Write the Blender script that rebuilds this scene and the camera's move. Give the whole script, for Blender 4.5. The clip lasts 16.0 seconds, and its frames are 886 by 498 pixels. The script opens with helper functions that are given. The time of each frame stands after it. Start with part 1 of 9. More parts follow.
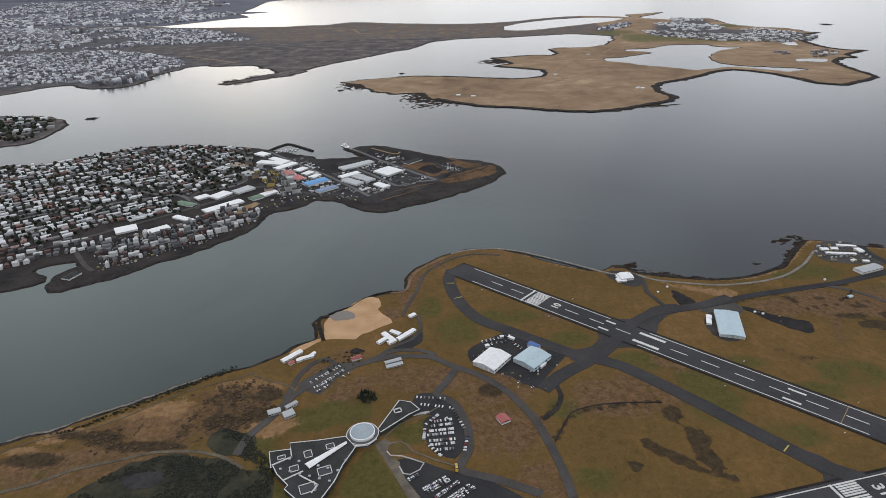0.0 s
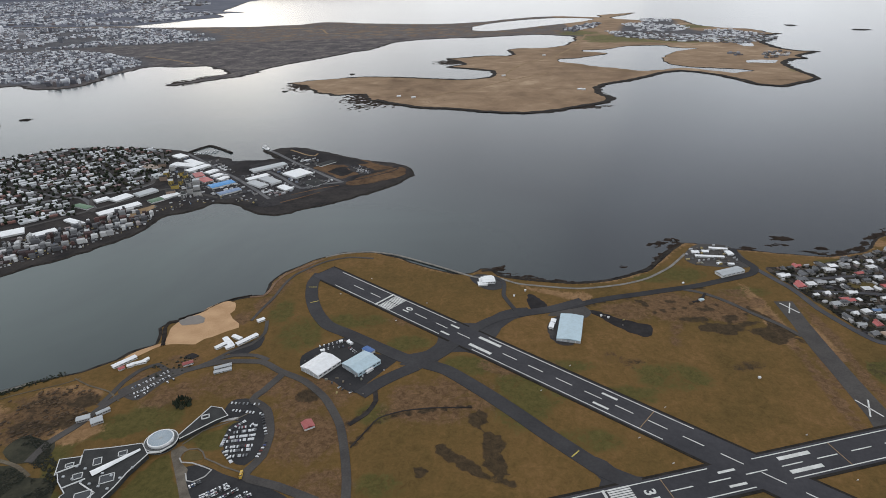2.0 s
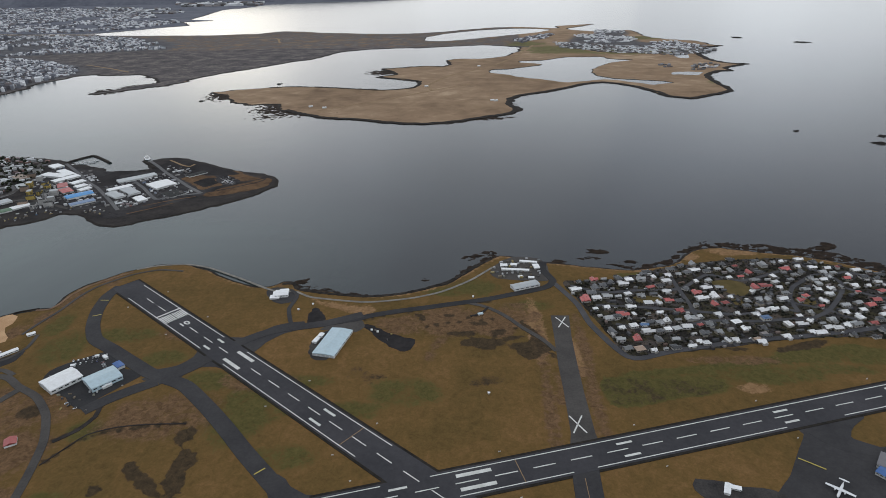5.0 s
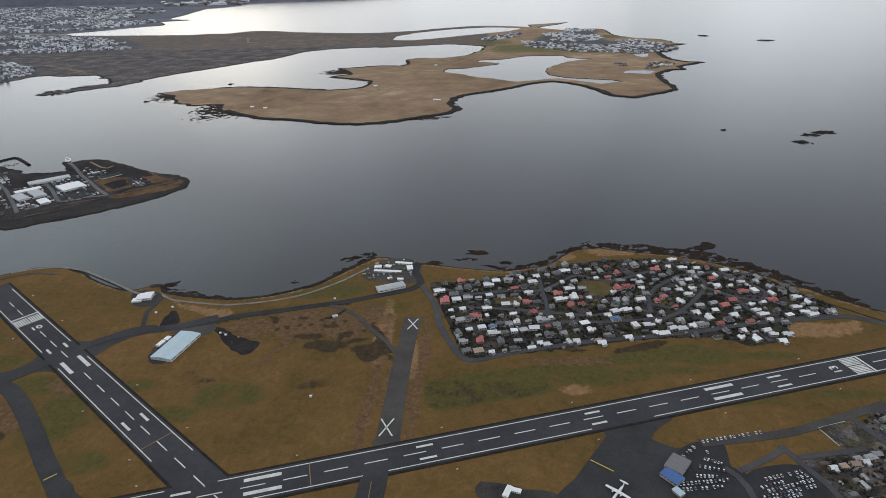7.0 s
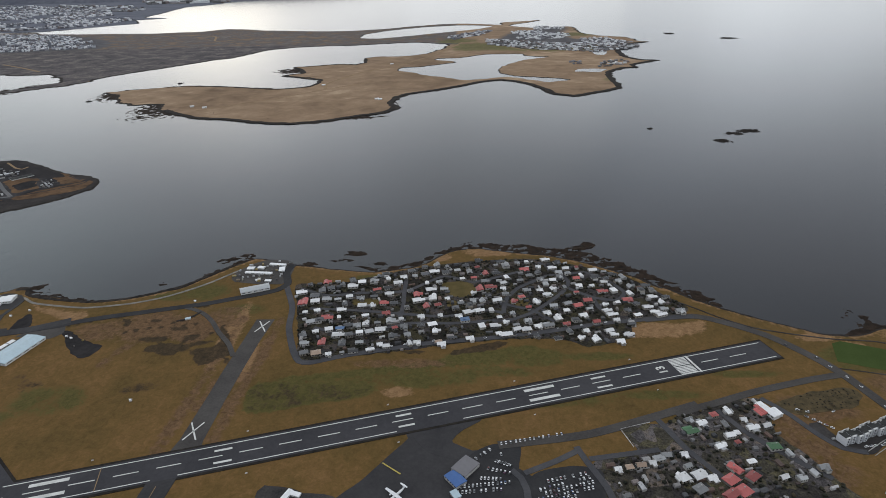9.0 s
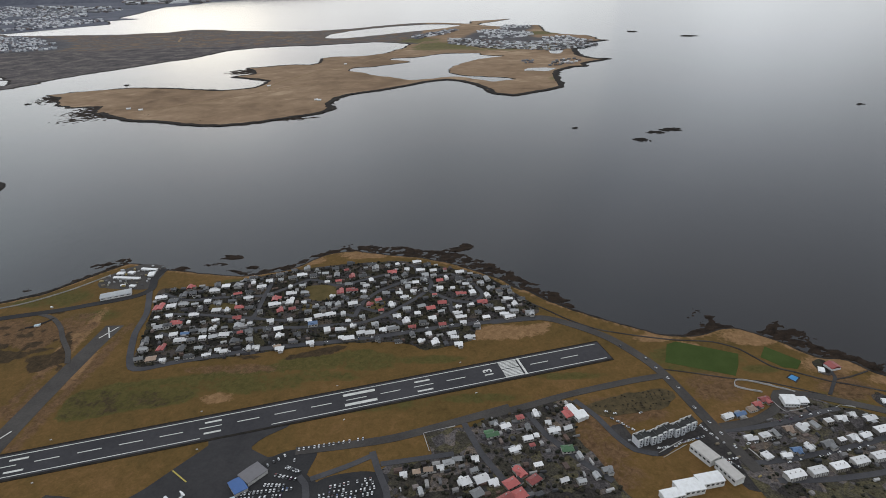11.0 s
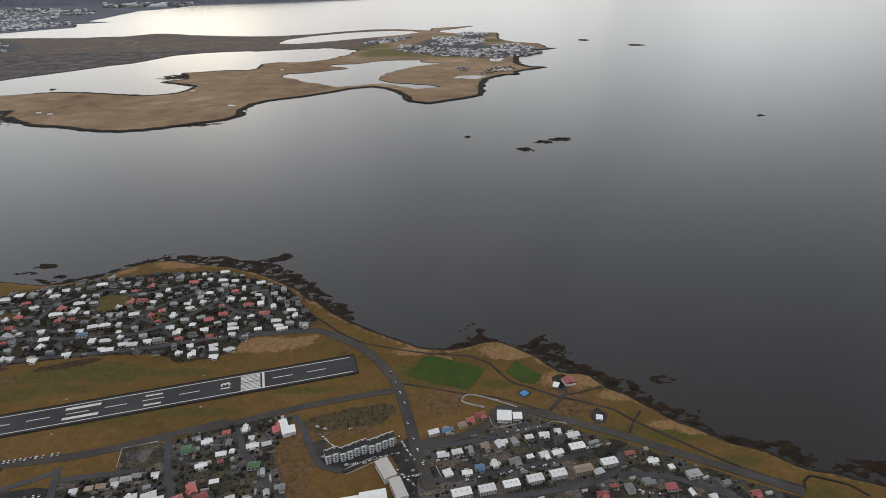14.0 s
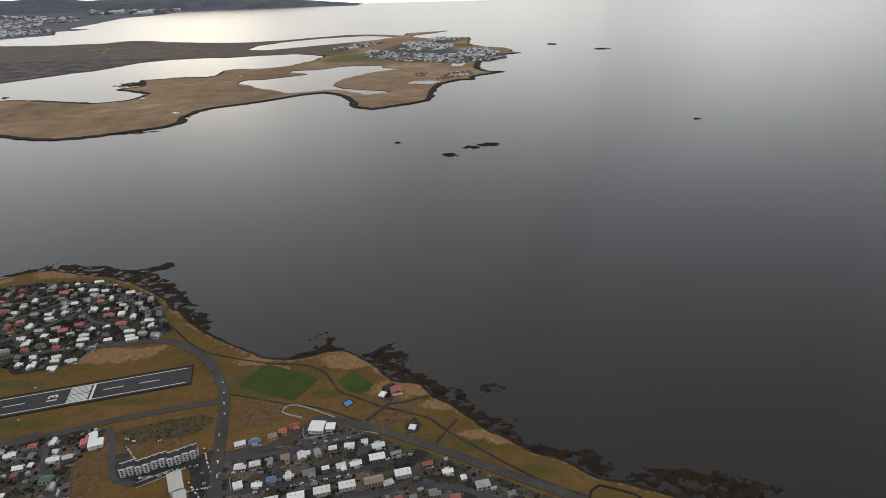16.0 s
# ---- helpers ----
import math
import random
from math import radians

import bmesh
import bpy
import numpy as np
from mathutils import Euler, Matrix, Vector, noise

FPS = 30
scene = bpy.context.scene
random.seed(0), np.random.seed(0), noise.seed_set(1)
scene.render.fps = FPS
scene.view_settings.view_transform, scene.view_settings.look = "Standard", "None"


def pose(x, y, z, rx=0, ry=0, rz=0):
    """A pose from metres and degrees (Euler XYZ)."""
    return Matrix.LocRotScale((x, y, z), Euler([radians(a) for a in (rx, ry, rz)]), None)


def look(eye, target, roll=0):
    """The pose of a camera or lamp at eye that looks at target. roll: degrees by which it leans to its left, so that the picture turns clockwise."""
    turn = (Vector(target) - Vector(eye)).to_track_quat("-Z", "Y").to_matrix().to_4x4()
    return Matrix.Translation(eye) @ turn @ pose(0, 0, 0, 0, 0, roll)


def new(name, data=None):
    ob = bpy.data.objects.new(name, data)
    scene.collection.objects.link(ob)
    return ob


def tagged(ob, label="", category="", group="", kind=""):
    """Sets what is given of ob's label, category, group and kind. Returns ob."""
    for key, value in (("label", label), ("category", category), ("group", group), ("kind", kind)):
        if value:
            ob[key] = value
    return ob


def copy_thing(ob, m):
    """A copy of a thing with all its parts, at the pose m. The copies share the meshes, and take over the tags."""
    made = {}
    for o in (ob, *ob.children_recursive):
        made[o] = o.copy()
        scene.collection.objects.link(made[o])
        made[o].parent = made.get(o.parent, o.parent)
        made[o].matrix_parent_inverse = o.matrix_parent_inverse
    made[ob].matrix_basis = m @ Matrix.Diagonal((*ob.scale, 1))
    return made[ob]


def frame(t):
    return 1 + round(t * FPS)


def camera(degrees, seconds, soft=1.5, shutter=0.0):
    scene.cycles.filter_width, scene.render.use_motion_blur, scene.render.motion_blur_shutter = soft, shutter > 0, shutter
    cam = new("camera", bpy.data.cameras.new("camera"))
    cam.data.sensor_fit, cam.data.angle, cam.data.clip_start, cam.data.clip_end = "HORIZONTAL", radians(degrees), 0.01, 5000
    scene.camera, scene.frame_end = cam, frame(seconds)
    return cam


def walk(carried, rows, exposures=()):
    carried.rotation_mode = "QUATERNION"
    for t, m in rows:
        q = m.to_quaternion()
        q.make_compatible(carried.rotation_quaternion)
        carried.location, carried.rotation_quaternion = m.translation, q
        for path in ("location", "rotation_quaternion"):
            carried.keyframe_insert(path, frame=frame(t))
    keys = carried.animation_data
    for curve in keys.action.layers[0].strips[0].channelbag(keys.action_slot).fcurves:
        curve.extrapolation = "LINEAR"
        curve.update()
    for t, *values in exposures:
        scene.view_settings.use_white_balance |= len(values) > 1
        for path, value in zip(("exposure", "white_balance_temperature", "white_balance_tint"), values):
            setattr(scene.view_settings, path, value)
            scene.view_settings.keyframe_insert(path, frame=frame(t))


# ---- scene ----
# The camera: an aircraft's window seat, flying level along a straight line
cam = camera(72.03, 16.0, 0.9)
FLIGHT = [
    (0, 0.858, -11.823, 164.683, 4.181, -24.884, -1.787),
    (0.5, 19.768, -10.343, 164.670, 4.199, -24.813, -1.974),
    (1, 38.646, -8.920, 164.654, 4.025, -24.856, -1.676),
    (1.5, 57.497, -7.552, 164.635, 3.762, -25.244, -1.529),
    (2, 76.323, -6.236, 164.615, 3.689, -24.939, -1.672),
    (2.5, 95.128, -4.969, 164.594, 3.312, -24.673, -1.258),
    (3, 113.915, -3.750, 164.573, 3.163, -24.642, -1.060),
    (3.5, 132.688, -2.574, 164.553, 3.123, -24.315, -1.080),
    (4, 151.448, -1.441, 164.533, 3.024, -24.171, -1.105),
    (4.2, 158.949, -1.000, 164.526, 2.979, -24.109, -1.148),
    (6.3, 237.654, 3.284, 164.468, 2.778, -24.640, -1.375),
    (6.5, 245.147, 3.661, 164.465, 2.698, -24.703, -1.400),
    (7, 263.881, 4.582, 164.458, 2.529, -24.331, -1.371),
    (7.5, 282.617, 5.473, 164.455, 2.397, -23.969, -1.350),
    (8, 301.355, 6.337, 164.453, 2.305, -24.419, -1.359),
    (8.5, 320.098, 7.174, 164.455, 2.159, -24.521, -1.369),
    (9, 338.845, 7.985, 164.458, 2.060, -24.554, -1.435),
    (9.2, 346.346, 8.303, 164.460, 2.017, -25.040, -1.475),
    (11.3, 425.160, 11.424, 164.489, 1.352, -24.679, -1.661),
    (11.5, 432.672, 11.701, 164.492, 1.385, -24.846, -1.340),
    (12, 451.457, 12.382, 164.498, 1.309, -24.961, -1.351),
    (12.5, 470.247, 13.043, 164.503, 1.161, -24.927, -1.361),
    (13, 489.042, 13.686, 164.505, 1.055, -24.924, -1.291),
    (13.5, 507.841, 14.309, 164.503, 0.892, -24.567, -1.053),
    (14, 526.644, 14.915, 164.496, 0.780, -24.229, -1.092),
    (14.5, 545.448, 15.502, 164.484, 0.789, -24.448, -1.118),
    (15, 564.253, 16.071, 164.465, 0.711, -24.084, -1.198),
    (15.5, 583.058, 16.621, 164.438, 0.697, -24.122, -1.357),
    (16, 601.859, 17.154, 164.401, 0.659, -23.866, -1.511),
]  # seconds, x, y, z, yaw, pitch, lean


def seat(x, y, z, yaw, pitch, lean):
    return pose(x, y, z, 90 + pitch, 0, yaw) @ pose(0, 0, 0, 0, 0, lean)


walk(cam, [(row[0], seat(*row[1:])) for row in FLIGHT], [
    (0.0, 0.13, 6520, 12), (0.5, 0.2, 6520, 12), (1.0, 0.34, 6520, 12), (1.5, 0.4, 6480, 12), (2.0, 0.13, 6450, 11), (2.5, 0.07, 6400, 11),
    (3.0, 0.0, 6340, 10.5), (6.0, -0.06, 6340, 10), (12.0, -0.05, 6520, 10), (16.0, -0.14, 6800, 10)])

# ---- sky and sun: a bright veil of cloud, the sun low behind it ----
SUN_AZIMUTH, SUN_HEIGHT = 21.0, 3.0  # degrees to the left of +y, above the horizon
world = bpy.data.worlds.new("sky")
scene.world = world
world.use_nodes = True
wn, wl = world.node_tree.nodes, world.node_tree.links
wn.clear()
sky = wn.new("ShaderNodeTexSky")
sky.sky_type, sky.sun_disc = "NISHITA", False
sky.sun_elevation, sky.sun_rotation = radians(SUN_HEIGHT), radians(-SUN_AZIMUTH)
sky.air_density, sky.dust_density, sky.ozone_density = 1.0, 4.0, 1.5
place = wn.new("ShaderNodeTexCoord")
height = wn.new("ShaderNodeSeparateXYZ")
veil = wn.new("ShaderNodeValToRGB")  # a thin cloud deck, brightest low down
for n, (at, tone) in enumerate(((0.0, (11.4, 11.6, 11.6)), (0.12, (8.3, 8.75, 9.2)), (0.32, (5.6, 6.15, 6.9)), (0.6, (6.1, 6.4, 6.8)), (1.0, (7.6, 7.8, 8.1)))):
    stop = veil.color_ramp.elements[n] if n < 2 else veil.color_ramp.elements.new(at)
    stop.position, stop.color = at, (*tone, 1)
cloud = wn.new("ShaderNodeTexNoise")
cloud.inputs["Scale"].default_value, cloud.inputs["Detail"].default_value, cloud.inputs["Roughness"].default_value = 2.6, 5.0, 0.5
cloud_tone = wn.new("ShaderNodeMapRange")
for slot, value in (("From Min", 0.3), ("From Max", 0.7), ("To Min", 0.8), ("To Max", 1.2)):
    cloud_tone.inputs[slot].default_value = value
sunward = wn.new("ShaderNodeVectorMath")  # the deck thins towards the sun
sunward.operation, sunward.inputs[1].default_value = "DOT_PRODUCT", (-math.sin(radians(SUN_AZIMUTH + 14)) * 0.95, math.cos(radians(SUN_AZIMUTH + 14)) * 0.95, 0.3)
sun_tone = wn.new("ShaderNodeMapRange")
for slot, value in (("From Min", 0.2), ("From Max", 1.0), ("To Min", 0.85), ("To Max", 1.09)):
    sun_tone.inputs[slot].default_value = value
sun_dot = wn.new("ShaderNodeVectorMath")  # the sun's glow through the deck
sun_dot.operation, sun_dot.inputs[1].default_value = "DOT_PRODUCT", (-math.sin(radians(SUN_AZIMUTH)) * 0.998, math.cos(radians(SUN_AZIMUTH)) * 0.998, 0.055)
glow = wn.new("ShaderNodeValToRGB")
for n, (at, tone) in enumerate(((0.0, (1.0, 1.0, 1.0)), (0.55, (1.08, 1.07, 1.05)), (1.0, (1.5, 1.45, 1.3)))):
    stop = glow.color_ramp.elements[n] if n < 2 else glow.color_ramp.elements.new(at)
    stop.position, stop.color = at, (*tone, 1)
glow_place = wn.new("ShaderNodeMapRange")
for slot, value in (("From Min", 0.985), ("From Max", 1.0)):
    glow_place.inputs[slot].default_value = value
glowing = wn.new("ShaderNodeMixRGB")
glowing.blend_type, glowing.inputs[0].default_value = "MULTIPLY", 1.0
tones = wn.new("ShaderNodeMath")
tones.operation = "MULTIPLY"
clouds = wn.new("ShaderNodeMixRGB")
clouds.blend_type, clouds.inputs[0].default_value = "MULTIPLY", 1.0
deck = wn.new("ShaderNodeMixRGB")
deck.inputs[0].default_value = 0.94
sky_back, sky_out = wn.new("ShaderNodeBackground"), wn.new("ShaderNodeOutputWorld")
sky_back.inputs["Strength"].default_value = 0.14
wl.new(place.outputs["Generated"], cloud.inputs["Vector"])
wl.new(place.outputs["Generated"], height.inputs[0])
wl.new(height.outputs["Z"], veil.inputs["Fac"])
wl.new(cloud.outputs["Fac"], cloud_tone.inputs["Value"])
wl.new(veil.outputs["Color"], clouds.inputs[1])
wl.new(place.outputs["Generated"], sunward.inputs[0])
wl.new(sunward.outputs["Value"], sun_tone.inputs["Value"])
wl.new(cloud_tone.outputs[0], tones.inputs[0])
wl.new(sun_tone.outputs[0], tones.inputs[1])
wl.new(tones.outputs[0], clouds.inputs[2])
wl.new(sky.outputs["Color"], deck.inputs[1])
wl.new(clouds.outputs[0], deck.inputs[2])
wl.new(place.outputs["Generated"], sun_dot.inputs[0])
wl.new(sun_dot.outputs["Value"], glow_place.inputs["Value"])
wl.new(glow_place.outputs[0], glow.inputs["Fac"])
wl.new(deck.outputs[0], glowing.inputs[1])
wl.new(glow.outputs["Color"], glowing.inputs[2])
wl.new(glowing.outputs[0], sky_back.inputs["Color"])
wl.new(sky_back.outputs[0], sky_out.inputs["Surface"])
sun = new("sun", bpy.data.lights.new("sun", "SUN"))
sun.data.energy, sun.data.angle, sun.data.color = 0.1, radians(70), (1.0, 0.93, 0.76)
a, e = radians(SUN_AZIMUTH), radians(SUN_HEIGHT)
sun_way = Vector((-math.sin(a) * math.cos(e), math.cos(a) * math.cos(e), math.sin(e)))
sun.matrix_world = look(sun_way * 900, (0, 0, 0))

# ---- materials ----
GROUND = 0.5  # the height of the land over the sea
MATS = {}


class Nodes:
    """A node material with short ways to add nodes."""

    def __init__(self, name, rough=0.8, spec=0.3):
        self.mat = bpy.data.materials.new(name)
        self.mat.use_nodes = True
        self.tree = self.mat.node_tree
        self.bsdf = self.tree.nodes["Principled BSDF"]
        self.bsdf.inputs["Roughness"].default_value = rough
        self.bsdf.inputs["Specular IOR Level"].default_value = spec
        self.place = self.tree.nodes.new("ShaderNodeNewGeometry").outputs["Position"]
        MATS[name] = self.mat

    def link(self, a, b):
        self.tree.links.new(a, b)

    def noise(self, scale, detail=5.0, rough=0.55, warp=0.0, stretch=None):
        n = self.tree.nodes.new("ShaderNodeTexNoise")
        n.inputs["Scale"].default_value, n.inputs["Detail"].default_value = scale, detail
        n.inputs["Roughness"].default_value, n.inputs["Distortion"].default_value = rough, warp
        source = self.place
        if stretch:
            m = self.tree.nodes.new("ShaderNodeMapping")
            m.inputs["Scale"].default_value = stretch
            self.link(self.place, m.inputs["Vector"])
            source = m.outputs[0]
        self.link(source, n.inputs["Vector"])
        return n.outputs["Fac"]

    def ramp(self, fac, *stops):
        r = self.tree.nodes.new("ShaderNodeValToRGB")
        els = r.color_ramp.elements
        while len(els) < len(stops):
            els.new(0.5)
        for el, (at, colour) in zip(els, stops):
            el.position = at
            el.color = (*colour, 1) if len(colour) == 3 else colour
        self.link(fac, r.inputs["Fac"])
        return r.outputs["Color"]

    def mix(self, fac, a, b, how="MIX"):
        m = self.tree.nodes.new("ShaderNodeMixRGB")
        m.blend_type = how
        for n, v in enumerate((fac, a, b)):
            if isinstance(v, (int, float)):
                m.inputs[n].default_value = v if n == 0 else (v, v, v, 1)
            elif isinstance(v, tuple):
                m.inputs[n].default_value = (*v, 1)
            else:
                self.link(v, m.inputs[n])
        return m.outputs[0]

    def maths(self, how, a, b):
        m = self.tree.nodes.new("ShaderNodeMath")
        m.operation, m.use_clamp = how, how == "SMOOTH"
        for n, v in enumerate((a, b)):
            if isinstance(v, (int, float)):
                m.inputs[n].default_value = v
            else:
                self.link(v, m.inputs[n])
        return m.outputs[0]

    def chance(self):
        return self.tree.nodes.new("ShaderNodeObjectInfo").outputs["Random"]

    def island(self):
        return [o for o in self.tree.nodes.new("ShaderNodeNewGeometry").outputs if o.name == "Random Per Island"][0]

    def colour(self, c):
        if isinstance(c, tuple):
            self.bsdf.inputs["Base Color"].default_value = (*c, 1)
        else:
            self.link(c, self.bsdf.inputs["Base Color"])
        return self

    def bump(self, fac, strength=0.4, distance=0.1):
        b = self.tree.nodes.new("ShaderNodeBump")
        b.inputs["Strength"].default_value, b.inputs["Distance"].default_value = strength, distance
        self.link(fac, b.inputs["Height"])
        self.link(b.outputs[0], self.bsdf.inputs["Normal"])
        return self


def plain(name, dark, light, coarse=0.15, fine=1.6, rough=0.8, spec=0.3, bump=0.3):
    """A matt surface with stains at two scales."""
    n = Nodes(name, rough, spec)
    big, small = n.noise(coarse, 4), n.noise(fine, 6, 0.65)
    fac = n.maths("ADD", n.maths("MULTIPLY", big, 0.6), n.maths("MULTIPLY", small, 0.4))
    n.colour(n.ramp(fac, (0.36, dark), (0.64, light))).bump(small, bump, 0.08)
    return n.mat


def varied(name, stops, rough=0.6, spec=0.3, spread=0.2, fine=3.0):
    """Alike things whose tone differs from one to the next, with a little dirt."""
    n = Nodes(name, rough, spec)
    base = n.ramp(n.chance(), *stops)
    dirt = n.ramp(n.noise(fine, 5, 0.6), (0.3, (1 - spread,) * 3), (0.65, (1, 1, 1)))
    n.colour(n.mix(1.0, base, dirt, "MULTIPLY"))
    return n.mat


def heaped(name, stops, rough=0.9):
    """Many small pieces in one mesh, each with its own tone."""
    n = Nodes(name, rough, 0.2)
    base = n.ramp(n.island(), *stops)
    n.colour(n.mix(0.5, base, n.ramp(n.noise(2.0, 3), (0.3, (0.6, 0.6, 0.6)), (0.7, (1.15, 1.15, 1.15))), "MULTIPLY"))
    return n.mat


def grassland(name):
    """Winter grass: the mesh carries where heath, brown heath, dry straw and turf grow; noise frays their edges."""
    n = Nodes(name, 0.95, 0.1)
    big, mid, small = n.noise(0.013, 5, 0.6, 0.9), n.noise(0.065, 7, 0.66, 0.8), n.noise(1.1, 6, 0.72)
    tuft, streak = n.noise(0.34, 7, 0.72, 0.8), n.noise(0.16, 6, 0.7, 1.2, (1.0, 0.4, 1.0))
    tone = n.maths("ADD", n.maths("MULTIPLY", big, 0.34), n.maths("ADD", n.maths("MULTIPLY", mid, 0.3), n.maths("ADD", n.maths("MULTIPLY", tuft, 0.18), n.maths("MULTIPLY", streak, 0.18))))
    base = n.ramp(tone, (0.37, (0.084, 0.057, 0.019)), (0.45, (0.113, 0.073, 0.025)), (0.52, (0.136, 0.083, 0.029)), (0.58, (0.160, 0.094, 0.036)), (0.66, (0.198, 0.117, 0.050)))
    cover = n.tree.nodes.new("ShaderNodeVertexColor")
    cover.layer_name = "cover"
    split = n.tree.nodes.new("ShaderNodeSeparateColor")
    n.link(cover.outputs["Color"], split.inputs[0])
    fray = n.maths("ADD", n.maths("MULTIPLY", n.maths("SUBTRACT", mid, 0.5), 1.1), n.maths("ADD", n.maths("MULTIPLY", n.maths("SUBTRACT", tuft, 0.5), 0.9), n.maths("MULTIPLY", n.maths("SUBTRACT", small, 0.5), 0.5)))
    for source, dark, light in ((split.outputs["Green"], (0.062, 0.059, 0.018), (0.099, 0.085, 0.028)),
                                (split.outputs["Blue"], (0.182, 0.108, 0.052), (0.282, 0.172, 0.088)),
                                (cover.outputs["Alpha"], (0.076, 0.046, 0.025), (0.172, 0.103, 0.055)),
                                (split.outputs["Red"], (0.024, 0.020, 0.014), (0.066, 0.046, 0.026))):
        where = n.ramp(n.maths("ADD", source, fray), (0.40, (0, 0, 0)), (0.64, (0.92, 0.92, 0.92)))
        base = n.mix(where, base, n.ramp(n.noise(0.42, 7, 0.72, 0.6), (0.36, dark), (0.62, light)))
    grain = n.ramp(n.maths("ADD", n.maths("MULTIPLY", small, 0.5), n.maths("MULTIPLY", tuft, 0.5)), (0.34, (0.78, 0.77, 0.77)), (0.66, (1.2, 1.18, 1.18)))
    n.colour(n.mix(1.0, base, grain, "MULTIPLY")).bump(small, 0.5, 0.15)
    return n.mat


def garden_ground(name, pale):
    """Winter gardens: black soil and hedges, dark lawns, brown beds and grey drives. pale above 1 paints in haze."""
    n = Nodes(name, 0.95, 0.08)
    plot = n.tree.nodes.new("ShaderNodeTexVoronoi")
    plot.inputs["Scale"].default_value = 0.16
    n.link(n.place, plot.inputs["Vector"])
    split = n.tree.nodes.new("ShaderNodeSeparateColor")
    n.link(plot.outputs["Color"], split.inputs[0])
    wander = n.maths("ADD", n.maths("MULTIPLY", split.outputs["Red"], 0.6), n.maths("MULTIPLY", n.noise(0.22, 5, 0.65, 0.6), 0.5))
    base = n.ramp(wander, (0.22, (0.020, 0.018, 0.018)), (0.42, (0.034, 0.031, 0.024)), (0.52, (0.054, 0.048, 0.028)), (0.64, (0.036, 0.033, 0.034)), (0.76, (0.066, 0.060, 0.060)), (0.9, (0.088, 0.068, 0.050)))
    fine = n.noise(1.3, 6, 0.75)
    n.colour(n.mix(1.0, base, n.ramp(fine, (0.36, (0.45 * pale,) * 3), (0.64, (1.5 * pale, 1.48 * pale, 1.45 * pale))), "MULTIPLY")).bump(fine, 0.6, 0.12)
    return n.mat


def sea_water(name):
    n = Nodes(name, 0.18, 0.5)
    n.bsdf.inputs["IOR"].default_value = 1.33
    # cloudy green water on the bay's side, clear and dark off the outer shore
    split = n.tree.nodes.new("ShaderNodeSeparateXYZ")
    n.link(n.place, split.inputs[0])
    drift = n.noise(0.006, 4, 0.6, 0.8)
    out = n.maths("ADD", n.maths("DIVIDE", split.outputs["X"], 900.0), n.maths("MULTIPLY", n.maths("SUBTRACT", drift, 0.5), 0.5))
    # last stop lightened: haze of the window pane put into the water's colour
    deep = n.ramp(n.maths("ADD", out, 0.35), (0.1, (0.023, 0.035, 0.034)), (0.35, (0.015, 0.021, 0.024)), (0.72, (0.0078, 0.0090, 0.0115)), (1.0, (0.0165, 0.0155, 0.0165)))
    sheen = n.ramp(n.maths("ADD", out, 0.35), (0.1, (0.88, 1.0, 0.95)), (0.4, (0.92, 0.95, 1.0)), (0.7, (0.93, 0.96, 1.0)), (1.0, (1.0, 0.95, 0.96)))
    n.link(sheen, n.bsdf.inputs["Specular Tint"])
    # off the beach: shallow pale sand, plus a bright cloud's reflection painted in
    away = n.tree.nodes.new("ShaderNodeVectorMath")
    away.operation = "DISTANCE"
    away.inputs[1].default_value = (-250, 290, 0)
    n.link(n.place, away.inputs[0])
    near = n.ramp(n.maths("ADD", n.maths("DIVIDE", away.outputs["Value"], 250.0), n.maths("MULTIPLY", n.maths("SUBTRACT", drift, 0.5), 0.35)), (0.05, (0.75, 0.75, 0.75)), (0.9, (0, 0, 0)))
    # a pale gleam on the inner bay, painted into the water's colour
    gleam = n.tree.nodes.new("ShaderNodeVectorMath")
    gleam.operation = "DISTANCE"
    gleam.inputs[1].default_value = (-20, 365, 0)
    n.link(n.place, gleam.inputs[0])
    gleam_mask = n.ramp(n.maths("ADD", n.maths("DIVIDE", gleam.outputs["Value"], 190.0), n.maths("MULTIPLY", n.maths("SUBTRACT", drift, 0.5), 0.4)), (0.05, (0.55, 0.55, 0.55)), (0.9, (0, 0, 0)))
    n.colour(n.mix(gleam_mask, n.mix(near, deep, (0.088, 0.112, 0.102)), (0.084, 0.110, 0.102)))
    swell, chop = n.noise(0.16, 4, 0.6, 0.3, (1.0, 0.45, 1.0)), n.noise(0.9, 3, 0.6)
    n.bump(n.maths("ADD", swell, n.maths("MULTIPLY", chop, 0.3)), 0.22, 0.35)
    return n.mat


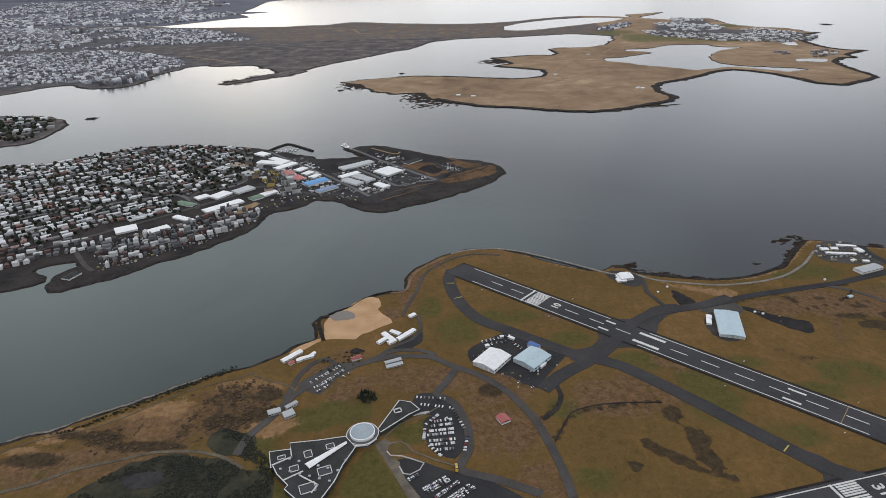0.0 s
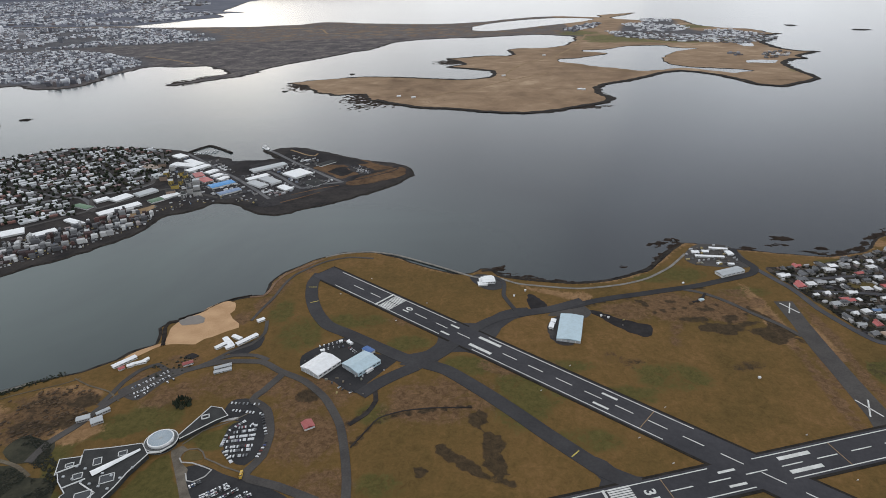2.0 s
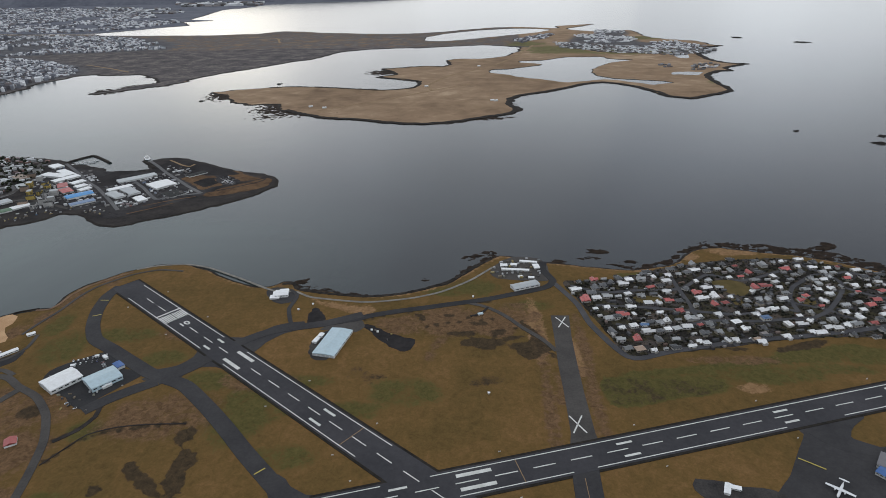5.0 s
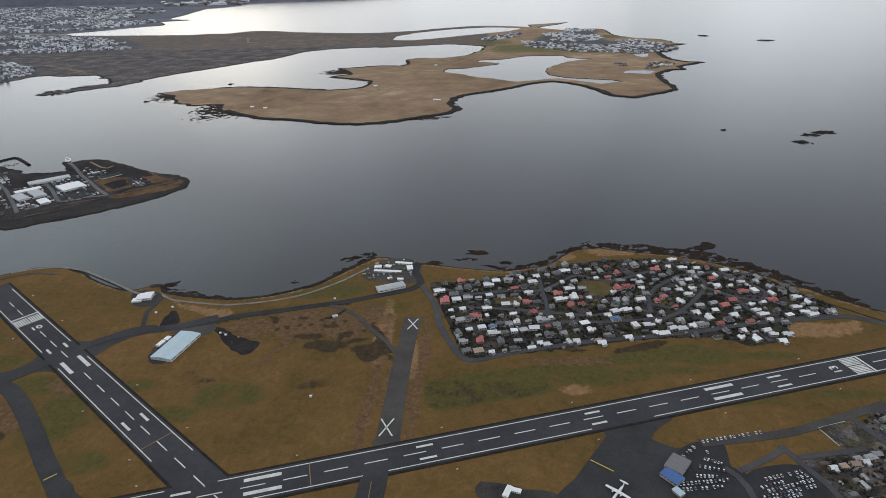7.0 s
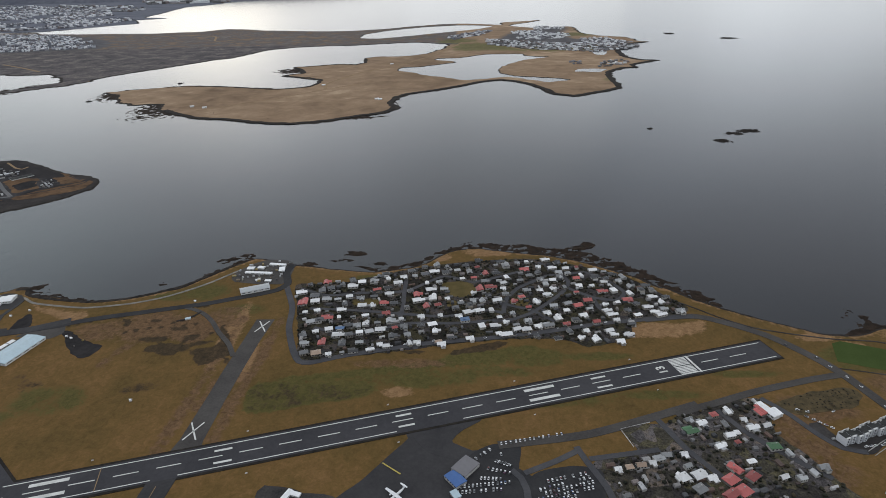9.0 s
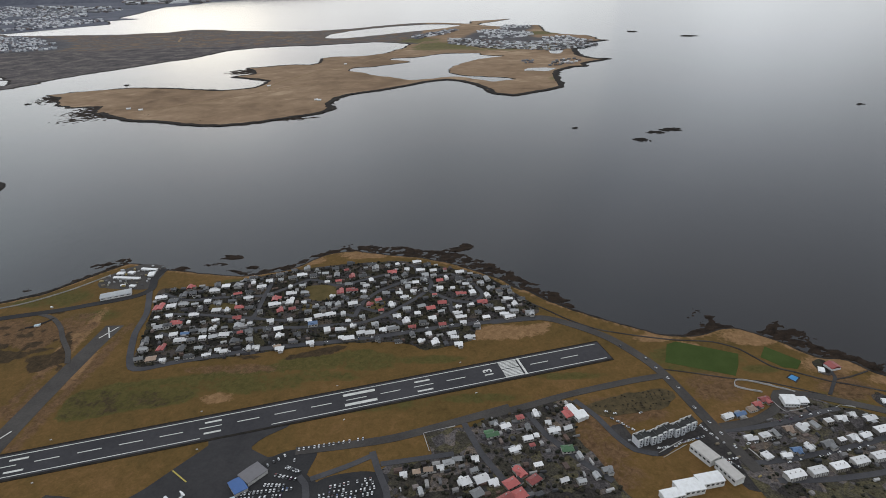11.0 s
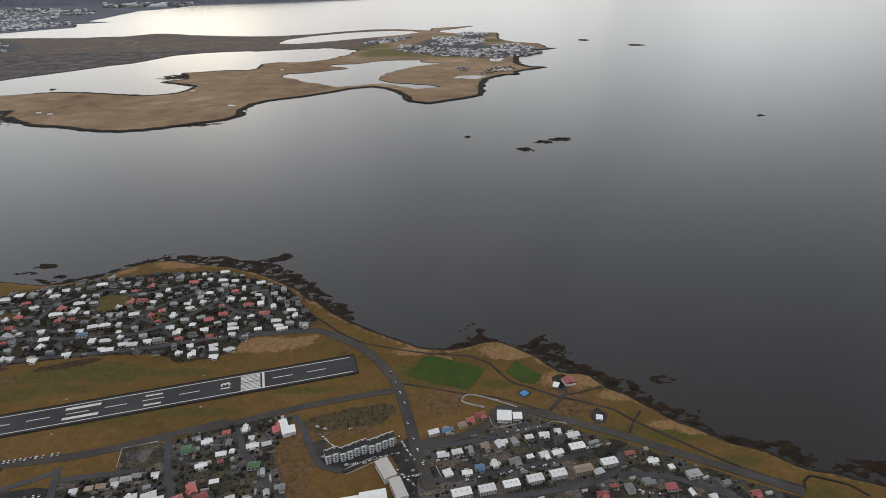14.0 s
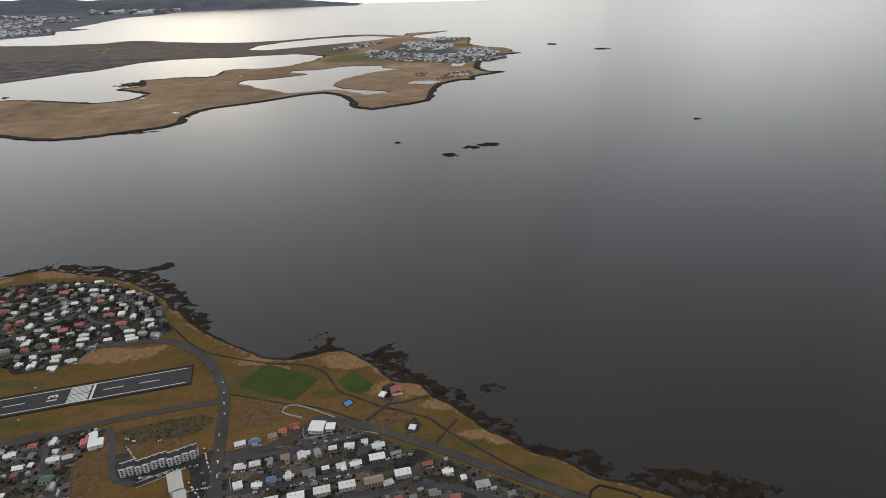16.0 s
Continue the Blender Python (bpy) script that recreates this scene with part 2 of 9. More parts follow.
def far_moor(name):
    n = Nodes(name, 0.95, 0.1)
    big, mid, small = n.noise(0.006, 5, 0.6, 0.5), n.noise(0.03, 6, 0.65, 0.4), n.noise(0.2, 5, 0.7)
    cover = n.tree.nodes.new("ShaderNodeVertexColor")
    cover.layer_name = "cover"
    split = n.tree.nodes.new("ShaderNodeSeparateColor")
    n.link(cover.outputs["Color"], split.inputs[0])
    # lava tones lightened towards purple-grey to carry the air's haze
    hazy_lava = n.ramp(n.maths("ADD", n.maths("MULTIPLY", mid, 0.6), n.maths("MULTIPLY", small, 0.4)), (0.38, (0.046, 0.042, 0.047)), (0.5, (0.093, 0.082, 0.081)), (0.62, (0.190, 0.163, 0.146)))
    straw = n.ramp(n.maths("ADD", n.maths("MULTIPLY", big, 0.5), n.maths("MULTIPLY", mid, 0.5)), (0.34, (0.155, 0.102, 0.062)), (0.48, (0.250, 0.168, 0.104)), (0.56, (0.300, 0.208, 0.132)), (0.64, (0.420, 0.305, 0.200)))
    turf = n.ramp(mid, (0.36, (0.085, 0.085, 0.030)), (0.64, (0.150, 0.135, 0.055)))
    fray = n.maths("MULTIPLY", n.maths("SUBTRACT", mid, 0.5), 1.5)
    base = n.mix(n.ramp(n.maths("ADD", split.outputs["Red"], fray), (0.35, (0, 0, 0)), (0.65, (1, 1, 1))), straw, hazy_lava)
    base = n.mix(n.ramp(n.maths("ADD", split.outputs["Green"], fray), (0.4, (0, 0, 0)), (0.65, (0.9, 0.9, 0.9))), base, turf)
    # grey town ground, its blue cast painted in for haze
    streets = n.ramp(n.maths("ADD", n.maths("MULTIPLY", mid, 0.5), n.maths("MULTIPLY", small, 0.5)), (0.38, (0.050, 0.051, 0.058)), (0.62, (0.120, 0.118, 0.124)))
    base = n.mix(n.ramp(n.maths("ADD", split.outputs["Blue"], n.maths("MULTIPLY", fray, 0.5)), (0.35, (0, 0, 0)), (0.6, (0.95, 0.95, 0.95))), base, streets)
    n.colour(base).bump(small, 0.4, 0.6)
    return n.mat


def roofing(name, colour, spread=0.25):
    """Corrugated sheet, weathered, each roof with its own tone."""
    n = Nodes(name, 0.5, 0.35)
    tone = n.ramp(n.chance(), (0.0, tuple(c * (1 - spread) for c in colour)), (1.0, tuple(min(c * (1 + spread), 0.85) for c in colour)))
    dirt = n.ramp(n.noise(0.7, 4, 0.6), (0.3, (0.88, 0.87, 0.855)), (0.6, (1, 1, 1)))
    n.colour(n.mix(1.0, tone, dirt, "MULTIPLY"))
    return n.mat


grassland("grass"), sea_water("sea"), far_moor("moor")
# far plain and hills: distance haze is mixed into this pale bluish colour
plain("hazy_lava", (0.080, 0.086, 0.110), (0.145, 0.150, 0.176), 0.006, 0.03, 0.95, 0.1, 0.3)
plain("rock", (0.009, 0.008, 0.008), (0.046, 0.039, 0.033), 0.3, 2.5, 0.95, 0.1, 0.8)
plain("weed", (0.010, 0.0075, 0.006), (0.040, 0.027, 0.019), 0.25, 1.6, 0.95, 0.1, 0.8)
plain("asphalt", (0.029, 0.028, 0.030), (0.053, 0.051, 0.052), 0.05, 0.9, 0.85, 0.2, 0.1)
plain("runway_asphalt", (0.031, 0.031, 0.035), (0.056, 0.054, 0.059), 0.03, 0.6, 0.85, 0.2, 0.1)
plain("runway_edge", (0.014, 0.013, 0.012), (0.036, 0.031, 0.026), 0.3, 1.6, 0.95, 0.1, 0.3)
plain("street", (0.050, 0.050, 0.055), (0.082, 0.080, 0.084), 0.08, 1.2, 0.9, 0.2, 0.1)
plain("bay_paving", (0.085, 0.084, 0.088), (0.150, 0.146, 0.146), 0.05, 0.8, 0.9, 0.2, 0.1)
plain("shingle", (0.13, 0.125, 0.115), (0.26, 0.24, 0.21), 0.3, 2.0, 0.95, 0.1, 0.3)
plain("car_asphalt", (0.022, 0.022, 0.024), (0.042, 0.041, 0.042), 0.08, 1.2, 0.9, 0.2, 0.15)
plain("worn_asphalt", (0.046, 0.042, 0.040), (0.082, 0.075, 0.069), 0.06, 1.2, 0.9, 0.2, 0.15)
plain("yard", (0.026, 0.025, 0.026), (0.072, 0.066, 0.062), 0.12, 1.4, 0.95, 0.06, 0.3)
plain("works_ground", (0.022, 0.021, 0.023), (0.068, 0.064, 0.064), 0.06, 0.5, 0.95, 0.05, 0.3)
# the second garden is the same ground, lightened to paint in haze
garden_ground("garden", 1.0), garden_ground("hazy_garden", 1.7)
plain("peat", (0.017, 0.016, 0.017), (0.052, 0.045, 0.041), 0.06, 0.45, 0.95, 0.1, 0.4)
plain("heath", (0.060, 0.036, 0.021), (0.165, 0.098, 0.052), 0.07, 0.45, 0.95, 0.1, 0.4)
plain("heath_track", (0.20, 0.135, 0.075), (0.30, 0.21, 0.125), 0.05, 0.4, 0.95, 0.1, 0.2)
plain("forecourt_paving", (0.085, 0.072, 0.056), (0.17, 0.145, 0.115), 0.25, 1.6, 0.9, 0.2, 0.2)
plain("worn_gravel", (0.070, 0.058, 0.042), (0.15, 0.125, 0.090), 0.2, 1.2, 0.95, 0.1, 0.3)
plain("sand", (0.36, 0.215, 0.115), (0.54, 0.355, 0.205), 0.08, 1.5, 0.95, 0.1, 0.2)
plain("earth", (0.125, 0.076, 0.048), (0.225, 0.145, 0.095), 0.2, 1.2, 0.95, 0.1, 0.4)
plain("wet_sand", (0.085, 0.070, 0.058), (0.15, 0.125, 0.098), 0.08, 0.8, 0.3, 0.5, 0.1)
plain("pitch", (0.038, 0.058, 0.014), (0.056, 0.080, 0.022), 0.1, 1.5, 0.95, 0.1, 0.2)
plain("court", (0.05, 0.20, 0.42), (0.08, 0.27, 0.52), 0.3, 2.0, 0.7, 0.2, 0.1)
plain("pale_render", (0.46, 0.47, 0.49), (0.60, 0.61, 0.63), 0.2, 1.4, 0.8, 0.2, 0.1)
plain("road_paint", (0.48, 0.48, 0.45), (0.68, 0.68, 0.65), 0.3, 2.5, 0.7, 0.2, 0.05)
plain("yellow_paint", (0.34, 0.27, 0.06), (0.50, 0.42, 0.12), 0.3, 2.5, 0.7, 0.2, 0.05)
plain("concrete", (0.30, 0.29, 0.28), (0.46, 0.45, 0.43), 0.3, 2.0, 0.85, 0.2, 0.2)
plain("terrace", (0.085, 0.088, 0.088), (0.15, 0.15, 0.148), 0.3, 2.0, 0.8, 0.2, 0.1)
plain("felt", (0.024, 0.025, 0.025), (0.052, 0.052, 0.050), 0.2, 2.0, 0.9, 0.2, 0.2)
roofing("roof_w", (0.70, 0.70, 0.70), 0.2)
roofing("pale_roof", (0.50, 0.48, 0.455), 0.05)
roofing("terminal_roof", (0.165, 0.16, 0.17), 0.05)
roofing("roof_g", (0.30, 0.305, 0.31), 0.5)
roofing("roof_d", (0.085, 0.087, 0.092), 0.45)
roofing("roof_r", (0.36, 0.095, 0.088), 0.35)
roofing("roof_b", (0.10, 0.17, 0.30), 0.3)
roofing("roof_o", (0.30, 0.22, 0.165), 0.3)
roofing("roof_n", (0.07, 0.15, 0.075), 0.2)
roofing("blue_roof", (0.055, 0.13, 0.33), 0.05)
roofing("sky_blue", (0.06, 0.27, 0.58), 0.05)
roofing("faded_blue", (0.16, 0.23, 0.36), 0.05)
plain("ochre_wall", (0.34, 0.24, 0.06), (0.50, 0.38, 0.12), 0.3, 2.0, 0.8, 0.2, 0.1)
plain("allotment", (0.046, 0.039, 0.023), (0.112, 0.082, 0.043), 0.3, 1.6, 0.95, 0.1, 0.5)
plain("lawn", (0.078, 0.062, 0.024), (0.130, 0.096, 0.040), 0.2, 1.6, 0.95, 0.1, 0.3)
heaped("car_mass", ((0.0, (0.78, 0.78, 0.78)), (0.5, (0.68, 0.69, 0.70)), (0.56, (0.32, 0.33, 0.34)), (0.78, (0.05, 0.05, 0.055)), (0.95, (0.04, 0.04, 0.045)), (0.97, (0.20, 0.03, 0.025)), (1.0, (0.06, 0.10, 0.22))), 0.4)
plain("cinder", (0.014, 0.013, 0.014), (0.034, 0.031, 0.031), 0.05, 0.4, 0.95, 0.1, 0.3)
roofing("pale_blue", (0.43, 0.54, 0.59), 0.03)
roofing("white_sheet", (0.80, 0.81, 0.81), 0.04)
roofing("grey_sheet", (0.40, 0.42, 0.43), 0.1)
varied("wall", ((0.0, (0.36, 0.34, 0.31)), (0.35, (0.50, 0.48, 0.45)), (0.7, (0.27, 0.235, 0.19)), (1.0, (0.16, 0.15, 0.145))), 0.85, 0.2, 0.2)
plain("white_wall", (0.52, 0.52, 0.51), (0.68, 0.68, 0.66), 0.4, 2.0, 0.8, 0.2, 0.1)
varied("car_paint", ((0.0, (0.78, 0.78, 0.78)), (0.58, (0.70, 0.71, 0.72)), (0.62, (0.34, 0.35, 0.36)), (0.78, (0.06, 0.062, 0.065)), (0.91, (0.04, 0.042, 0.045)), (0.94, (0.20, 0.03, 0.025)), (0.97, (0.05, 0.09, 0.20)), (1.0, (0.05, 0.09, 0.20))), 0.3, 0.5, 0.1)
varied("van_paint", ((0.0, (0.62, 0.38, 0.05)), (1.0, (0.66, 0.42, 0.06))), 0.4, 0.4, 0.1)
plain("tyre", (0.015, 0.015, 0.015), (0.03, 0.03, 0.03), 1, 5, 0.9)
Nodes("glass", 0.08, 0.5).colour((0.022, 0.026, 0.030))
Nodes("skylight", 0.15, 0.5).colour(tuple((0.30, 0.36, 0.40)))
varied("aircraft_paint", ((0.0, (0.72, 0.73, 0.74)), (1.0, (0.78, 0.78, 0.78))), 0.35, 0.5, 0.1)
heaped("twigs", ((0.0, (0.026, 0.024, 0.018)), (0.5, (0.046, 0.039, 0.027)), (1.0, (0.085, 0.064, 0.040))))
heaped("hedge", ((0.0, (0.016, 0.018, 0.013)), (0.5, (0.028, 0.028, 0.019)), (0.85, (0.046, 0.040, 0.026)), (1.0, (0.072, 0.056, 0.036))))
heaped("needles", ((0.0, (0.012, 0.017, 0.010)), (0.6, (0.020, 0.027, 0.014)), (1.0, (0.042, 0.040, 0.022))))
heaped("scrub", ((0.0, (0.022, 0.026, 0.020)), (0.6, (0.034, 0.037, 0.027)), (1.0, (0.054, 0.050, 0.036))))
heaped("brush", ((0.0, (0.046, 0.032, 0.020)), (0.5, (0.070, 0.046, 0.027)), (1.0, (0.105, 0.068, 0.038))))
plain("scrub_floor", (0.022, 0.024, 0.018), (0.060, 0.056, 0.038), 0.12, 0.7, 0.95, 0.1, 0.5)
heaped("far_roofs", ((0.0, (0.74, 0.75, 0.76)), (0.24, (0.60, 0.61, 0.62)), (0.4, (0.22, 0.22, 0.23)), (0.75, (0.085, 0.082, 0.080)), (0.9, (0.17, 0.13, 0.12)), (1.0, (0.42, 0.42, 0.42))), 0.7)
# roofs of distant towns, the greys blued to paint in haze
heaped("hazy_roofs", ((0.0, (0.80, 0.80, 0.81)), (0.25, (0.64, 0.65, 0.67)), (0.4, (0.27, 0.28, 0.31)), (0.6, (0.15, 0.155, 0.175)), (0.78, (0.10, 0.10, 0.115)), (0.9, (0.20, 0.165, 0.155)), (1.0, (0.42, 0.44, 0.47))), 0.7)
heaped("ness_roofs", ((0.0, (0.80, 0.80, 0.80)), (0.5, (0.66, 0.66, 0.67)), (0.7, (0.24, 0.24, 0.26)), (1.0, (0.16, 0.15, 0.16))), 0.7)
heaped("bay_roofs", ((0.0, (0.70, 0.71, 0.72)), (0.38, (0.54, 0.55, 0.55)), (0.52, (0.26, 0.26, 0.26)), (0.76, (0.10, 0.10, 0.10)), (0.9, (0.24, 0.12, 0.10)), (1.0, (0.40, 0.42, 0.44))), 0.7)
heaped("shore_homes", ((0.0, (0.07, 0.07, 0.075)), (0.35, (0.16, 0.16, 0.165)), (0.5, (0.52, 0.52, 0.51)), (0.72, (0.62, 0.62, 0.61)), (0.8, (0.16, 0.09, 0.08)), (1.0, (0.04, 0.04, 0.044))), 0.8)
heaped("back_roofs", ((0.0, (0.56, 0.55, 0.54)), (0.25, (0.25, 0.24, 0.235)), (0.5, (0.10, 0.10, 0.105)), (0.75, (0.045, 0.045, 0.048)), (0.9, (0.15, 0.10, 0.08)), (1.0, (0.34, 0.34, 0.34))), 0.8)
heaped("yard_goods", ((0.0, (0.66, 0.66, 0.66)), (0.35, (0.50, 0.50, 0.50)), (0.5, (0.09, 0.09, 0.095)), (0.75, (0.16, 0.15, 0.14)), (0.92, (0.30, 0.29, 0.28)), (1.0, (0.16, 0.20, 0.28))), 0.7)
heaped("clutter", ((0.0, (0.55, 0.55, 0.55)), (0.3, (0.30, 0.30, 0.30)), (0.5, (0.08, 0.08, 0.085)), (0.75, (0.18, 0.15, 0.12)), (0.9, (0.36, 0.28, 0.10)), (1.0, (0.10, 0.18, 0.30))), 0.7)


# ---- shaping helpers ----
def part(name, bm, material, parent, label=""):
    """Links a bmesh (or a mesh) as one mesh object under a thing or a part."""
    if isinstance(bm, bmesh.types.BMesh):
        mesh = bpy.data.meshes.new(name)
        bm.to_mesh(mesh)
        bm.free()
    else:
        mesh = bm
    if material and not mesh.materials:
        mesh.materials.append(MATS[material])
    ob = new(name, mesh)
    ob.parent = parent
    return tagged(ob, label)


def thing(name, m, label, category, group="", kind=""):
    ob = new(name)
    ob.matrix_world = m
    return tagged(ob, label, category, group, kind)


def box(bm, x0, y0, z0, x1, y1, z1, bevel=0.0):
    made = bmesh.ops.create_cube(bm, size=1.0, matrix=Matrix.Translation(((x0 + x1) / 2, (y0 + y1) / 2, (z0 + z1) / 2)) @ Matrix.Diagonal((x1 - x0, y1 - y0, z1 - z0, 1)))
    if bevel:
        bmesh.ops.bevel(bm, geom=list({ed for v in made["verts"] for ed in v.link_edges}), offset=bevel, segments=1, affect="EDGES")
    return made["verts"]


def boxes(*dims):
    bm = bmesh.new()
    for d in dims:
        box(bm, *d)
    return bm


def faces_mesh(verts, faces):
    bm = bmesh.new()
    vs = [bm.verts.new(v) for v in verts]
    for f in faces:
        bm.faces.new([vs[i] for i in f])
    return bm


def smooth(points, step=4.0, closed=False):
    """A soft line through the given turning points."""
    p = [np.array(q[:2], float) for q in points]
    n, out = len(p), []
    for i in range(n if closed else n - 1):
        if closed:
            a, b, c, d = p[i - 1], p[i], p[(i + 1) % n], p[(i + 2) % n]
        else:
            a, b, c, d = p[max(i - 1, 0)], p[i], p[i + 1], p[min(i + 2, n - 1)]
        for k in range(max(1, int(np.linalg.norm(c - b) / step))):
            u = k / max(1, int(np.linalg.norm(c - b) / step))
            # centripetal-like damping keeps sharp spits from looping
            m1, m2 = 0.35 * (c - a), 0.35 * (d - b)
            out.append((2 * u**3 - 3 * u**2 + 1) * b + (u**3 - 2 * u**2 + u) * m1 + (-2 * u**3 + 3 * u**2) * c + (u**3 - u**2) * m2)
    if not closed:
        out.append(p[-1])
    return np.array(out)


def normals(line, closed=False):
    if closed:
        d = np.roll(line, -1, 0) - np.roll(line, 1, 0)
    else:
        d = np.gradient(line, axis=0)
    d /= np.maximum(np.linalg.norm(d, axis=1), 1e-6)[:, None]
    return np.c_[d[:, 1], -d[:, 0]]


def ragged(line, size, amount, closed=True, rough=1.0):
    """Breaks a line up with noise, as wind and waves do."""
    n = normals(line, closed)
    off = np.array([noise.fractal(Vector((x / size, y / size, 3.1)), rough, 2.0, 5) for x, y in line])
    return line + n * (off * amount)[:, None]


def inside(points, loop):
    x, y = points[:, 0], points[:, 1]
    hit = np.zeros(len(points), bool)
    for (x0, y0), (x1, y1) in zip(loop, np.roll(loop, -1, 0)):
        cross = (y0 > y) != (y1 > y)
        if cross.any():
            hit[cross] ^= x[cross] < (x1 - x0) * (y[cross] - y0) / (y1 - y0) + x0
    return hit


def land(name, loops, grid, material, label, paint=None, bank=2.5, window=None, relief=0.0):
    """A sheet of land with its shore bank: the first loop is the coast, the others are lagoons."""
    from mathutils.geometry import delaunay_2d_cdt
    flat, edges, rim = [], [], []
    for loop in loops:
        k = len(flat)
        flat += [tuple(q) for q in loop]
        ring = list(range(k, len(flat)))
        rim.append(ring)
        edges += [(ring[i], ring[(i + 1) % len(ring)]) for i in range(len(ring))]
    lo, hi = loops[0].min(0), loops[0].max(0)
    if window:
        lo, hi = np.maximum(lo, window[:2]), np.minimum(hi, window[2:])
    gx, gy = np.meshgrid(np.arange(lo[0], hi[0], grid), np.arange(lo[1], hi[1], grid))
    pts = np.c_[gx.ravel(), gy.ravel()] + (np.random.rand(gx.size, 2) - 0.5) * grid * 0.6
    keep = inside(pts, loops[0])
    for loop in loops[1:]:
        keep &= ~inside(pts, loop)
    flat += [tuple(q) for q in pts[keep]]
    co, _, tris, *_ = delaunay_2d_cdt([Vector(q) for q in flat], edges, [], 0, 1e-4)
    xy = np.array([tuple(c) for c in co])
    mid = xy[np.array(tris)].mean(1)
    ok = inside(mid, loops[0])
    for loop in loops[1:]:
        ok &= ~inside(mid, loop)
    z = np.full(len(xy), GROUND)
    if relief:
        z += np.array([max(0.0, relief * noise.fractal(Vector((x / 160, y / 160, 0.5)), 1.0, 2.0, 4)) for x, y in xy])
    mesh = bpy.data.meshes.new(name)
    mesh.from_pydata(np.c_[xy, z].tolist(), [], [t for t, k in zip(tris, ok) if k])
    mesh.materials.append(MATS[material])
    layer = mesh.color_attributes.new("cover", "FLOAT_COLOR", "POINT")
    layer.data.foreach_set("color", (paint(xy) if paint else np.zeros((len(xy), 4))).ravel().astype(np.float32))
    ob = tagged(new(name, mesh), label, "land", kind="structure")
    for ring, loop in zip(rim, loops):
        line = np.asarray(loop)
        sign = 1 if sum(line[i - 1][0] * line[i][1] - line[i][0] * line[i - 1][1] for i in range(len(line))) > 0 else -1
        if loop is not loops[0]:
            sign = -sign
        out = normals(line, True) * sign
        reach = np.array([bank * (0.7 + 0.9 * abs(noise.noise(Vector((x / 14, y / 14, 9.0))))) for x, y in line])[:, None]
        reach = reach * (0.35 if loop is not loops[0] else 1.0)
        rough = np.array([noise.noise(Vector((x / 2.2, y / 2.2, 4.0))) for x, y in line])
        rows = [np.c_[line - out * 0.15 * reach, np.full(len(line), GROUND + 0.03)], np.c_[line + out * 0.3 * reach, GROUND * (0.85 + 0.35 * rough)],
                np.c_[line + out * 0.75 * reach, GROUND * (0.42 + 0.35 * np.roll(rough, 3))], np.c_[line + out * reach * 1.3, np.full(len(line), -0.5)]]
        n = len(line)
        quads = [(r * n + i, r * n + (i + 1) % n, (r + 1) * n + (i + 1) % n, (r + 1) * n + i) for r in range(3) for i in range(n)]
        bank_mesh = bpy.data.meshes.new("shore_bank")
        bank_mesh.from_pydata(np.concatenate(rows).tolist(), [], quads)
        bank_mesh.materials.append(MATS["rock"])
        part("shore_bank", bank_mesh, None, ob, "dark boulder bank at the water's edge")
    return ob


LAYER = [0]


def patch(name, points, height, material, label, category="ground", fray=0.0, soft=True, parent=None, kind="structure"):
    """A flat area on the land: a yard, a pitch, an apron; with a thin edge that goes into the ground."""
    LAYER[0] += 1
    height += 0.001 * LAYER[0]
    line = smooth(points, min(3.0, max(0.5, math.dist(np.min(np.array([q[:2] for q in points]), 0), np.max(np.array([q[:2] for q in points]), 0)) / 16)), True) if soft else np.array([q[:2] for q in points], float)
    if fray:
        line = ragged(line, fray * 4, fray)
    bm = bmesh.new()
    top = [bm.verts.new((x, y, height)) for x, y in line]
    low = [bm.verts.new((x, y, GROUND - 0.1)) for x, y in line]
    face = bm.faces.new(top)
    for i in range(len(top)):
        bm.faces.new((top[i - 1], top[i], low[i], low[i - 1]))
    bmesh.ops.triangulate(bm, faces=[face])
    bmesh.ops.recalc_face_normals(bm, faces=bm.faces)
    ob = part(name, bm, material, parent, label)
    return ob if parent else tagged(ob, "", category, kind=kind)


def ribbon(name, points, width, height, material, label, category="road", parent=None, step=3.0, kind="structure"):
    """A road or path along a line."""
    line = smooth(points, step)
    side = normals(line) * width / 2
    n = len(line)
    rows = [np.c_[line + side, np.full(n, height)], np.c_[line - side, np.full(n, height)],
            np.c_[line + side * 1.05, np.full(n, GROUND - 0.1)], np.c_[line - side * 1.05, np.full(n, GROUND - 0.1)]]
    quads = [(a * n + i, a * n + i + 1, b * n + i + 1, b * n + i) for a, b in ((0, 1), (2, 0), (1, 3)) for i in range(n - 1)]
    mesh = bpy.data.meshes.new(name)
    mesh.from_pydata(np.concatenate(rows).tolist(), [], quads)
    ob = part(name, mesh, material, parent, label)
    return ob if parent else tagged(ob, "", category, kind=kind)


FLAT_LOW = 0.62

# ---- the sea ----
bm = bmesh.new()
bmesh.ops.create_grid(bm, x_segments=40, y_segments=40, size=9000)
tagged(part("water", bm, "sea", None, "grey calm sea with faint swell under cloud"), "", "sea", kind="structure")

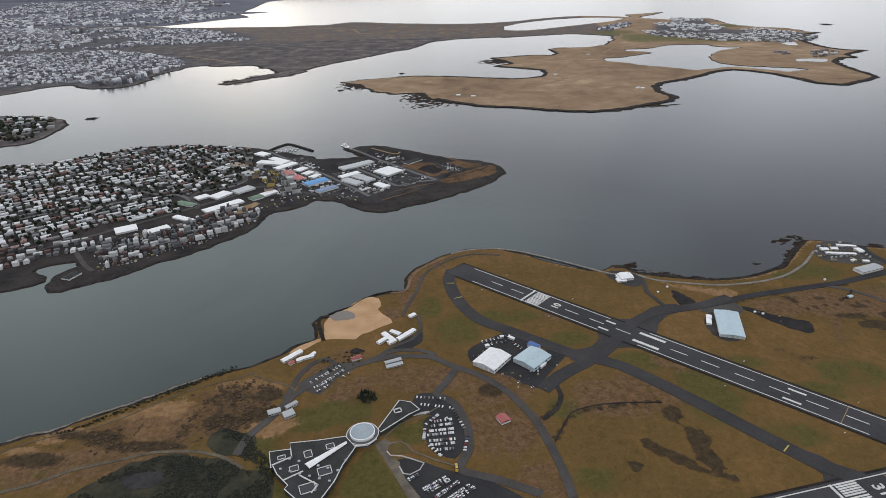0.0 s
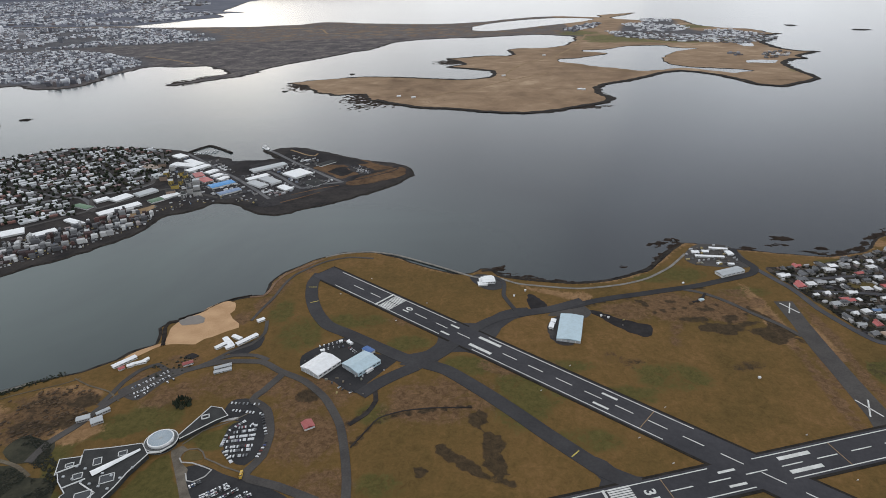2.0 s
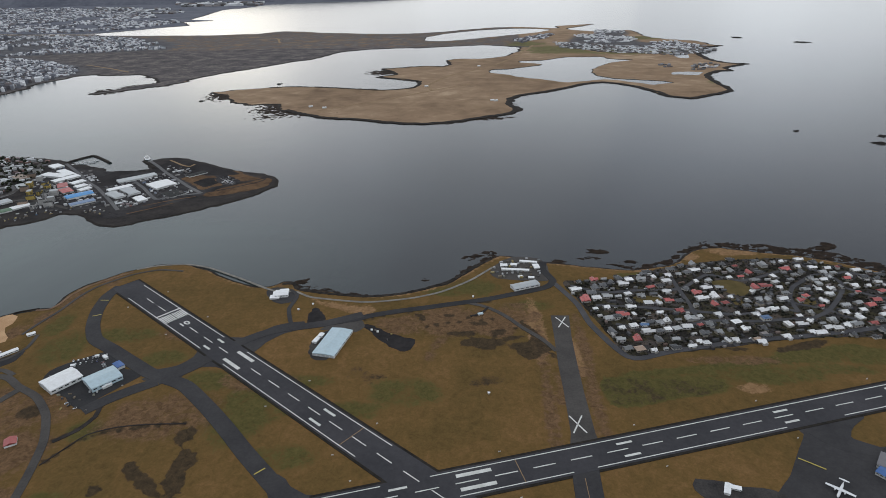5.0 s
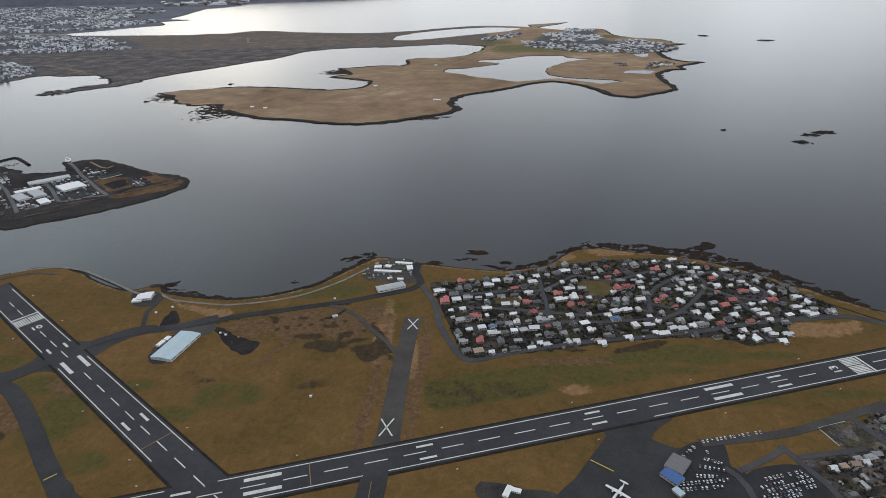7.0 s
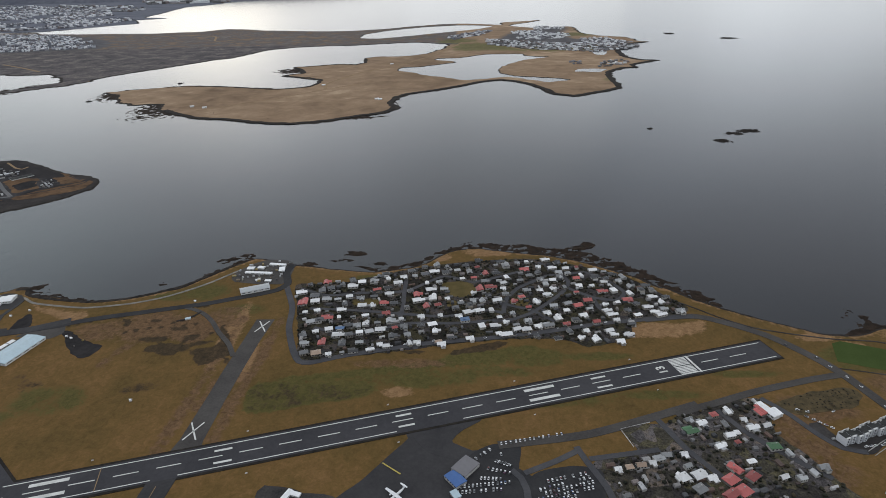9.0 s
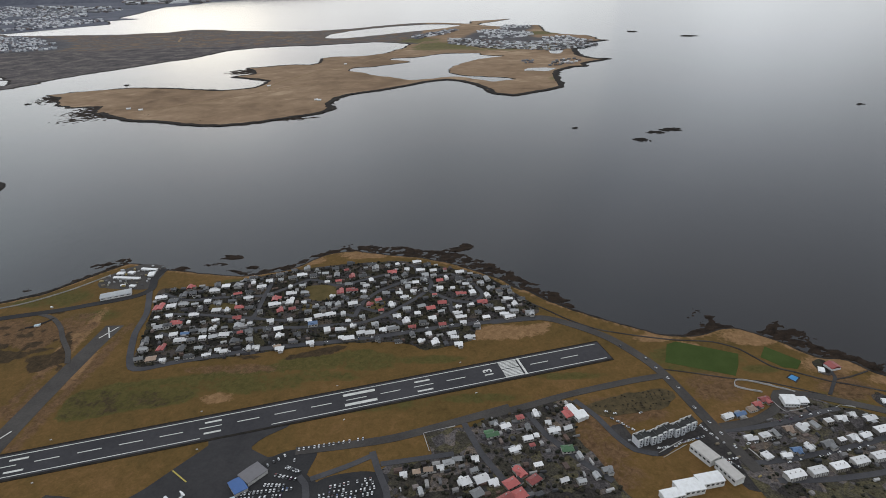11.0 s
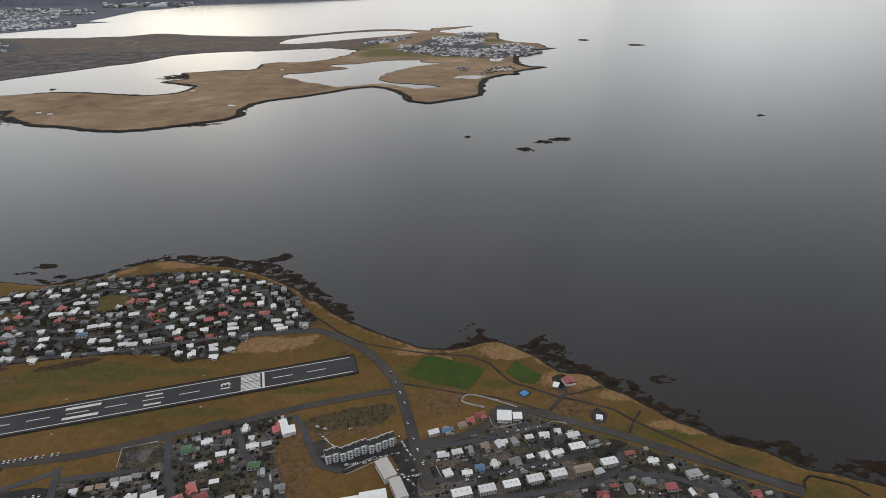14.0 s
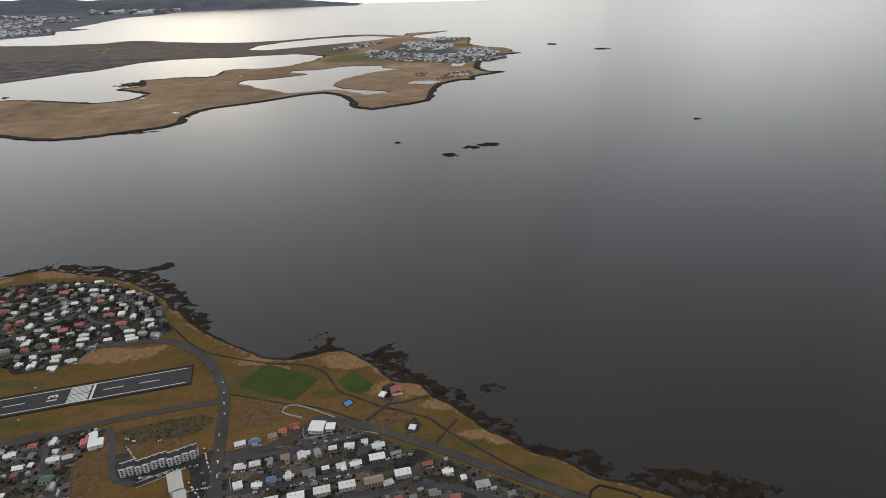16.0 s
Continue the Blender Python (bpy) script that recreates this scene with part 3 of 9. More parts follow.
# ---- the near shore with the airfield ----
COAST_EAST = [
    (-330, 60), (-240, 124), (-200, 150.5), (-186.5, 159.5), (-178.5, 164.4), (-169.4, 168.4), (-159.8, 176.4), (-147.4, 184.8), (-133, 195.6),
    (-118, 206.8), (-104.7, 213.1), (-93.8, 222.9), (-87.8, 230.6), (-80.1, 236.6), (-85.5, 251.2), (-83.7, 255.6),
    (-79.1, 256.2), (-73, 262.6), (-65.3, 273.4), (-56.3, 279.8), (-48.2, 285), (-41.9, 285.7), (-42.8, 299.3), (-39.8, 311.6),
    (-32.1, 321.5), (-18.9, 335.3), (-4.7, 341.2), (11.4, 339.5), (26.9, 332), (44.7, 319.4), (61.9, 311.2), (73.6, 312.8),
    (77.8, 318), (84.1, 316.5), (87.4, 309.2),
]
COAST_SOUTH = [
    (103.1, 306.2), (128.3, 300.1), (144, 301.3), (158.6, 306.5), (175.8, 316.7), (186.5, 329.8), (197.9, 344.5),
    (207.3, 353.5), (212.8, 353.4), (226, 346.6), (242.1, 342.4), (250.9, 340.7), (271.5, 335.8), (288.5, 334.1),
    (305.9, 339.4), (317, 345.6), (325.5, 356.2), (333.8, 363.9), (348.7, 366.3), (365.4, 360.8), (382.1, 357.2),
    (400.9, 350.3), (415.1, 342.1), (428, 332.8), (439.4, 321.8), (449.4, 310.1), (449.8, 311.1), (465.6, 295), (480.2, 283.1),
    (496.7, 271.9), (509.7, 264), (518.9, 261.3), (525.6, 261.1), (534.2, 263.4), (540.4, 266.8), (551.3, 266.5),
    (562.5, 257.9), (570, 248.4), (577.9, 241.6), (587.1, 239.3), (591.9, 233),
]
COAST_WEST = [
    (600.4, 224.9), (606.7, 218.4), (610.6, 214.8), (616.9, 207.9), (624.2, 202.9), (632.1, 196.5), (642.8, 191),
    (649.8, 184.6), (653.3, 182.4), (660.8, 180.3), (669.6, 176.8), (680.9, 173), (730, 160), (800, 120), (900, 60),
    (900, -300), (-330, -300),
]
near_coast = ragged(smooth(COAST_EAST + COAST_SOUTH + COAST_WEST, 3.0, True), 12.0, 1.2)
DARK_HEATH = ([
    (184.9, 261.9, 9.6, 3.3), (197.7, 253.8, 8.2, 4.2), (213.6, 250.7, 6.5, 4.7), (202.6, 263.3, 5.1, 2.8),
    (177.3, 279.7, 4.2, 2.4), (193.2, 271.4, 5.8, 2.9), (209.5, 258.2, 4.4, 2.7), 
    (313.4, 249.6, 8, 1.9), 
    
] + [
    (69.5, 318, 4.6, 2.3), 
    (-123.9, 161.6, 13.3, 3.3), (-89.6, 193, 6.4, 4.7), (-91.4, 180.3, 7.9, 5.8),
    (-105.3, 176.5, 9.3, 4.3), (-135, 161.2, 13.3, 3.4), (-148.8, 165.5, 11.3, 5.1), (-167.9, 152.8, 13.1, 4.8),
    (4.3, 199, 7.2, 5.3), (-136.6, 170.7, 1.4, 5.1), (-163.5, 166.7, 6.9, 3),
    (155.7, 283.8, 4.3, 3.1),
])  # x, y and the two half-widths
BROWN_HEATH = ([
    (-156.4, 148.9, 27.7, 13.1), (-129, 158.4, 26.2, 13.3), (-108.4, 178.1, 21, 14.7), (10.6, 174.8, 19.7, 19.3),
    (21.5, 149.2, 13.7, 10.4), (6.7, 199.1, 21.5, 15.3), (-27.8, 206.2, 27.3, 12.2), (-56.3, 197.6, 19.6, 9.8),
    (-103, 188.9, 19.3, 15.7), (-133.8, 167.5, 24.9, 14.3), (58.3, 196.6, 27.8, 19), (45.4, 259.6, 17.1, 6.7),
    (71.7, 204.4, 14.2, 10), (95.7, 221.3, 19.9, 9.1), (179.1, 275.7, 35.6, 17.5), (154, 270.1, 17.7, 11.5),
    (210.8, 281.3, 12, 17.7), (96.8, 320.9, 40.9, 11.1), (58.6, 328.6, 28.1, 8.6), (232.4, 219.2, 9.8, 19.9),
    (308.4, 240.5, 30.9, 4.5),
] + [
    (479.8, 208.7, 22.7, 10.3), (468.3, 192.7, 12.9, 15.3), (464.3, 173.1, 15.9, 10.4), (521.1, 222.5, 14.2, 11.6),
    (575.3, 221.5, 14, 12), (-38.0, 296.0, 7.0, 14.0), (-40.0, 276.0, 7.0, 9.0), (-47.0, 262.0, 6.0, 9.0), (-28.0, 318.0, 8.0, 7.0),
    (-62.0, 222.0, 12.0, 7.0), (-75.0, 214.0, 9.0, 7.0),
])
DRY_TAN = ([
    (-131, 175.8, 14, 9), (-133.8, 167.5, 5, 4.3), (-164.5, 168.3, 11.5, 3), (-175.4, 157, 8.9, 2.9),
    (-90.8, 196.8, 5, 4.9), (-84, 175.4, 11.4, 8.7), (-126.3, 175.9, 11.7, 9.3), (-103.3, 196.5, 14.9, 8.2),
    (354.9, 361.8, 17.8, 7.1), (435.1, 269.8, 16.4, 5.9), (325.1, 353.7, 7, 6.8), (221.8, 264.7, 5.7, 32.2),
    (238, 240.3, 3.7, 18.2), (552.5, 260.5, 16, 7), (591.9, 235, 12.4, 5.0), (613.3, 207, 10.6, 3.6), (521.3, 251.7, 7.9, 5.6),
    (508, 260.3, 10.9, 3.9), (553.9, 258.7, 16.1, 6.6), (576.9, 236.4, 14.9, 8.1),
] + [
    (596.8, 226.2, 10.2, 5.0), (623.1, 203.9, 9.1, 3.4),
])
GREEN_TURF = ([
    (366.7, 250.5, 10.6, 4.8), (372.5, 241.3, 15.3, 4.6), (269.9, 228.4, 10.1, 2.5), (346.8, 241.3, 15.4, 3.6),
    (375, 214.5, 28.3, 6.5), (420.7, 217.3, 23.7, 3.9), (462.4, 231.7, 22.3, 3.3), (351.9, 233.6, 25.3, 4.7),
    (397.2, 245.4, 26.2, 3.8), (546.3, 234.3, 9.9, 4), (592.8, 204.5, 13.2, 4), (572.9, 216.7, 13.9, 2.9),
    (13.8, 259.2, 20.2, 8.9), (42.7, 238.7, 13.4, 7.9), (70.7, 220.8, 15, 8.9), (92.9, 197.4, 18.3, 8.5),
    (116.8, 174.6, 16.6, 8.1), (113.1, 221.7, 19.7, 6.5), (140.3, 202.2, 13.7, 6.7), (117.3, 201.7, 11.5, 4.1),
    (-27.7, 267.2, 7.8, 15.4),
] + [
    (-57.7, 181.2, 16.2, 7), (-56.5, 186.5, 14.1, 10.9), (-71.2, 179.1, 9.2, 8.7), (-82.1, 162.8, 6.5, 7.9),
    (-33.6, 173.5, 5.6, 6.5), (-41.7, 144.6, 6, 7.8), (-12, 248, 14.1, 18.4), (34, 188.8, 9.1, 8.9), (41.1, 149.9, 11.7, 7.9),
    (189.5, 311.1, 18.7, 12.6), (218.7, 290.2, 18.4, 7.4), (269.2, 226.6, 19.9, 5.8), (307.2, 231.8, 30, 6.9),
    (348.2, 245.1, 20.7, 6.7), (374.9, 247.5, 13, 5.9), (178.1, 306.4, 19.4, 6.9), (288, 326.6, 19.9, 5.2),
    (159.3, 214.9, 19.7, 12.3), (93.7, 199.6, 14.3, 24.9), (319, 229.9, 37.9, 8.1), (288.3, 222.7, 14.9, 9.1),
] + [
    (612.0, 201.0, 13.0, 5.0), (632.0, 187.0, 11.0, 4.0), (652.0, 172.0, 10.0, 4.0), (519.8, 242.8, 22.9, 13.2), (566.7, 210.8, 18, 7.4), (587.7, 202, 13, 5.7),
])


def spread(xy, spots):
    out = np.zeros(len(xy))
    for x, y, rx, ry in spots:
        d = ((xy[:, 0] - x) / rx) ** 2 + ((xy[:, 1] - y) / ry) ** 2
        out = np.maximum(out, np.clip(1.25 - 0.75 * d, 0, 1) * 0.75)
    return out


def along(xy, points, width):
    """Strength of a strip of ground along a line."""
    line = smooth(points, 4.0)
    d = np.full(len(xy), 1e9)
    for x, y in line:
        d = np.minimum(d, (xy[:, 0] - x) ** 2 + (xy[:, 1] - y) ** 2)
    return np.clip(1.3 - np.sqrt(d) / width, 0, 1) * 0.8


PEAT_LINES = [[
    (32, 202), (33.3, 196), (30.8, 188.7), (24.7, 181.7),
], [
    (72.2, 192.6), (57.1, 190.8), (39.4, 186.1), (32.8, 178.6), (28.7, 170.6),
]]
WORN_LINES = [[
    (222.8, 281.3), (223.1, 254.5), (221.9, 223.1), (221.5, 193.9), (221.3, 181.4),
], [
    (242.5, 275.6), (242.8, 240.3), (241.2, 215.4), (239.8, 190.9),
], [
    (207.8, 281.3), (186.9, 267.4), (173, 254.4), (168.9, 240.1),
], [
    (243.4, 280.0), (243.0, 250.0), (242.0, 225.0), (241.0, 190.0),
]]


DARK_BEDS = [[
    (72.2, 189.1), (75.9, 191.3), (79.0, 189.3), (80.3, 183.6), (77.3, 180.9), (79.6, 178.7), (83.7, 177.3), (86.3, 174.2), (86.8, 171.2),
    (84.9, 166.8), (86.2, 162.5), (87.0, 156.3), (85.6, 154.4), (81.9, 155.6), (78.6, 159.5), (77.7, 166.5), (76.8, 171.8), (78.7, 175.6),
    (75.5, 180.2), (72.0, 182.4),
], [
    (59.5, 171.4), (63.7, 171.6), (69.1, 166.0), (76.8, 160.9), (80.0, 156.1), (85.6, 154.4), (92.3, 149.5), (86.9, 151.1), (79.6, 153.5),
    (72.2, 156.6), (66.2, 161.4), (60.2, 165.5),
], [
    (51.8, 159.6), (56.9, 159.7), (57.9, 155.6), (52.7, 154.1),
]] + [[
    (158.3, 281.7), (161.8, 282.8), (166.0, 275.9), (162.8, 272.6),
], [
    (331.9, 247.3), (337.7, 252.5), (352.0, 257.8), (360.7, 258.3), (356.4, 252.4), (348.0, 249.6),
], [
    (214.5, 276.2), (219.5, 267.9), (224.3, 257.5), (228.8, 247.7), (222.1, 247.6), (216.7, 254.9), (218.5, 260.0),
    (213.7, 267.9),
], [
    (183.8, 250.5), (185.1, 256.5), (188.9, 258.5), (195.9, 258.5), (200.4, 254.5), (201.2, 248.6), (197.0, 246.7), (190.9, 249.6),
], [
    (209.2, 251.5), (213.4, 254.5), (217.3, 256.5), (224.9, 254.5), (226.6, 246.9), (224.2, 245.8), (219.6, 240.3), (214.3, 240.2),
    (210.9, 244.8),
]]
FAINT_BEDS = [[
    (126.1, 228.3), (131.4, 230.4), (133.6, 236.1), (139.6, 234.7), (144.4, 228.3), (150.9, 228.3), (152.9, 224.2),
    (146.3, 222.1), (144.7, 218.1), (138.7, 222.1), (131.1, 224.1),
], [
    (185.2, 220.2), (187.1, 225.0), (192.6, 227.5), (205.4, 227.5), (205.8, 222.2), (199.0, 220.2), (191.2, 217.5),
]]
RUST_BEDS = [[
    (161.5, 274.6), (165.5, 281.4), (176.5, 286.2), (189.3, 283.7), (195.8, 281.4), (205.3, 278.5), (211.0, 270.1), (211.1, 260.5),
    (203.2, 257.5), (194.3, 259.5), (182.0, 263.7), (169.4, 267.4),
]]
BRUSH_BEDS = [[
    (-125.3, 192.1), (-112.3, 200.2), (-100.8, 203.7), (-85.9, 196.9), (-84.9, 185.7), (-90.8, 175.2), (-95.3, 168.6),
    (-104.3, 168.4), (-112.8, 161.9), (-123.1, 160.1), (-123.2, 169.4), (-119.4, 173.8), (-118.7, 185.6),
], [
    (-164.0, 160.4), (-157.0, 167.5), (-147.3, 174.4), (-137.0, 165.8), (-129.7, 159.9), (-138.0, 154.6), (-151.0, 157.8),
]]
OLIVE_BEDS = [[
    (244.1, 219.3), (246.7, 226.5), (256.7, 227.4), (271.7, 226.6), (282.8, 225.5), (294.1, 226.8), (299.8, 223.5), (297.9, 217.6),
    (288.0, 213.8), (275.9, 211.1), (264.1, 207.4), (254.8, 205.2), (246.6, 207.2),
]]
TURF_BEDS = [[
    (250.4, 228.4), (264.2, 231.6), (282.2, 235.1), (297.8, 238.3), (316.5, 242.3), (332.6, 245.1), (346.6, 248.9), (365.0, 255.3),
    (375.2, 252.9), (368.3, 247.8), (356.3, 246.1), (344.4, 240.6), (328.3, 237.0), (307.5, 233.9), (289.4, 229.6), (271.7, 227.5),
], [
    (-82.1, 162.8), (-77.4, 169.1), (-64.5, 171.1), (-56.6, 176.2), (-53.8, 184.8), (-59.6, 190.0), (-67.8, 184.4),
    (-74.3, 174.0), (-81.4, 167.4),
], [
    (-87.6, 159.7), (-80.1, 159.9), (-72.5, 146.2), (-64.1, 138.3), (-72.0, 138.1),
], [
    (-46.8, 155.1), (-40.9, 164.0), (-32.9, 152.8), (-25.2, 139.7), (-48.5, 138.9),
], [
    (-35.3, 170.3), (-25.1, 178.7), (-18.7, 183.9), (-21.3, 173.9), (-21.6, 164.6), (-28.2, 165.9),
], [
    (-168.3, 147.2), (-157.0, 153.2), (-144.3, 158.0), (-138.3, 155.2), (-151.2, 147.7), (-161.2, 143.3), (-170.9, 139.1),
    (-173.8, 142.9),
]]
STRAW_BEDS = [[
    (-175.1, 163.2), (-166.2, 167.2), (-153.9, 174.2), (-142.6, 184.3), (-126.9, 192.8), (-119.2, 186.7), (-120.4, 174.4),
    (-123.6, 170.4), (-129.3, 170.2), (-127.5, 160.9), (-130.1, 161.4), (-136.8, 166.8), (-147.4, 175.4), (-157.6, 168.5),
    (-166.2, 160.3),
], [
    (-179.9, 151.0), (-169.9, 155.7), (-158.5, 159.0), (-139.9, 158.1), (-151.4, 151.3), (-167.3, 145.8), (-173.8, 142.9),
], [
    (301.8, 219.6), (308.4, 223.6), (315.4, 222.0), (315.9, 218.1), (307.2, 215.8),
], [
    (94.4, 303.5), (107.6, 295.7), (121.8, 291.8), (133.8, 289.3), (137.7, 284.5), (136.5, 279.5), (131.1, 278.8), (121.7, 282.4),
    (111.8, 287.8), (103.8, 291.7), (97.7, 297.0),
], [
    (420.6, 273.0), (445.4, 275.6), (461.0, 276.6), (455.5, 265.0), (430.8, 260.0), (418.3, 262.6),
]]
TRODDEN = [[
    (186.0, 253.3), (198.3, 253.5), (206.1, 257.0), (214.1, 259.5), (221.1, 260.5),
], [
    (166.2, 268.5), (176.9, 272.3), (188.4, 274.0), (199.6, 276.8),
], [
    (200.0, 259.5), (206.1, 264.7), (211.5, 266.8),
], [
    (195.3, 283.7), (191.6, 279.6), (187.5, 277.9),
], [
    (194.6, 248.4), (204.5, 251.8), (219.2, 248.4), (230.3, 241.4),
], [
    (133.7, 274.4), (147.2, 281.2), (163.0, 287.6), (182.7, 293.5), (198.0, 294.6),
]]


def bed(xy, loops, soft, full=0.95):
    """Strength of a kind of ground inside outlines, fading over their edges."""
    out = np.zeros(len(xy))
    for loop in loops:
        loop = smooth(loop, 3.0, True)
        lo, hi = loop.min(0) - soft, loop.max(0) + soft
        k = np.flatnonzero(((xy > lo) & (xy < hi)).all(1))
        p = xy[k]
        d = np.full(len(p), 1e9)
        for q in loop:
            d = np.minimum(d, ((p - q) ** 2).sum(1))
        d = np.sqrt(d) * np.where(inside(p, loop), 1, -1)
        out[k] = np.maximum(out[k], np.clip(0.45 + 0.5 * d / soft, 0, 1) * full)
    return out


def near_cover(xy):
    dark = np.maximum.reduce([spread(xy, DARK_HEATH), bed(xy, DARK_BEDS, 2.0), bed(xy, FAINT_BEDS, 3.0, 0.55), bed(xy, BRUSH_BEDS, 6.0, 0.5), bed(xy, OLIVE_BEDS, 2.4, 0.5)]
                             + [along(xy, line, 2.4) for line in PEAT_LINES + TRODDEN])
    worn = np.maximum.reduce([spread(xy, BROWN_HEATH) * 0.85, bed(xy, BRUSH_BEDS, 8.0, 0.8), bed(xy, RUST_BEDS, 3.0, 0.85)] + [along(xy, line, 5.0) * 0.8 for line in WORN_LINES])
    turf = np.maximum(spread(xy, GREEN_TURF) * 0.85, bed(xy, TURF_BEDS + OLIVE_BEDS, 2.4, 0.95))
    straw = np.maximum.reduce([spread(xy, DRY_TAN), bed(xy, STRAW_BEDS, 4.0, 0.85), along(xy, COAST_SOUTH, 3.2) * 0.9, along(xy, COAST_EAST[22:], 2.4) * 0.8, along(xy, COAST_SOUTH[-3:] + COAST_WEST[:14], 3.0) * 0.7])
    return np.c_[dark, turf, straw, worn]


land("ground", [near_coast], 1.9, "grass", "winter grass and brown heath round an airfield by the sea", near_cover, 2.2, (-330, 60, 800, 400))

# ---- the towns' peninsula across the bay ----
KARS_SHORE = [
    (-420, 255), (-330, 268), (-282, 286), (-272, 292), (-266, 296), (-277, 301), (-282, 313), (-272, 323), (-257, 327),
    (-248, 317), (-252, 309), (-255, 303), (-252, 291), (-248, 287), (-238, 293), (-223, 304), (-211, 321), (-193, 338),
    (-175, 361), (-166, 381), (-164, 400), (-160, 409), (-145, 420), (-133, 435), (-125, 438), (-113, 435), (-97, 423),
    (-84, 412), (-69, 413), (-58, 423), (-37, 437), (-15, 456), (3, 477), (14, 500), (11, 517), (-2, 529), (-28, 539),
]
KARS_BACK = [
    (-56, 555), (-86, 576), (-111, 588), (-125, 584), (-125, 572), (-114, 553), (-135, 539), (-156, 534), (-168, 550),
    (-184, 558), (-204, 567), (-218, 575), (-246, 587), (-278, 593), (-311, 598), (-335, 597), (-357, 591), (-373, 577),
    (-394, 562), (-412, 543), (-431, 529), (-463, 526), (-640, 520), (-760, 470), (-700, 330),
]
kars = smooth(KARS_SHORE + KARS_BACK, 3.0, True)
kars = ragged(kars + normals(kars, True) * 3.6, 9.0, 2.2)
land("peninsula_ground", [kars], 8.0, "peat", "built-up peninsula of dark lava and gardens", None, 2.6)
cape = ragged(smooth([
    (-523, 605), (-502, 620), (-500, 647), (-504, 674), (-516, 709), (-549, 741), (-572, 753), (-640, 761), (-800, 760),
    (-900, 700), (-760, 560), (-600, 560),
], 6.0, True), 20.0, 3.0)
land("cape_ground", [cape], 14.0, "moor", "small wooded cape with houses", lambda xy: np.c_[np.full((len(xy), 1), 0.9), np.zeros((len(xy), 3))], 4.0)

# ---- the long low land beyond: lava moor, straw-coloured ness and lagoons ----
MOOR_COAST = ([
    (-760, 919), (-739, 956), (-713, 989), (-692, 1003), (-650, 967), (-607, 958), (-581, 981), (-578, 1035), (-592, 1078),
    (-580, 1141), (-568, 1189), (-539, 1200), (-514, 1182), (-467, 1190), (-434, 1179), (-396, 1138), (-365, 1089),
    (-381, 1054), (-403, 1016), (-422, 980), (-393, 996), (-367, 1026), (-345, 1049), (-325, 1084), (-321, 1129), (-281, 1210),
    (-237, 1276), (-200, 1350), (-167, 1383), (-153, 1432), (-128, 1517), (-76, 1567), (-7, 1591), (63, 1589), (135, 1613),
    (222, 1634), (285, 1592), (309, 1573), (300, 1488), (272, 1405), (247, 1368), (210, 1355),
] + [
    (162, 1354), (142, 1329),
])
NESS_COAST = [
    (147, 1265), (133, 1242), (95, 1248), (39, 1225), (19, 1220), (43, 1178), (52, 1140), (26, 1116), (74, 1084), (101, 1061),
    (103, 1014), (86, 988), (49, 977), (5, 992), (-50, 1010), (-107, 1022), (-144, 1015), (-179, 997), (-196, 988),
    (-225, 975), (-189, 951), (-173, 911), (-134, 876), (-84, 872), (-65, 829), (-25, 796), (4, 776), (47, 766), (87, 746),
    (124, 737), (169, 747), (210, 774), (239, 793), (249, 822), (240, 850), (247, 897), (266, 923), (313, 957), (343, 985),
    (366, 1010),
]
WEST_COAST = ([
    (406, 1028), (448, 984), (466, 930), (474, 896), (506, 884), (567, 933), (576, 958), (578, 1006), (585, 1072), (596, 1097),
    (626, 1134), (651, 1137), (649, 1168), (708, 1221), (683, 1230),
    (665, 1274), (666, 1313), (679, 1411), (719, 1494), (774, 1533), (761, 1550), (756, 1644), (699, 1700), (667, 1787), (668, 1985),
    (563, 1975), (500, 2045), (499, 2100), (560, 2180), (612, 2268), (545, 2228), (505, 2215), (478, 2190), (466, 2110), (349, 2185),
    (273, 2178), (181, 2120), (120, 2060), (4, 2000), (-110, 2010), (-285, 2081),
] + [
    (-388, 2148), (-453, 2166),
])
SOUTH_COAST = [
    (-508, 2088), (-583, 2082), (-652, 2060), (-846, 2085), (-1066, 2128), (-1136, 2189), (-1400, 2215), (-1441, 2240),
    (-1650, 2260), (-1800, 2290), (-2600, 2300), (-3400, 1900), (-3400, 900), (-1500, 800), (-900, 860),
]
LAGOON = [
    (348, 1030), (323, 1051), (292, 1074), (262, 1111), (238, 1135), (222, 1159), (229, 1188), (260, 1198), (298, 1224),
    (326, 1253), (289, 1285), (289, 1312), (335, 1314), (387, 1362), (429, 1364), (467, 1357), (474, 1326), (515, 1300),
    (469, 1263), (451, 1240), (418, 1181), (404, 1125), (422, 1075), (459, 1052), (496, 1034), (513, 1015), (479, 996),
    (461, 1013), (415, 1054),
]
LAGOON_FAR = [
    (61, 1774), (62, 1880), (115, 1985), (218, 2085), (330, 2130), (400, 2105), (440, 2060), (404, 1985), (357, 1940), (272, 1866), (192, 1798),
    (119, 1745),
]
ness = ragged(smooth(MOOR_COAST + NESS_COAST + WEST_COAST + SOUTH_COAST, 4.0, True), 26.0, 6.5, True, 0.55)


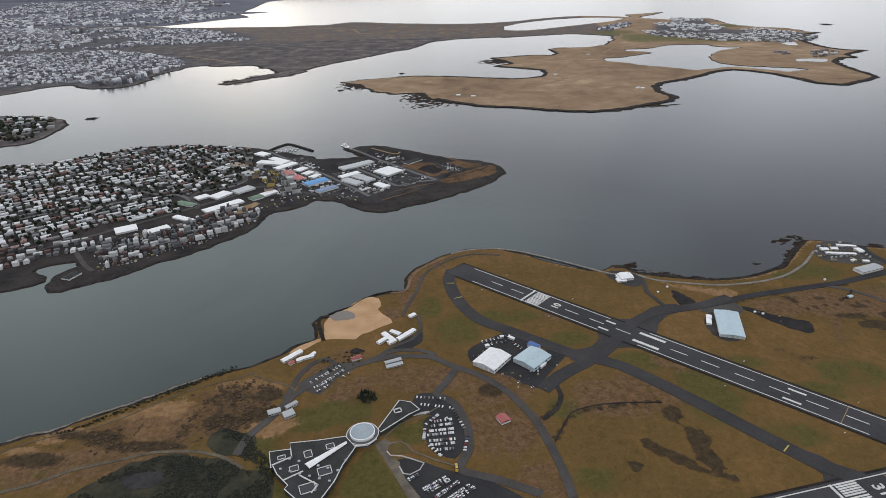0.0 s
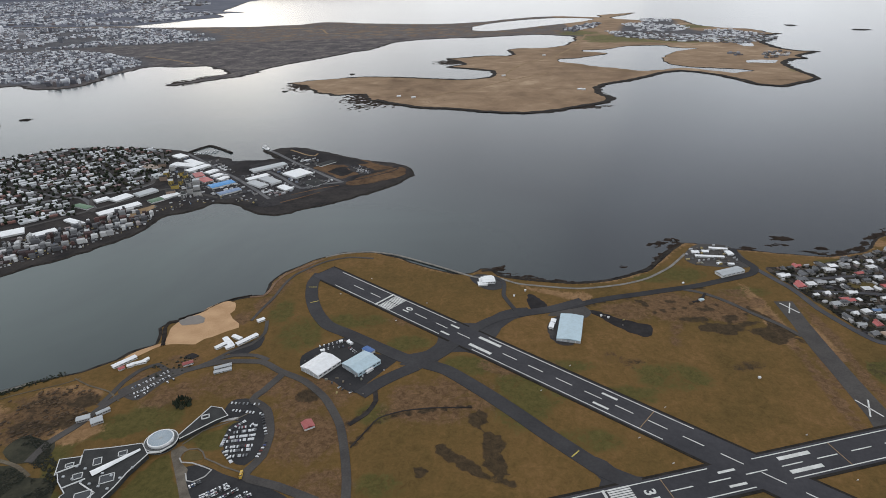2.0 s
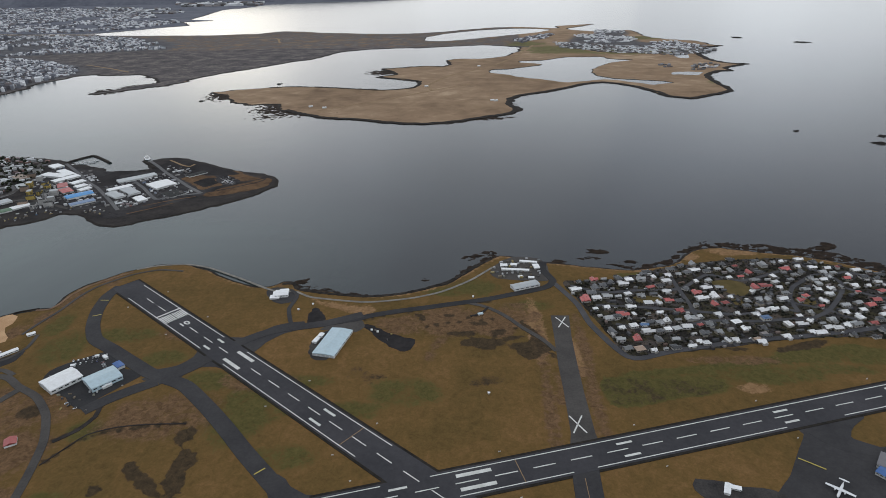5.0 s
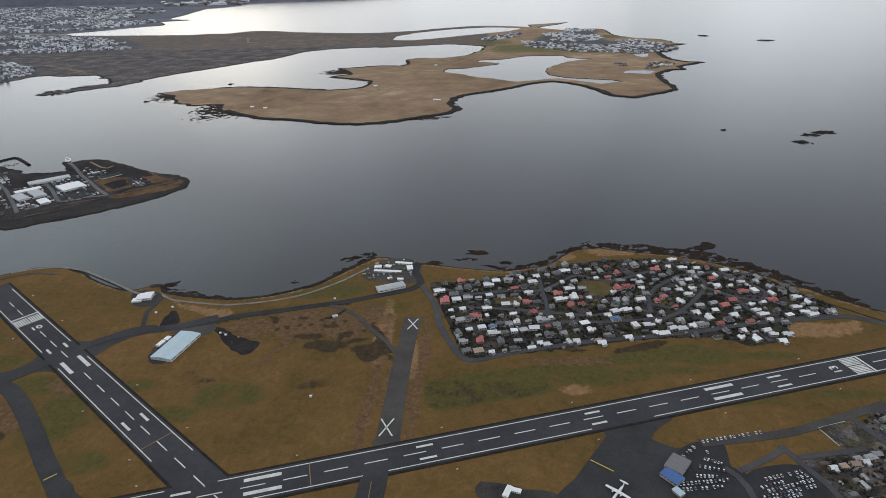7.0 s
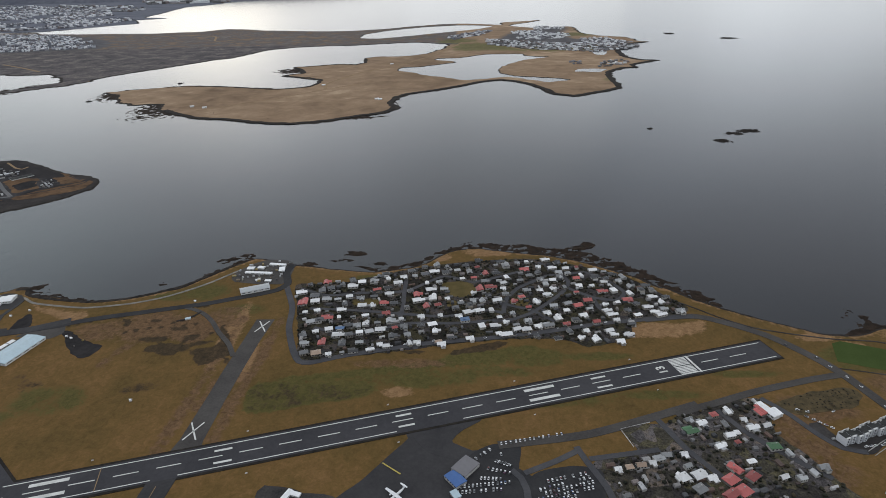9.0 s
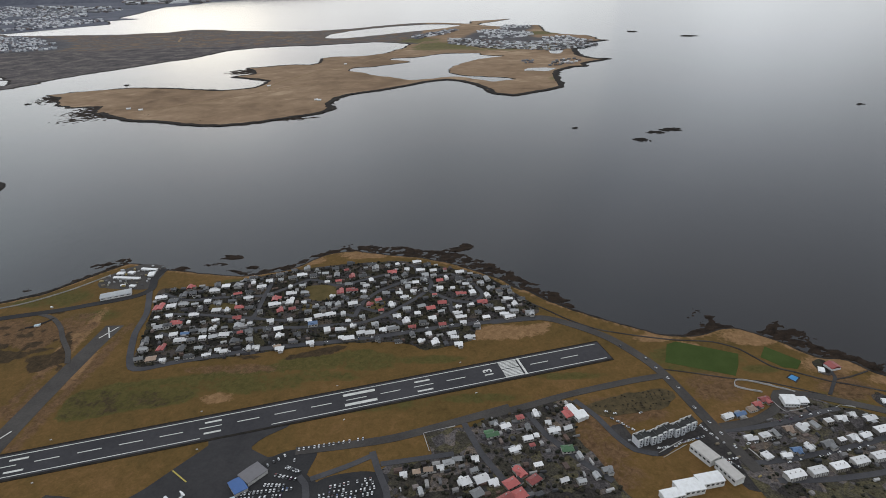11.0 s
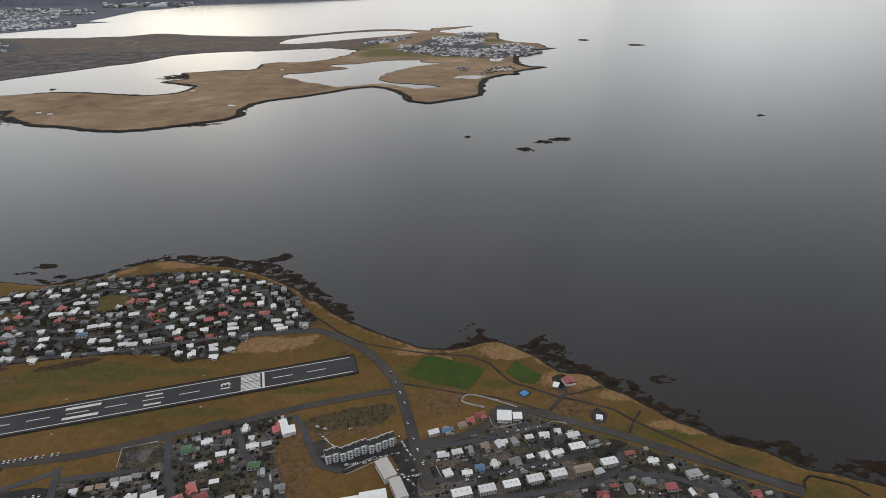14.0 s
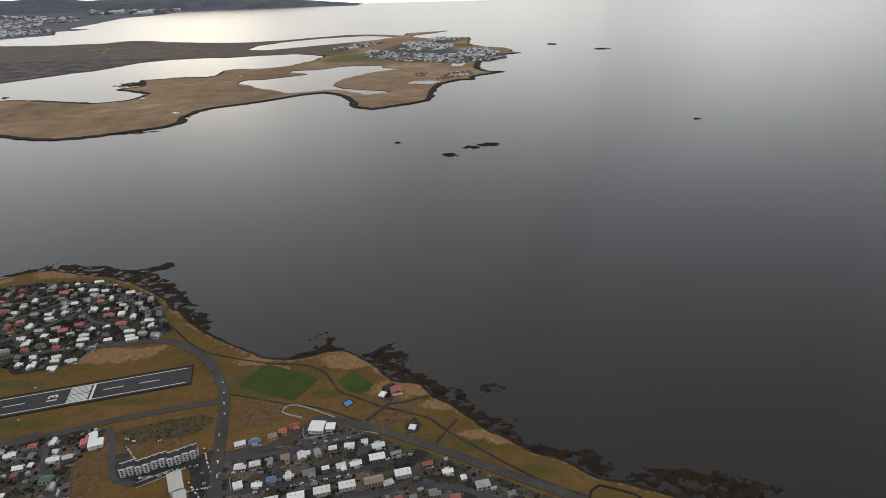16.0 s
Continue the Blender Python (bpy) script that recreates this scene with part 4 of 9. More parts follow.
def moor_cover(xy):
    hazy_lava = np.where(xy[:, 0] < 0, xy[:, 1] > 1100, (xy[:, 1] > 1560) & (xy[:, 0] < 330)).astype(float)
    hazy_lava = np.maximum(hazy_lava, (xy[:, 0] < -320).astype(float))
    hazy_lava *= 1 - 0.35 * (xy[:, 1] > 1600)
    turf = spread(xy, [(430, 1500, 130, 90), (600, 1750, 130, 60), (330, 1640, 60, 70), (620, 1000, 60, 50), (560, 1450, 140, 70), (362, 1500, 52, 95)])
    town = np.maximum(bed(xy, [[(-813, 960), (-743, 1000), (-629, 980), (-585, 1048), (-600, 1100), (-590, 1165), (-570, 1215), (-644, 1320), (-793, 1440), (-933, 1510), (-1200, 1427), (-1100, 1100)]], 60.0),
                      bed(xy, [[(-1216, 1500), (-997, 1510), (-806, 1570), (-600, 1640), (-670, 1830), (-960, 2080), (-1389, 2200), (-1800, 2280), (-2400, 2200), (-2000, 1500)]], 60.0))
    town = np.maximum(town, bed(xy, [[(404, 1520), (482, 1505), (554, 1470), (602, 1485), (690, 1472), (752, 1530), (702, 1650), (629, 1640), (630, 1790), (664, 1960), (572, 2030), (550, 1885), (482, 1860), (411, 1600)], [(309, 1763), (387, 1882), (440, 1926), (380, 1780), (315, 1670)]], 30.0, 0.8))
    return np.c_[hazy_lava * 0.95, turf, town, np.zeros(len(xy))]


land("ness_ground", [ness, ragged(smooth(LAGOON, 5.0, True), 22.0, 5.0), ragged(smooth(LAGOON_FAR, 6.0, True), 25.0, 4.0)], 26.0, "moor", "low brown grassland and lava moor with lagoons", moor_cover, 6.5)
patch("pond", [
    (636.8, 1440), (663.3, 1445.8), (651.9, 1381.9), (633.3, 1315.2), (616, 1318.5), (616.3, 1358),
], FLAT_LOW, "sea", "small pale pond on the low ness", fray=2.0)
patch("pond", [
    (545.6, 1124.8), (575.2, 1127.4), (594.1, 1117.5), (574.2, 1086.5), (551.4, 1096.5), (535.7, 1098.7),
], FLAT_LOW, "sea", "long pale pond beside farms", fray=2.0)
for name, line, width in (("ness_track", [
    (-18.5, 821.5), (20.3, 858), (70.6, 901), (127.6, 967.9), (189.5, 1026.5),
], 3.0), ("ness_lane", [
    (127.6, 967.9), (120.5, 1023.3), (157.4, 1132.4), (223.6, 1227.8), (285.4, 1381.2), (342.8, 1606),
], 5.0), ("ness_road", [
    (342.8, 1606), (414.2, 1562.7), (478, 1428.3), (524.1, 1355.7), (677.8, 1502.5),
], 6.0), ("moor_track", [
    (-652.5, 1349.6), (-561, 1282.8), (-490.5, 1224),
], 5.0), ("moor_lane", [
    (-558.6, 1990.3), (-399, 1912.4), (-337.6, 1764.6), (-247.9, 1806.6), (-7.6, 1812.7),
], 6.0)):
    ribbon(name, line, width, FLAT_LOW, "heath_track", "pale track over low grassland", step=12.0)
for name, line, width in (("shore_rocks", NESS_COAST[24:] + WEST_COAST[:2], 8.0), ("shore_rocks", WEST_COAST[1:14], 8.0), ("shore_rocks", WEST_COAST[13:20], 11.0), ("shore_rocks", NESS_COAST[:17], 6.0)):
    line = ragged(smooth(line, 4.0), 14.0, 3.0, False)
    ribbon(name, line, width, FLAT_LOW + 0.15, "rock", "black boulder shore of the low ness", "rocks", step=5.0)
FAR_COAST = [
    (-1800, 2308), (-1650, 2278), (-1441, 2258), (-1400, 2236), (-1250, 2226), (-1130, 2232), (-1060, 2340), (-1000, 2470), (-946, 2545), (-990, 2640),
    (-1054, 2749), (-961, 2844), (-1100, 2950), (-1165, 3261), (-1220, 3500), (-1290, 3858), (-1237, 4044), (-1208, 4500),
    (-970, 4700), (-690, 4749), (-357, 4938), (-150, 5300), (-100, 6500), (-7000, 6500), (-7000, 2330), (-2600, 2320),
]
far = ragged(smooth(FAR_COAST, 25.0, True), 90.0, 9.0)
land("far_ground", [far], 120.0, "hazy_lava", "lava plain with distant towns, haze put into its colour", lambda xy: np.c_[np.full((len(xy), 1), 0.95), np.zeros((len(xy), 3))], 8.0)


def far_ridge():
    """Low hills that close the distance."""
    xs, rows = np.linspace(-7000, -60, 90), []
    for k, (y, h) in enumerate(((4950, 0.0), (5050, 0.55), (5200, 1.0), (5500, 0.9), (5900, 0.0))):
        for x in xs:
            fade = min(1.0, max(0.0, (-60 - x) / 1500))
            z = h * 120 * fade * (0.8 + 0.45 * noise.fractal(Vector((x / 900, y / 700, 0.2)), 1.0, 2.0, 4))
            rows.append((x, y + 150 * noise.noise(Vector((x / 600, 1.0, 0))), GROUND - 0.2 + max(0.0, z)))
    n = len(xs)
    mesh = bpy.data.meshes.new("hills")
    mesh.from_pydata(rows, [], [(r * n + i, r * n + i + 1, (r + 1) * n + i + 1, (r + 1) * n + i) for r in range(4) for i in range(n - 1)])
    layer = mesh.color_attributes.new("cover", "FLOAT_COLOR", "POINT")
    layer.data.foreach_set("color", np.tile((0.95, 0, 0, 0), len(rows)).astype(np.float32))
    tagged(part("hills", mesh, "hazy_lava", None, "low hills on the horizon, coloured pale and bluish for haze"), "", "hills", kind="structure")


far_ridge()


def reef(x, y, rx, ry, material="weed", high=0.35):
    """Weed-covered rocks that break the surface here and there."""
    n = 44
    verts, quads = [], []
    for j in range(n):
        for i in range(n):
            u, v = i / (n - 1) * 2.6 - 1.3, j / (n - 1) * 2.6 - 1.3
            px, py = x + u * rx, y + v * ry
            f = noise.fractal(Vector((px / 6.0, py / 4.0, 7.7)), 0.75, 2.1, 6)
            verts.append((px, py, high * (0.68 + 1.25 * f - 0.85 * (u * u + v * v))))
    quads = [(j * n + i, j * n + i + 1, (j + 1) * n + i + 1, (j + 1) * n + i) for j in range(n - 1) for i in range(n - 1)]
    mesh = bpy.data.meshes.new("reef")
    mesh.from_pydata(verts, [], quads)
    tagged(part("reef", mesh, material, None, "dark weed-covered rocks awash at the shore"), "", "rocks", "reefs along the shore")


for x, y, rx, ry in [
    (270.3, 362.1, 6.5, 3.5), (243.8, 344, 7, 4.8), (161.5, 322.4, 5.0, 2.6), (285.0, 347.0, 8.0, 2.6), (262.0, 352.0, 7.0, 2.4),
    (-408.0, 1000.0, 26.0, 30.0), (-385.0, 1040.0, 24.0, 30.0), (-350.0, 1062.0, 22.0, 26.0), (-345.0, 1100.0, 20.0, 26.0),
    (-65.2, 842.5, 45.2, 66.5), (-44.6, 855.7, 25, 54), (-191.6, 953.1, 31.9, 45.9), (29.7, 1175.6, 37.7, 34.1),
    (237.9, 849.2, 12.7, 20), (6.4, 807.9, 46.9, 27.9), (97.5, 767.5, 44.1, 17.5), (203.9, 768.4, 36.2, 13.5),
]:
    reef(x, y, rx, ry)
for x, y, rx, ry in [
    (603.8, 625.4, 9.3, 6.6), (626.9, 655.4, 8.4, 7.2), (646.9, 665.7, 13.4, 6.2), (547.8, 682.8, 3.2, 3.1),
    (886.4, 1719.1, 13.4, 18.1), (986.5, 1579, 18.7, 19.4), (909.9, 767.2, 5.3, 2.7), (-499.4, 738.3, 7.9, 7.7),
    (-138.5, 1054.8, 5, 6.2), (-213.3, 905.8, 5.3, 5.7),
]:
    reef(x, y, rx, ry, "rock", 0.9)



def shoal(points, soft=3.0, high=0.42, step=0.9):
    """A black rock shelf that the ebb lays bare: solid inside its outline, breaking up into pools and rocks at the edge."""
    loop = smooth(points, 2.0, True)
    lo, hi = loop.min(0) - 6, loop.max(0) + 6
    gx, gy = np.meshgrid(np.arange(lo[0], hi[0], step), np.arange(lo[1], hi[1], step))
    p = np.c_[gx.ravel(), gy.ravel()]
    d = np.full(len(p), 1e9)
    for q in loop:
        d = np.minimum(d, ((p - q) ** 2).sum(1))
    d = np.sqrt(d) * np.where(inside(p, loop), 1, -1)
    f = np.array([noise.fractal(Vector((x / 5.5, y / 3.6, 2.7)), 0.7, 2.1, 7) if -6 < k < 12 else 0.0 for (x, y), k in zip(p.tolist(), d)])
    z = high * (np.clip(d / soft, -2.0, 0.42) + 1.15 * f - 0.12)
    rows, cols = gx.shape
    keep = z > -0.35
    number = np.cumsum(keep) - 1
    quads = []
    for j in range(rows - 1):
        for i in range(cols - 1):
            c = (j * cols + i, j * cols + i + 1, (j + 1) * cols + i + 1, (j + 1) * cols + i)
            if keep[c[0]] and keep[c[1]] and keep[c[2]] and keep[c[3]]:
                quads.append(tuple(int(number[k]) for k in c))
    mesh = bpy.data.meshes.new("rock_shelf")
    mesh.from_pydata(np.c_[p, z][keep].tolist(), [], quads)
    tagged(part("rock_shelf", mesh, "weed", None, "black weedy rock shelf bared along the shore"), "", "rocks", "rock shelves along the shore")


SHELVES = [[
    (314.9, 354.9), (328.5, 367.1), (348.9, 376.3), (376.3, 373.2), (401.9, 365.3), (418.7, 359.7), (436.3, 341.9),
    (454.0, 322.9), (469.9, 304.4), (475.5, 291.3), (465.8, 293.1), (456.2, 300.9), (443.9, 316.6), (428.9, 331.0),
    (404.9, 347.8), (374.1, 359.3), (345.5, 363.0), (327.4, 355.4),
]] + [[
    (404.9, 366.2), (413.8, 371.5), (419.6, 377.2), (424.2, 370.3), (416.2, 363.4),
], [
    (521.0, 260.0), (530.5, 269.2), (533.9, 272.1), (532.8, 282.5), (537.8, 286.7), (542.5, 281.2), (546.2, 270.7), (553.7, 266.5),
    (564.5, 268.1), (568.5, 272.9), (573.9, 274.8), (579.8, 264.7), (581.2, 256.2), (584.0, 249.8), (594.3, 244.3),
    (600.6, 236.9), (593.7, 233.7), (581.6, 240.0), (570.2, 249.8), (560.3, 258.4), (549.2, 264.6), (536.2, 263.0),
]] + [[
    (591.7, 241.7), (599.2, 238.1), (606.3, 232.3), (612.9, 222.3), (618.2, 217.1), (628.5, 216.1), (626.3, 210.0),
    (628.6, 204.7), (637.0, 200.1), (649.9, 199.4), (657.2, 194.7), (660.7, 187.7), (654.8, 181.9), (645.5, 187.1),
    (634.1, 192.6), (622.5, 201.2), (610.2, 212.5), (599.2, 223.6),
], [
    (612.8, 237.7), (616.8, 240.1), (622.9, 239.1), (624.9, 235.0), (616.3, 234.4),
], [
    (662.0, 181.0), (668.0, 187.5), (682.0, 187.0), (700.0, 184.0), (715.0, 176.0), (700.0, 170.0), (680.0, 174.0),
]] + [[
    (272.1, 343.6), (289.7, 341.8), (308.6, 347.9), (326.9, 359.3), (328.4, 353.6), (310.4, 341.5), (289.8, 335.3),
], [
    (135.1, 302.5), (153.2, 305.6), (167.1, 312.2), (174.7, 319.0), (181.5, 329.8), (189.3, 339.9), (194.3, 347.7),
    (200.7, 358.4), (211.1, 352.4), (203.3, 337.7), (194.8, 329.2), (184.1, 319.1), (173.9, 309.4), (160.4, 301.6),
], [
    (82.5, 314.1), (85.3, 321.1), (91.5, 321.1), (96.0, 314.9), (113.9, 307.0), (131.8, 303.5), (132.6, 297.4),
    (113.6, 300.1), (98.7, 305.8),
], [
    (182.8, 352.5), (190.4, 360.9), (200.7, 364.2), (205.6, 358.9), (195.8, 354.0), (188.3, 348.3),
]]
for outline in SHELVES:
    shoal(outline, 2.0 if len(outline) < 9 else 3.6, step=0.8)

line = ragged(smooth([
    (-202.0, 152.0), (-188.1, 161.4), (-180.0, 166.4), (-170.8, 170.2), (-161.3, 178.0), (-149.0, 186.5), (-134.4, 197.6), (-122.0, 206.8),
], 1.5), 4.0, 0.9, False)
ribbon("shingle", line, 1.5, 0.14, "shingle", "pale shingle at the foot of the hillside", "shore", step=1.5)

# ---- paved ground ----
FLAT = {"yard": 0.54, "road": 0.708, "runway": 0.72, "paint": 0.76}
patch("apron", [
    (-1.9, 233.7), (11.5, 243.7), (17.5, 241.2), (23.7, 234.9), (28.8, 229.4), (39.3, 229.5), (39.0, 225.0), (33.3, 216.2),
    (27.9, 207.8), (24.0, 200.7), (16.8, 204.5), (13.1, 208.4), (5.5, 211.4), (0.3, 214.3), (-5.3, 219.8), (-6.5, 227.5),
], FLAT["yard"], "car_asphalt", "dark asphalt apron round two hangars")
patch("car_park", [
    (-22.9, 178.7), (-19.8, 182.2), (-11.8, 183.1), (-6.6, 175.9), (-5.7, 165), (-9.6, 158.5), (-12.8, 159), (-18.3, 163.2),
    (-22.2, 170.7),
], FLAT["yard"], "car_asphalt", "oval asphalt car park full of cars")
patch("car_park", [
    (-27.9, 194.5), (-20.8, 196.2), (-12.1, 189.4), (-8.3, 180.8), (-20.9, 182.2), (-28.1, 185.4),
], FLAT["yard"], "car_asphalt", "small asphalt car park with cars")
patch("car_park", [
    (-31.4, 157), (-24.2, 158.1), (-16.2, 154.4), (-7.3, 151.4), (1.7, 148.6), (9.5, 144.8), (16.7, 136.8), (-20, 135.5),
    (-27.1, 147.7),
], FLAT["yard"], "car_asphalt", "long asphalt car park with rows of cars")
patch("car_park", [
    (-80.5, 200.3), (-74.3, 208.9), (-68.3, 215.4), (-60.7, 216.4), (-56.8, 213.4), (-63.2, 206.2), (-68.6, 194.4), (-75.4, 196.1),
], FLAT["yard"], "worn_asphalt", "beach car park with parked cars")
patch("forecourt", [
    (-40.3, 165.2), (-37.0, 168.1), (-34.4, 166.4), (-35.4, 161.6), (-33.6, 159.2), (-29.7, 156.1), (-28.6, 151.7), (-24.6, 145.4),
    (-18.7, 137.0), (-22.3, 135.6), (-29.1, 146.7), (-35.5, 157.0),
], FLAT["yard"] + 0.02, "forecourt_paving", "pale brown paved forecourt beside the round building")
patch("lawn", [
    (-34.2, 162.0), (-33.6, 165.0), (-30.2, 165.4), (-27.7, 163.6), (-26.6, 161.2), (-29.3, 160.4), (-33.0, 160.6),
], FLAT["yard"] + 0.03, "lawn", "olive grass in the turning loop")
patch("apron", [
    (293.4, 157.3), (302.1, 169.9), (310.8, 182.4), (316.9, 191.1), (315.2, 195.6), (341.1, 203.9), (333.8, 197.8),
    (328.5, 189.9), (334.4, 188.7), (341.6, 184.5), (347.1, 185.1), (344.2, 172.7), (337.2, 156.4),
], FLAT["yard"], "asphalt", "terminal apron of dark asphalt")
patch("car_park", [
    (339.6, 180.4), (349.4, 187.9), (359.8, 187.1), (358.3, 175.5), (362.6, 171.8), (358, 161.5), (352.5, 156), (333.9, 155.8),
], FLAT["yard"] + 0.015, "car_asphalt", "terminal car park full of cars")
patch("car_park", [
    (363.4, 172.8), (377.6, 176.8), (387.1, 175.2), (387.9, 169.9), (382.9, 156.3), (355.9, 156),
], FLAT["yard"] + 0.015, "car_asphalt", "second terminal car park with rows of cars")
for fillet in ([
    (45.8, 258.0), (55.2, 249.4), (56.3, 239.6), (51.4, 232.4), (43.0, 229.0), (52.0, 226.0), (62.0, 233.0), (72.0, 240.0),
    (58.8, 252.0),
], [
    (40.0, 222.0), (48.0, 220.5), (56.0, 219.8), (57.0, 222.5), (58.5, 226.5), (62.1, 231.0), (70.3, 231.9), (78.1, 228.5),
    (72.6, 238.0), (56.0, 233.0),
], [
    (61.3, 259.9), (66.1, 257.9), (74.9, 257.0), (81.2, 261.9), (87.0, 268.1), (93.1, 271.1), (101.8, 272.9), (102.6, 265.6),
    (94.4, 261.1), (87.6, 252.6), (85.6, 247.0), (83.2, 241.6), (74.4, 244.8),
], [
    (113.1, 163.6), (115.9, 159.2), (118.8, 154.9), (117.2, 149.6), (130.0, 150.0), (141.7, 154.4), (137.4, 156.7), (131.5, 156.8),
    (125.5, 159.9), (122.3, 163.9), (119.0, 166.0),
], [
    (307.0, 196.0), (316.0, 195.0), (324.6, 184.0), (336.3, 180.0), (334.0, 190.0), (338.5, 196.0), (346.0, 202.5), (330.0, 204.0),
    (316.0, 200.0),
]):
    patch("taxiway_fillet", fillet, FLAT["yard"] + 0.03, "asphalt", "dark asphalt where taxiways widen to meet")
patch("closed_runway", [
    (230.6, 280.1), (240.1, 280.1), (238.4, 259.5), (237.6, 235.9), (237.2, 215.3), (237.3, 190.0), (238.2, 181.6), (226.2, 181.5),
    (227.8, 190.0), (228.6, 215.3), (228.8, 235.8), (229.9, 259.5),
], FLAT["yard"], "worn_asphalt", "disused faded runway strip", soft=False)
patch("suburb_ground", [
    (241.7, 318.4), (251.5, 319.7), (271.2, 321.7), (295.1, 332.6), (323.5, 343.1), (345, 347.7), (380.3, 350.6),
    (407.8, 340.6), (432, 326.9), (443.3, 310.1), (456.6, 289.4), (449.7, 281.9), (424.5, 276.3), (419.8, 260.6),
    (398.2, 253.7), (387.2, 259.6), (366, 260.6), (338, 257.1), (309.9, 250.7), (282.9, 245.9), (263, 243.1), (255.9, 264.7),
    (249.3, 290.1),
], FLAT["yard"], "garden", "dark winter gardens and drives of a suburb", fray=1.0)
patch("town_ground", [
    (516, 198), (531.3, 201.6), (538.4, 209.1), (552.9, 216.5), (565.4, 209.3), (583.8, 200.8), (601.1, 192.9), (621.1, 182.1),
    (635.8, 174), (649.7, 166.9), (652.6, 149.6), (524.7, 152),
], FLAT["yard"], "hazy_garden", "dark winter gardens between town houses, tone lifted for haze", fray=1.0)
patch("town_ground", [
    (384.9, 176.9), (388.3, 181.1), (403.3, 183.8), (400.2, 197.4), (417.9, 199.7), (428.8, 208.5), (448, 214.8), (460.8, 214),
    (461.2, 205.8), (458.1, 193.7), (463.5, 182.1), (468.6, 168.5), (470.4, 155.1), (392.9, 155.6),
], FLAT["yard"], "hazy_garden", "dark gardens between small houses, tone lifted for haze", fray=1.0)
patch("block_yard", [
    (470.9, 196.7), (476.8, 200.3), (481.9, 190), (505.7, 198.7), (511.9, 202.4), (518.3, 184.4), (525, 166.3), (511.7, 166.4),
    (508.3, 179.1), (502.8, 191.5), (497.7, 189.8), (487.6, 182.6), (480.9, 183.7), (476.2, 186.6),
], FLAT["yard"] - 0.01, "yard", "asphalt yard round the apartment block", fray=0.6)
patch("football_pitch", [
    (506.8, 240.6), (512.0, 255.0), (516.9, 257.0), (521.3, 255.3), (541.8, 246.2), (538.2, 237.6), (533.7, 229.8),
], FLAT["yard"], "pitch", "deep green football pitch", soft=False)
patch("football_pitch", [
    (550.5, 243.4), (556.2, 251.8), (567.1, 239.9), (562.3, 234.0), (556.9, 235.4),
], FLAT["yard"], "pitch", "small green football pitch", soft=False)
patch("court_surround", [
    (554.4, 228.2), (557.8, 230.9), (560.4, 227.8), (557.0, 224.3),
], FLAT["yard"] + 0.01, "yard", "dark edge round the ball court", soft=False)
patch("ball_court", [
    (555.2, 228.0), (557.8, 230.0), (559.6, 227.8), (557.0, 225.2),
], FLAT["yard"] + 0.03, "court", "bright blue ball court", soft=False)
patch("beach", [
    (-91.1, 224.0), (-87.7, 230.2), (-82.1, 234.6), (-78.4, 237.6), (-78.5, 242.7), (-80.7, 251.7), (-79.6, 256.1),
    (-75.3, 262.4), (-71.3, 265.9), (-69.5, 271.3), (-66.2, 276.2), (-60.5, 278.7), (-56.3, 276.9), (-53.9, 269.0),
    (-55.0, 265.4), (-52.0, 260.8), (-46.9, 255.8), (-45.6, 252.0), (-51.2, 247.7), (-55.9, 243.0), (-59.0, 241.4),
    (-61.5, 236.3), (-70.0, 236.7), (-77.3, 235.7), (-80.7, 232.6), (-85.5, 226.0),
], FLAT["yard"], "sand", "pale orange sand beach inside stone piers", fray=0.4)
patch("pond", [
    (-79.5, 257.5), (-75.6, 262.5), (-71.0, 263.7), (-67.1, 260.8), (-66.0, 256.7), (-69.8, 254.2), (-75.7, 253.8),
], FLAT["yard"] + 0.03, "wet_sand", "shallow tidal pool on the beach", fray=0.6)
patch("garden_pit", [
    (-62.3, 226.3), (-59.8, 229.1), (-56.1, 227.3), (-57.3, 224.5), (-60.8, 224.4),
], FLAT["yard"] + 0.01, "cinder", "round black pit in the grass behind the beach")
patch("lot", [
    (103.6, 271.8), (102.3, 282.0), (104.0, 287.3), (108.7, 283.1), (112.5, 274.5), (109.6, 271.7),
], FLAT["yard"], "cinder", "black earth lot beside the shore road", fray=0.8)
patch("lot", [
    (132.9, 270.0), (141.5, 258.4), (150.4, 248.5), (157.0, 246.1), (160.9, 249.9), (160.6, 255.8), (153.9, 259.3), (148.9, 260.9),
    (139.3, 268.9),
], FLAT["yard"], "cinder", "black gravel lot with stored things", fray=1.2)
patch("lot", [
    (111.9, 264.7), (117.7, 271.8), (129.8, 276.2), (134.3, 268.4), (130.3, 262.6), (123.7, 264.7),
], FLAT["yard"], "worn_asphalt", "grey apron at the long hangar's end")
patch("station_yard", [
    (73.1, 301.7), (71.3, 307.0), (76.3, 311.0), (84.6, 309.0), (89.1, 302.2), (89.2, 293.9), (84.4, 291.7), (79.0, 293.9),
], FLAT["yard"], "asphalt", "dark drive round the shore station", fray=0.4)
patch("lot", [
    (265.5, 164.8), (267.9, 167.4), (273.9, 166.4), (277.7, 165.9), (282.5, 163.9), (289.4, 163.5), (293.1, 162.6), (296.8, 160.6),
    (288.7, 155.1), (277.2, 154.7), (267.7, 159.0),
], FLAT["yard"], "yard", "dark worn ground round an equipment shed", fray=1.0)
patch("lot", [
    (200.1, 330.4), (205.2, 342.8), (214.7, 352.5), (231, 350.7), (235.4, 338.5), (233.3, 319.9), (221.7, 319.9), (204.7, 322.9),
], FLAT["yard"], "worn_asphalt", "grey works yard at the shore", fray=0.8)
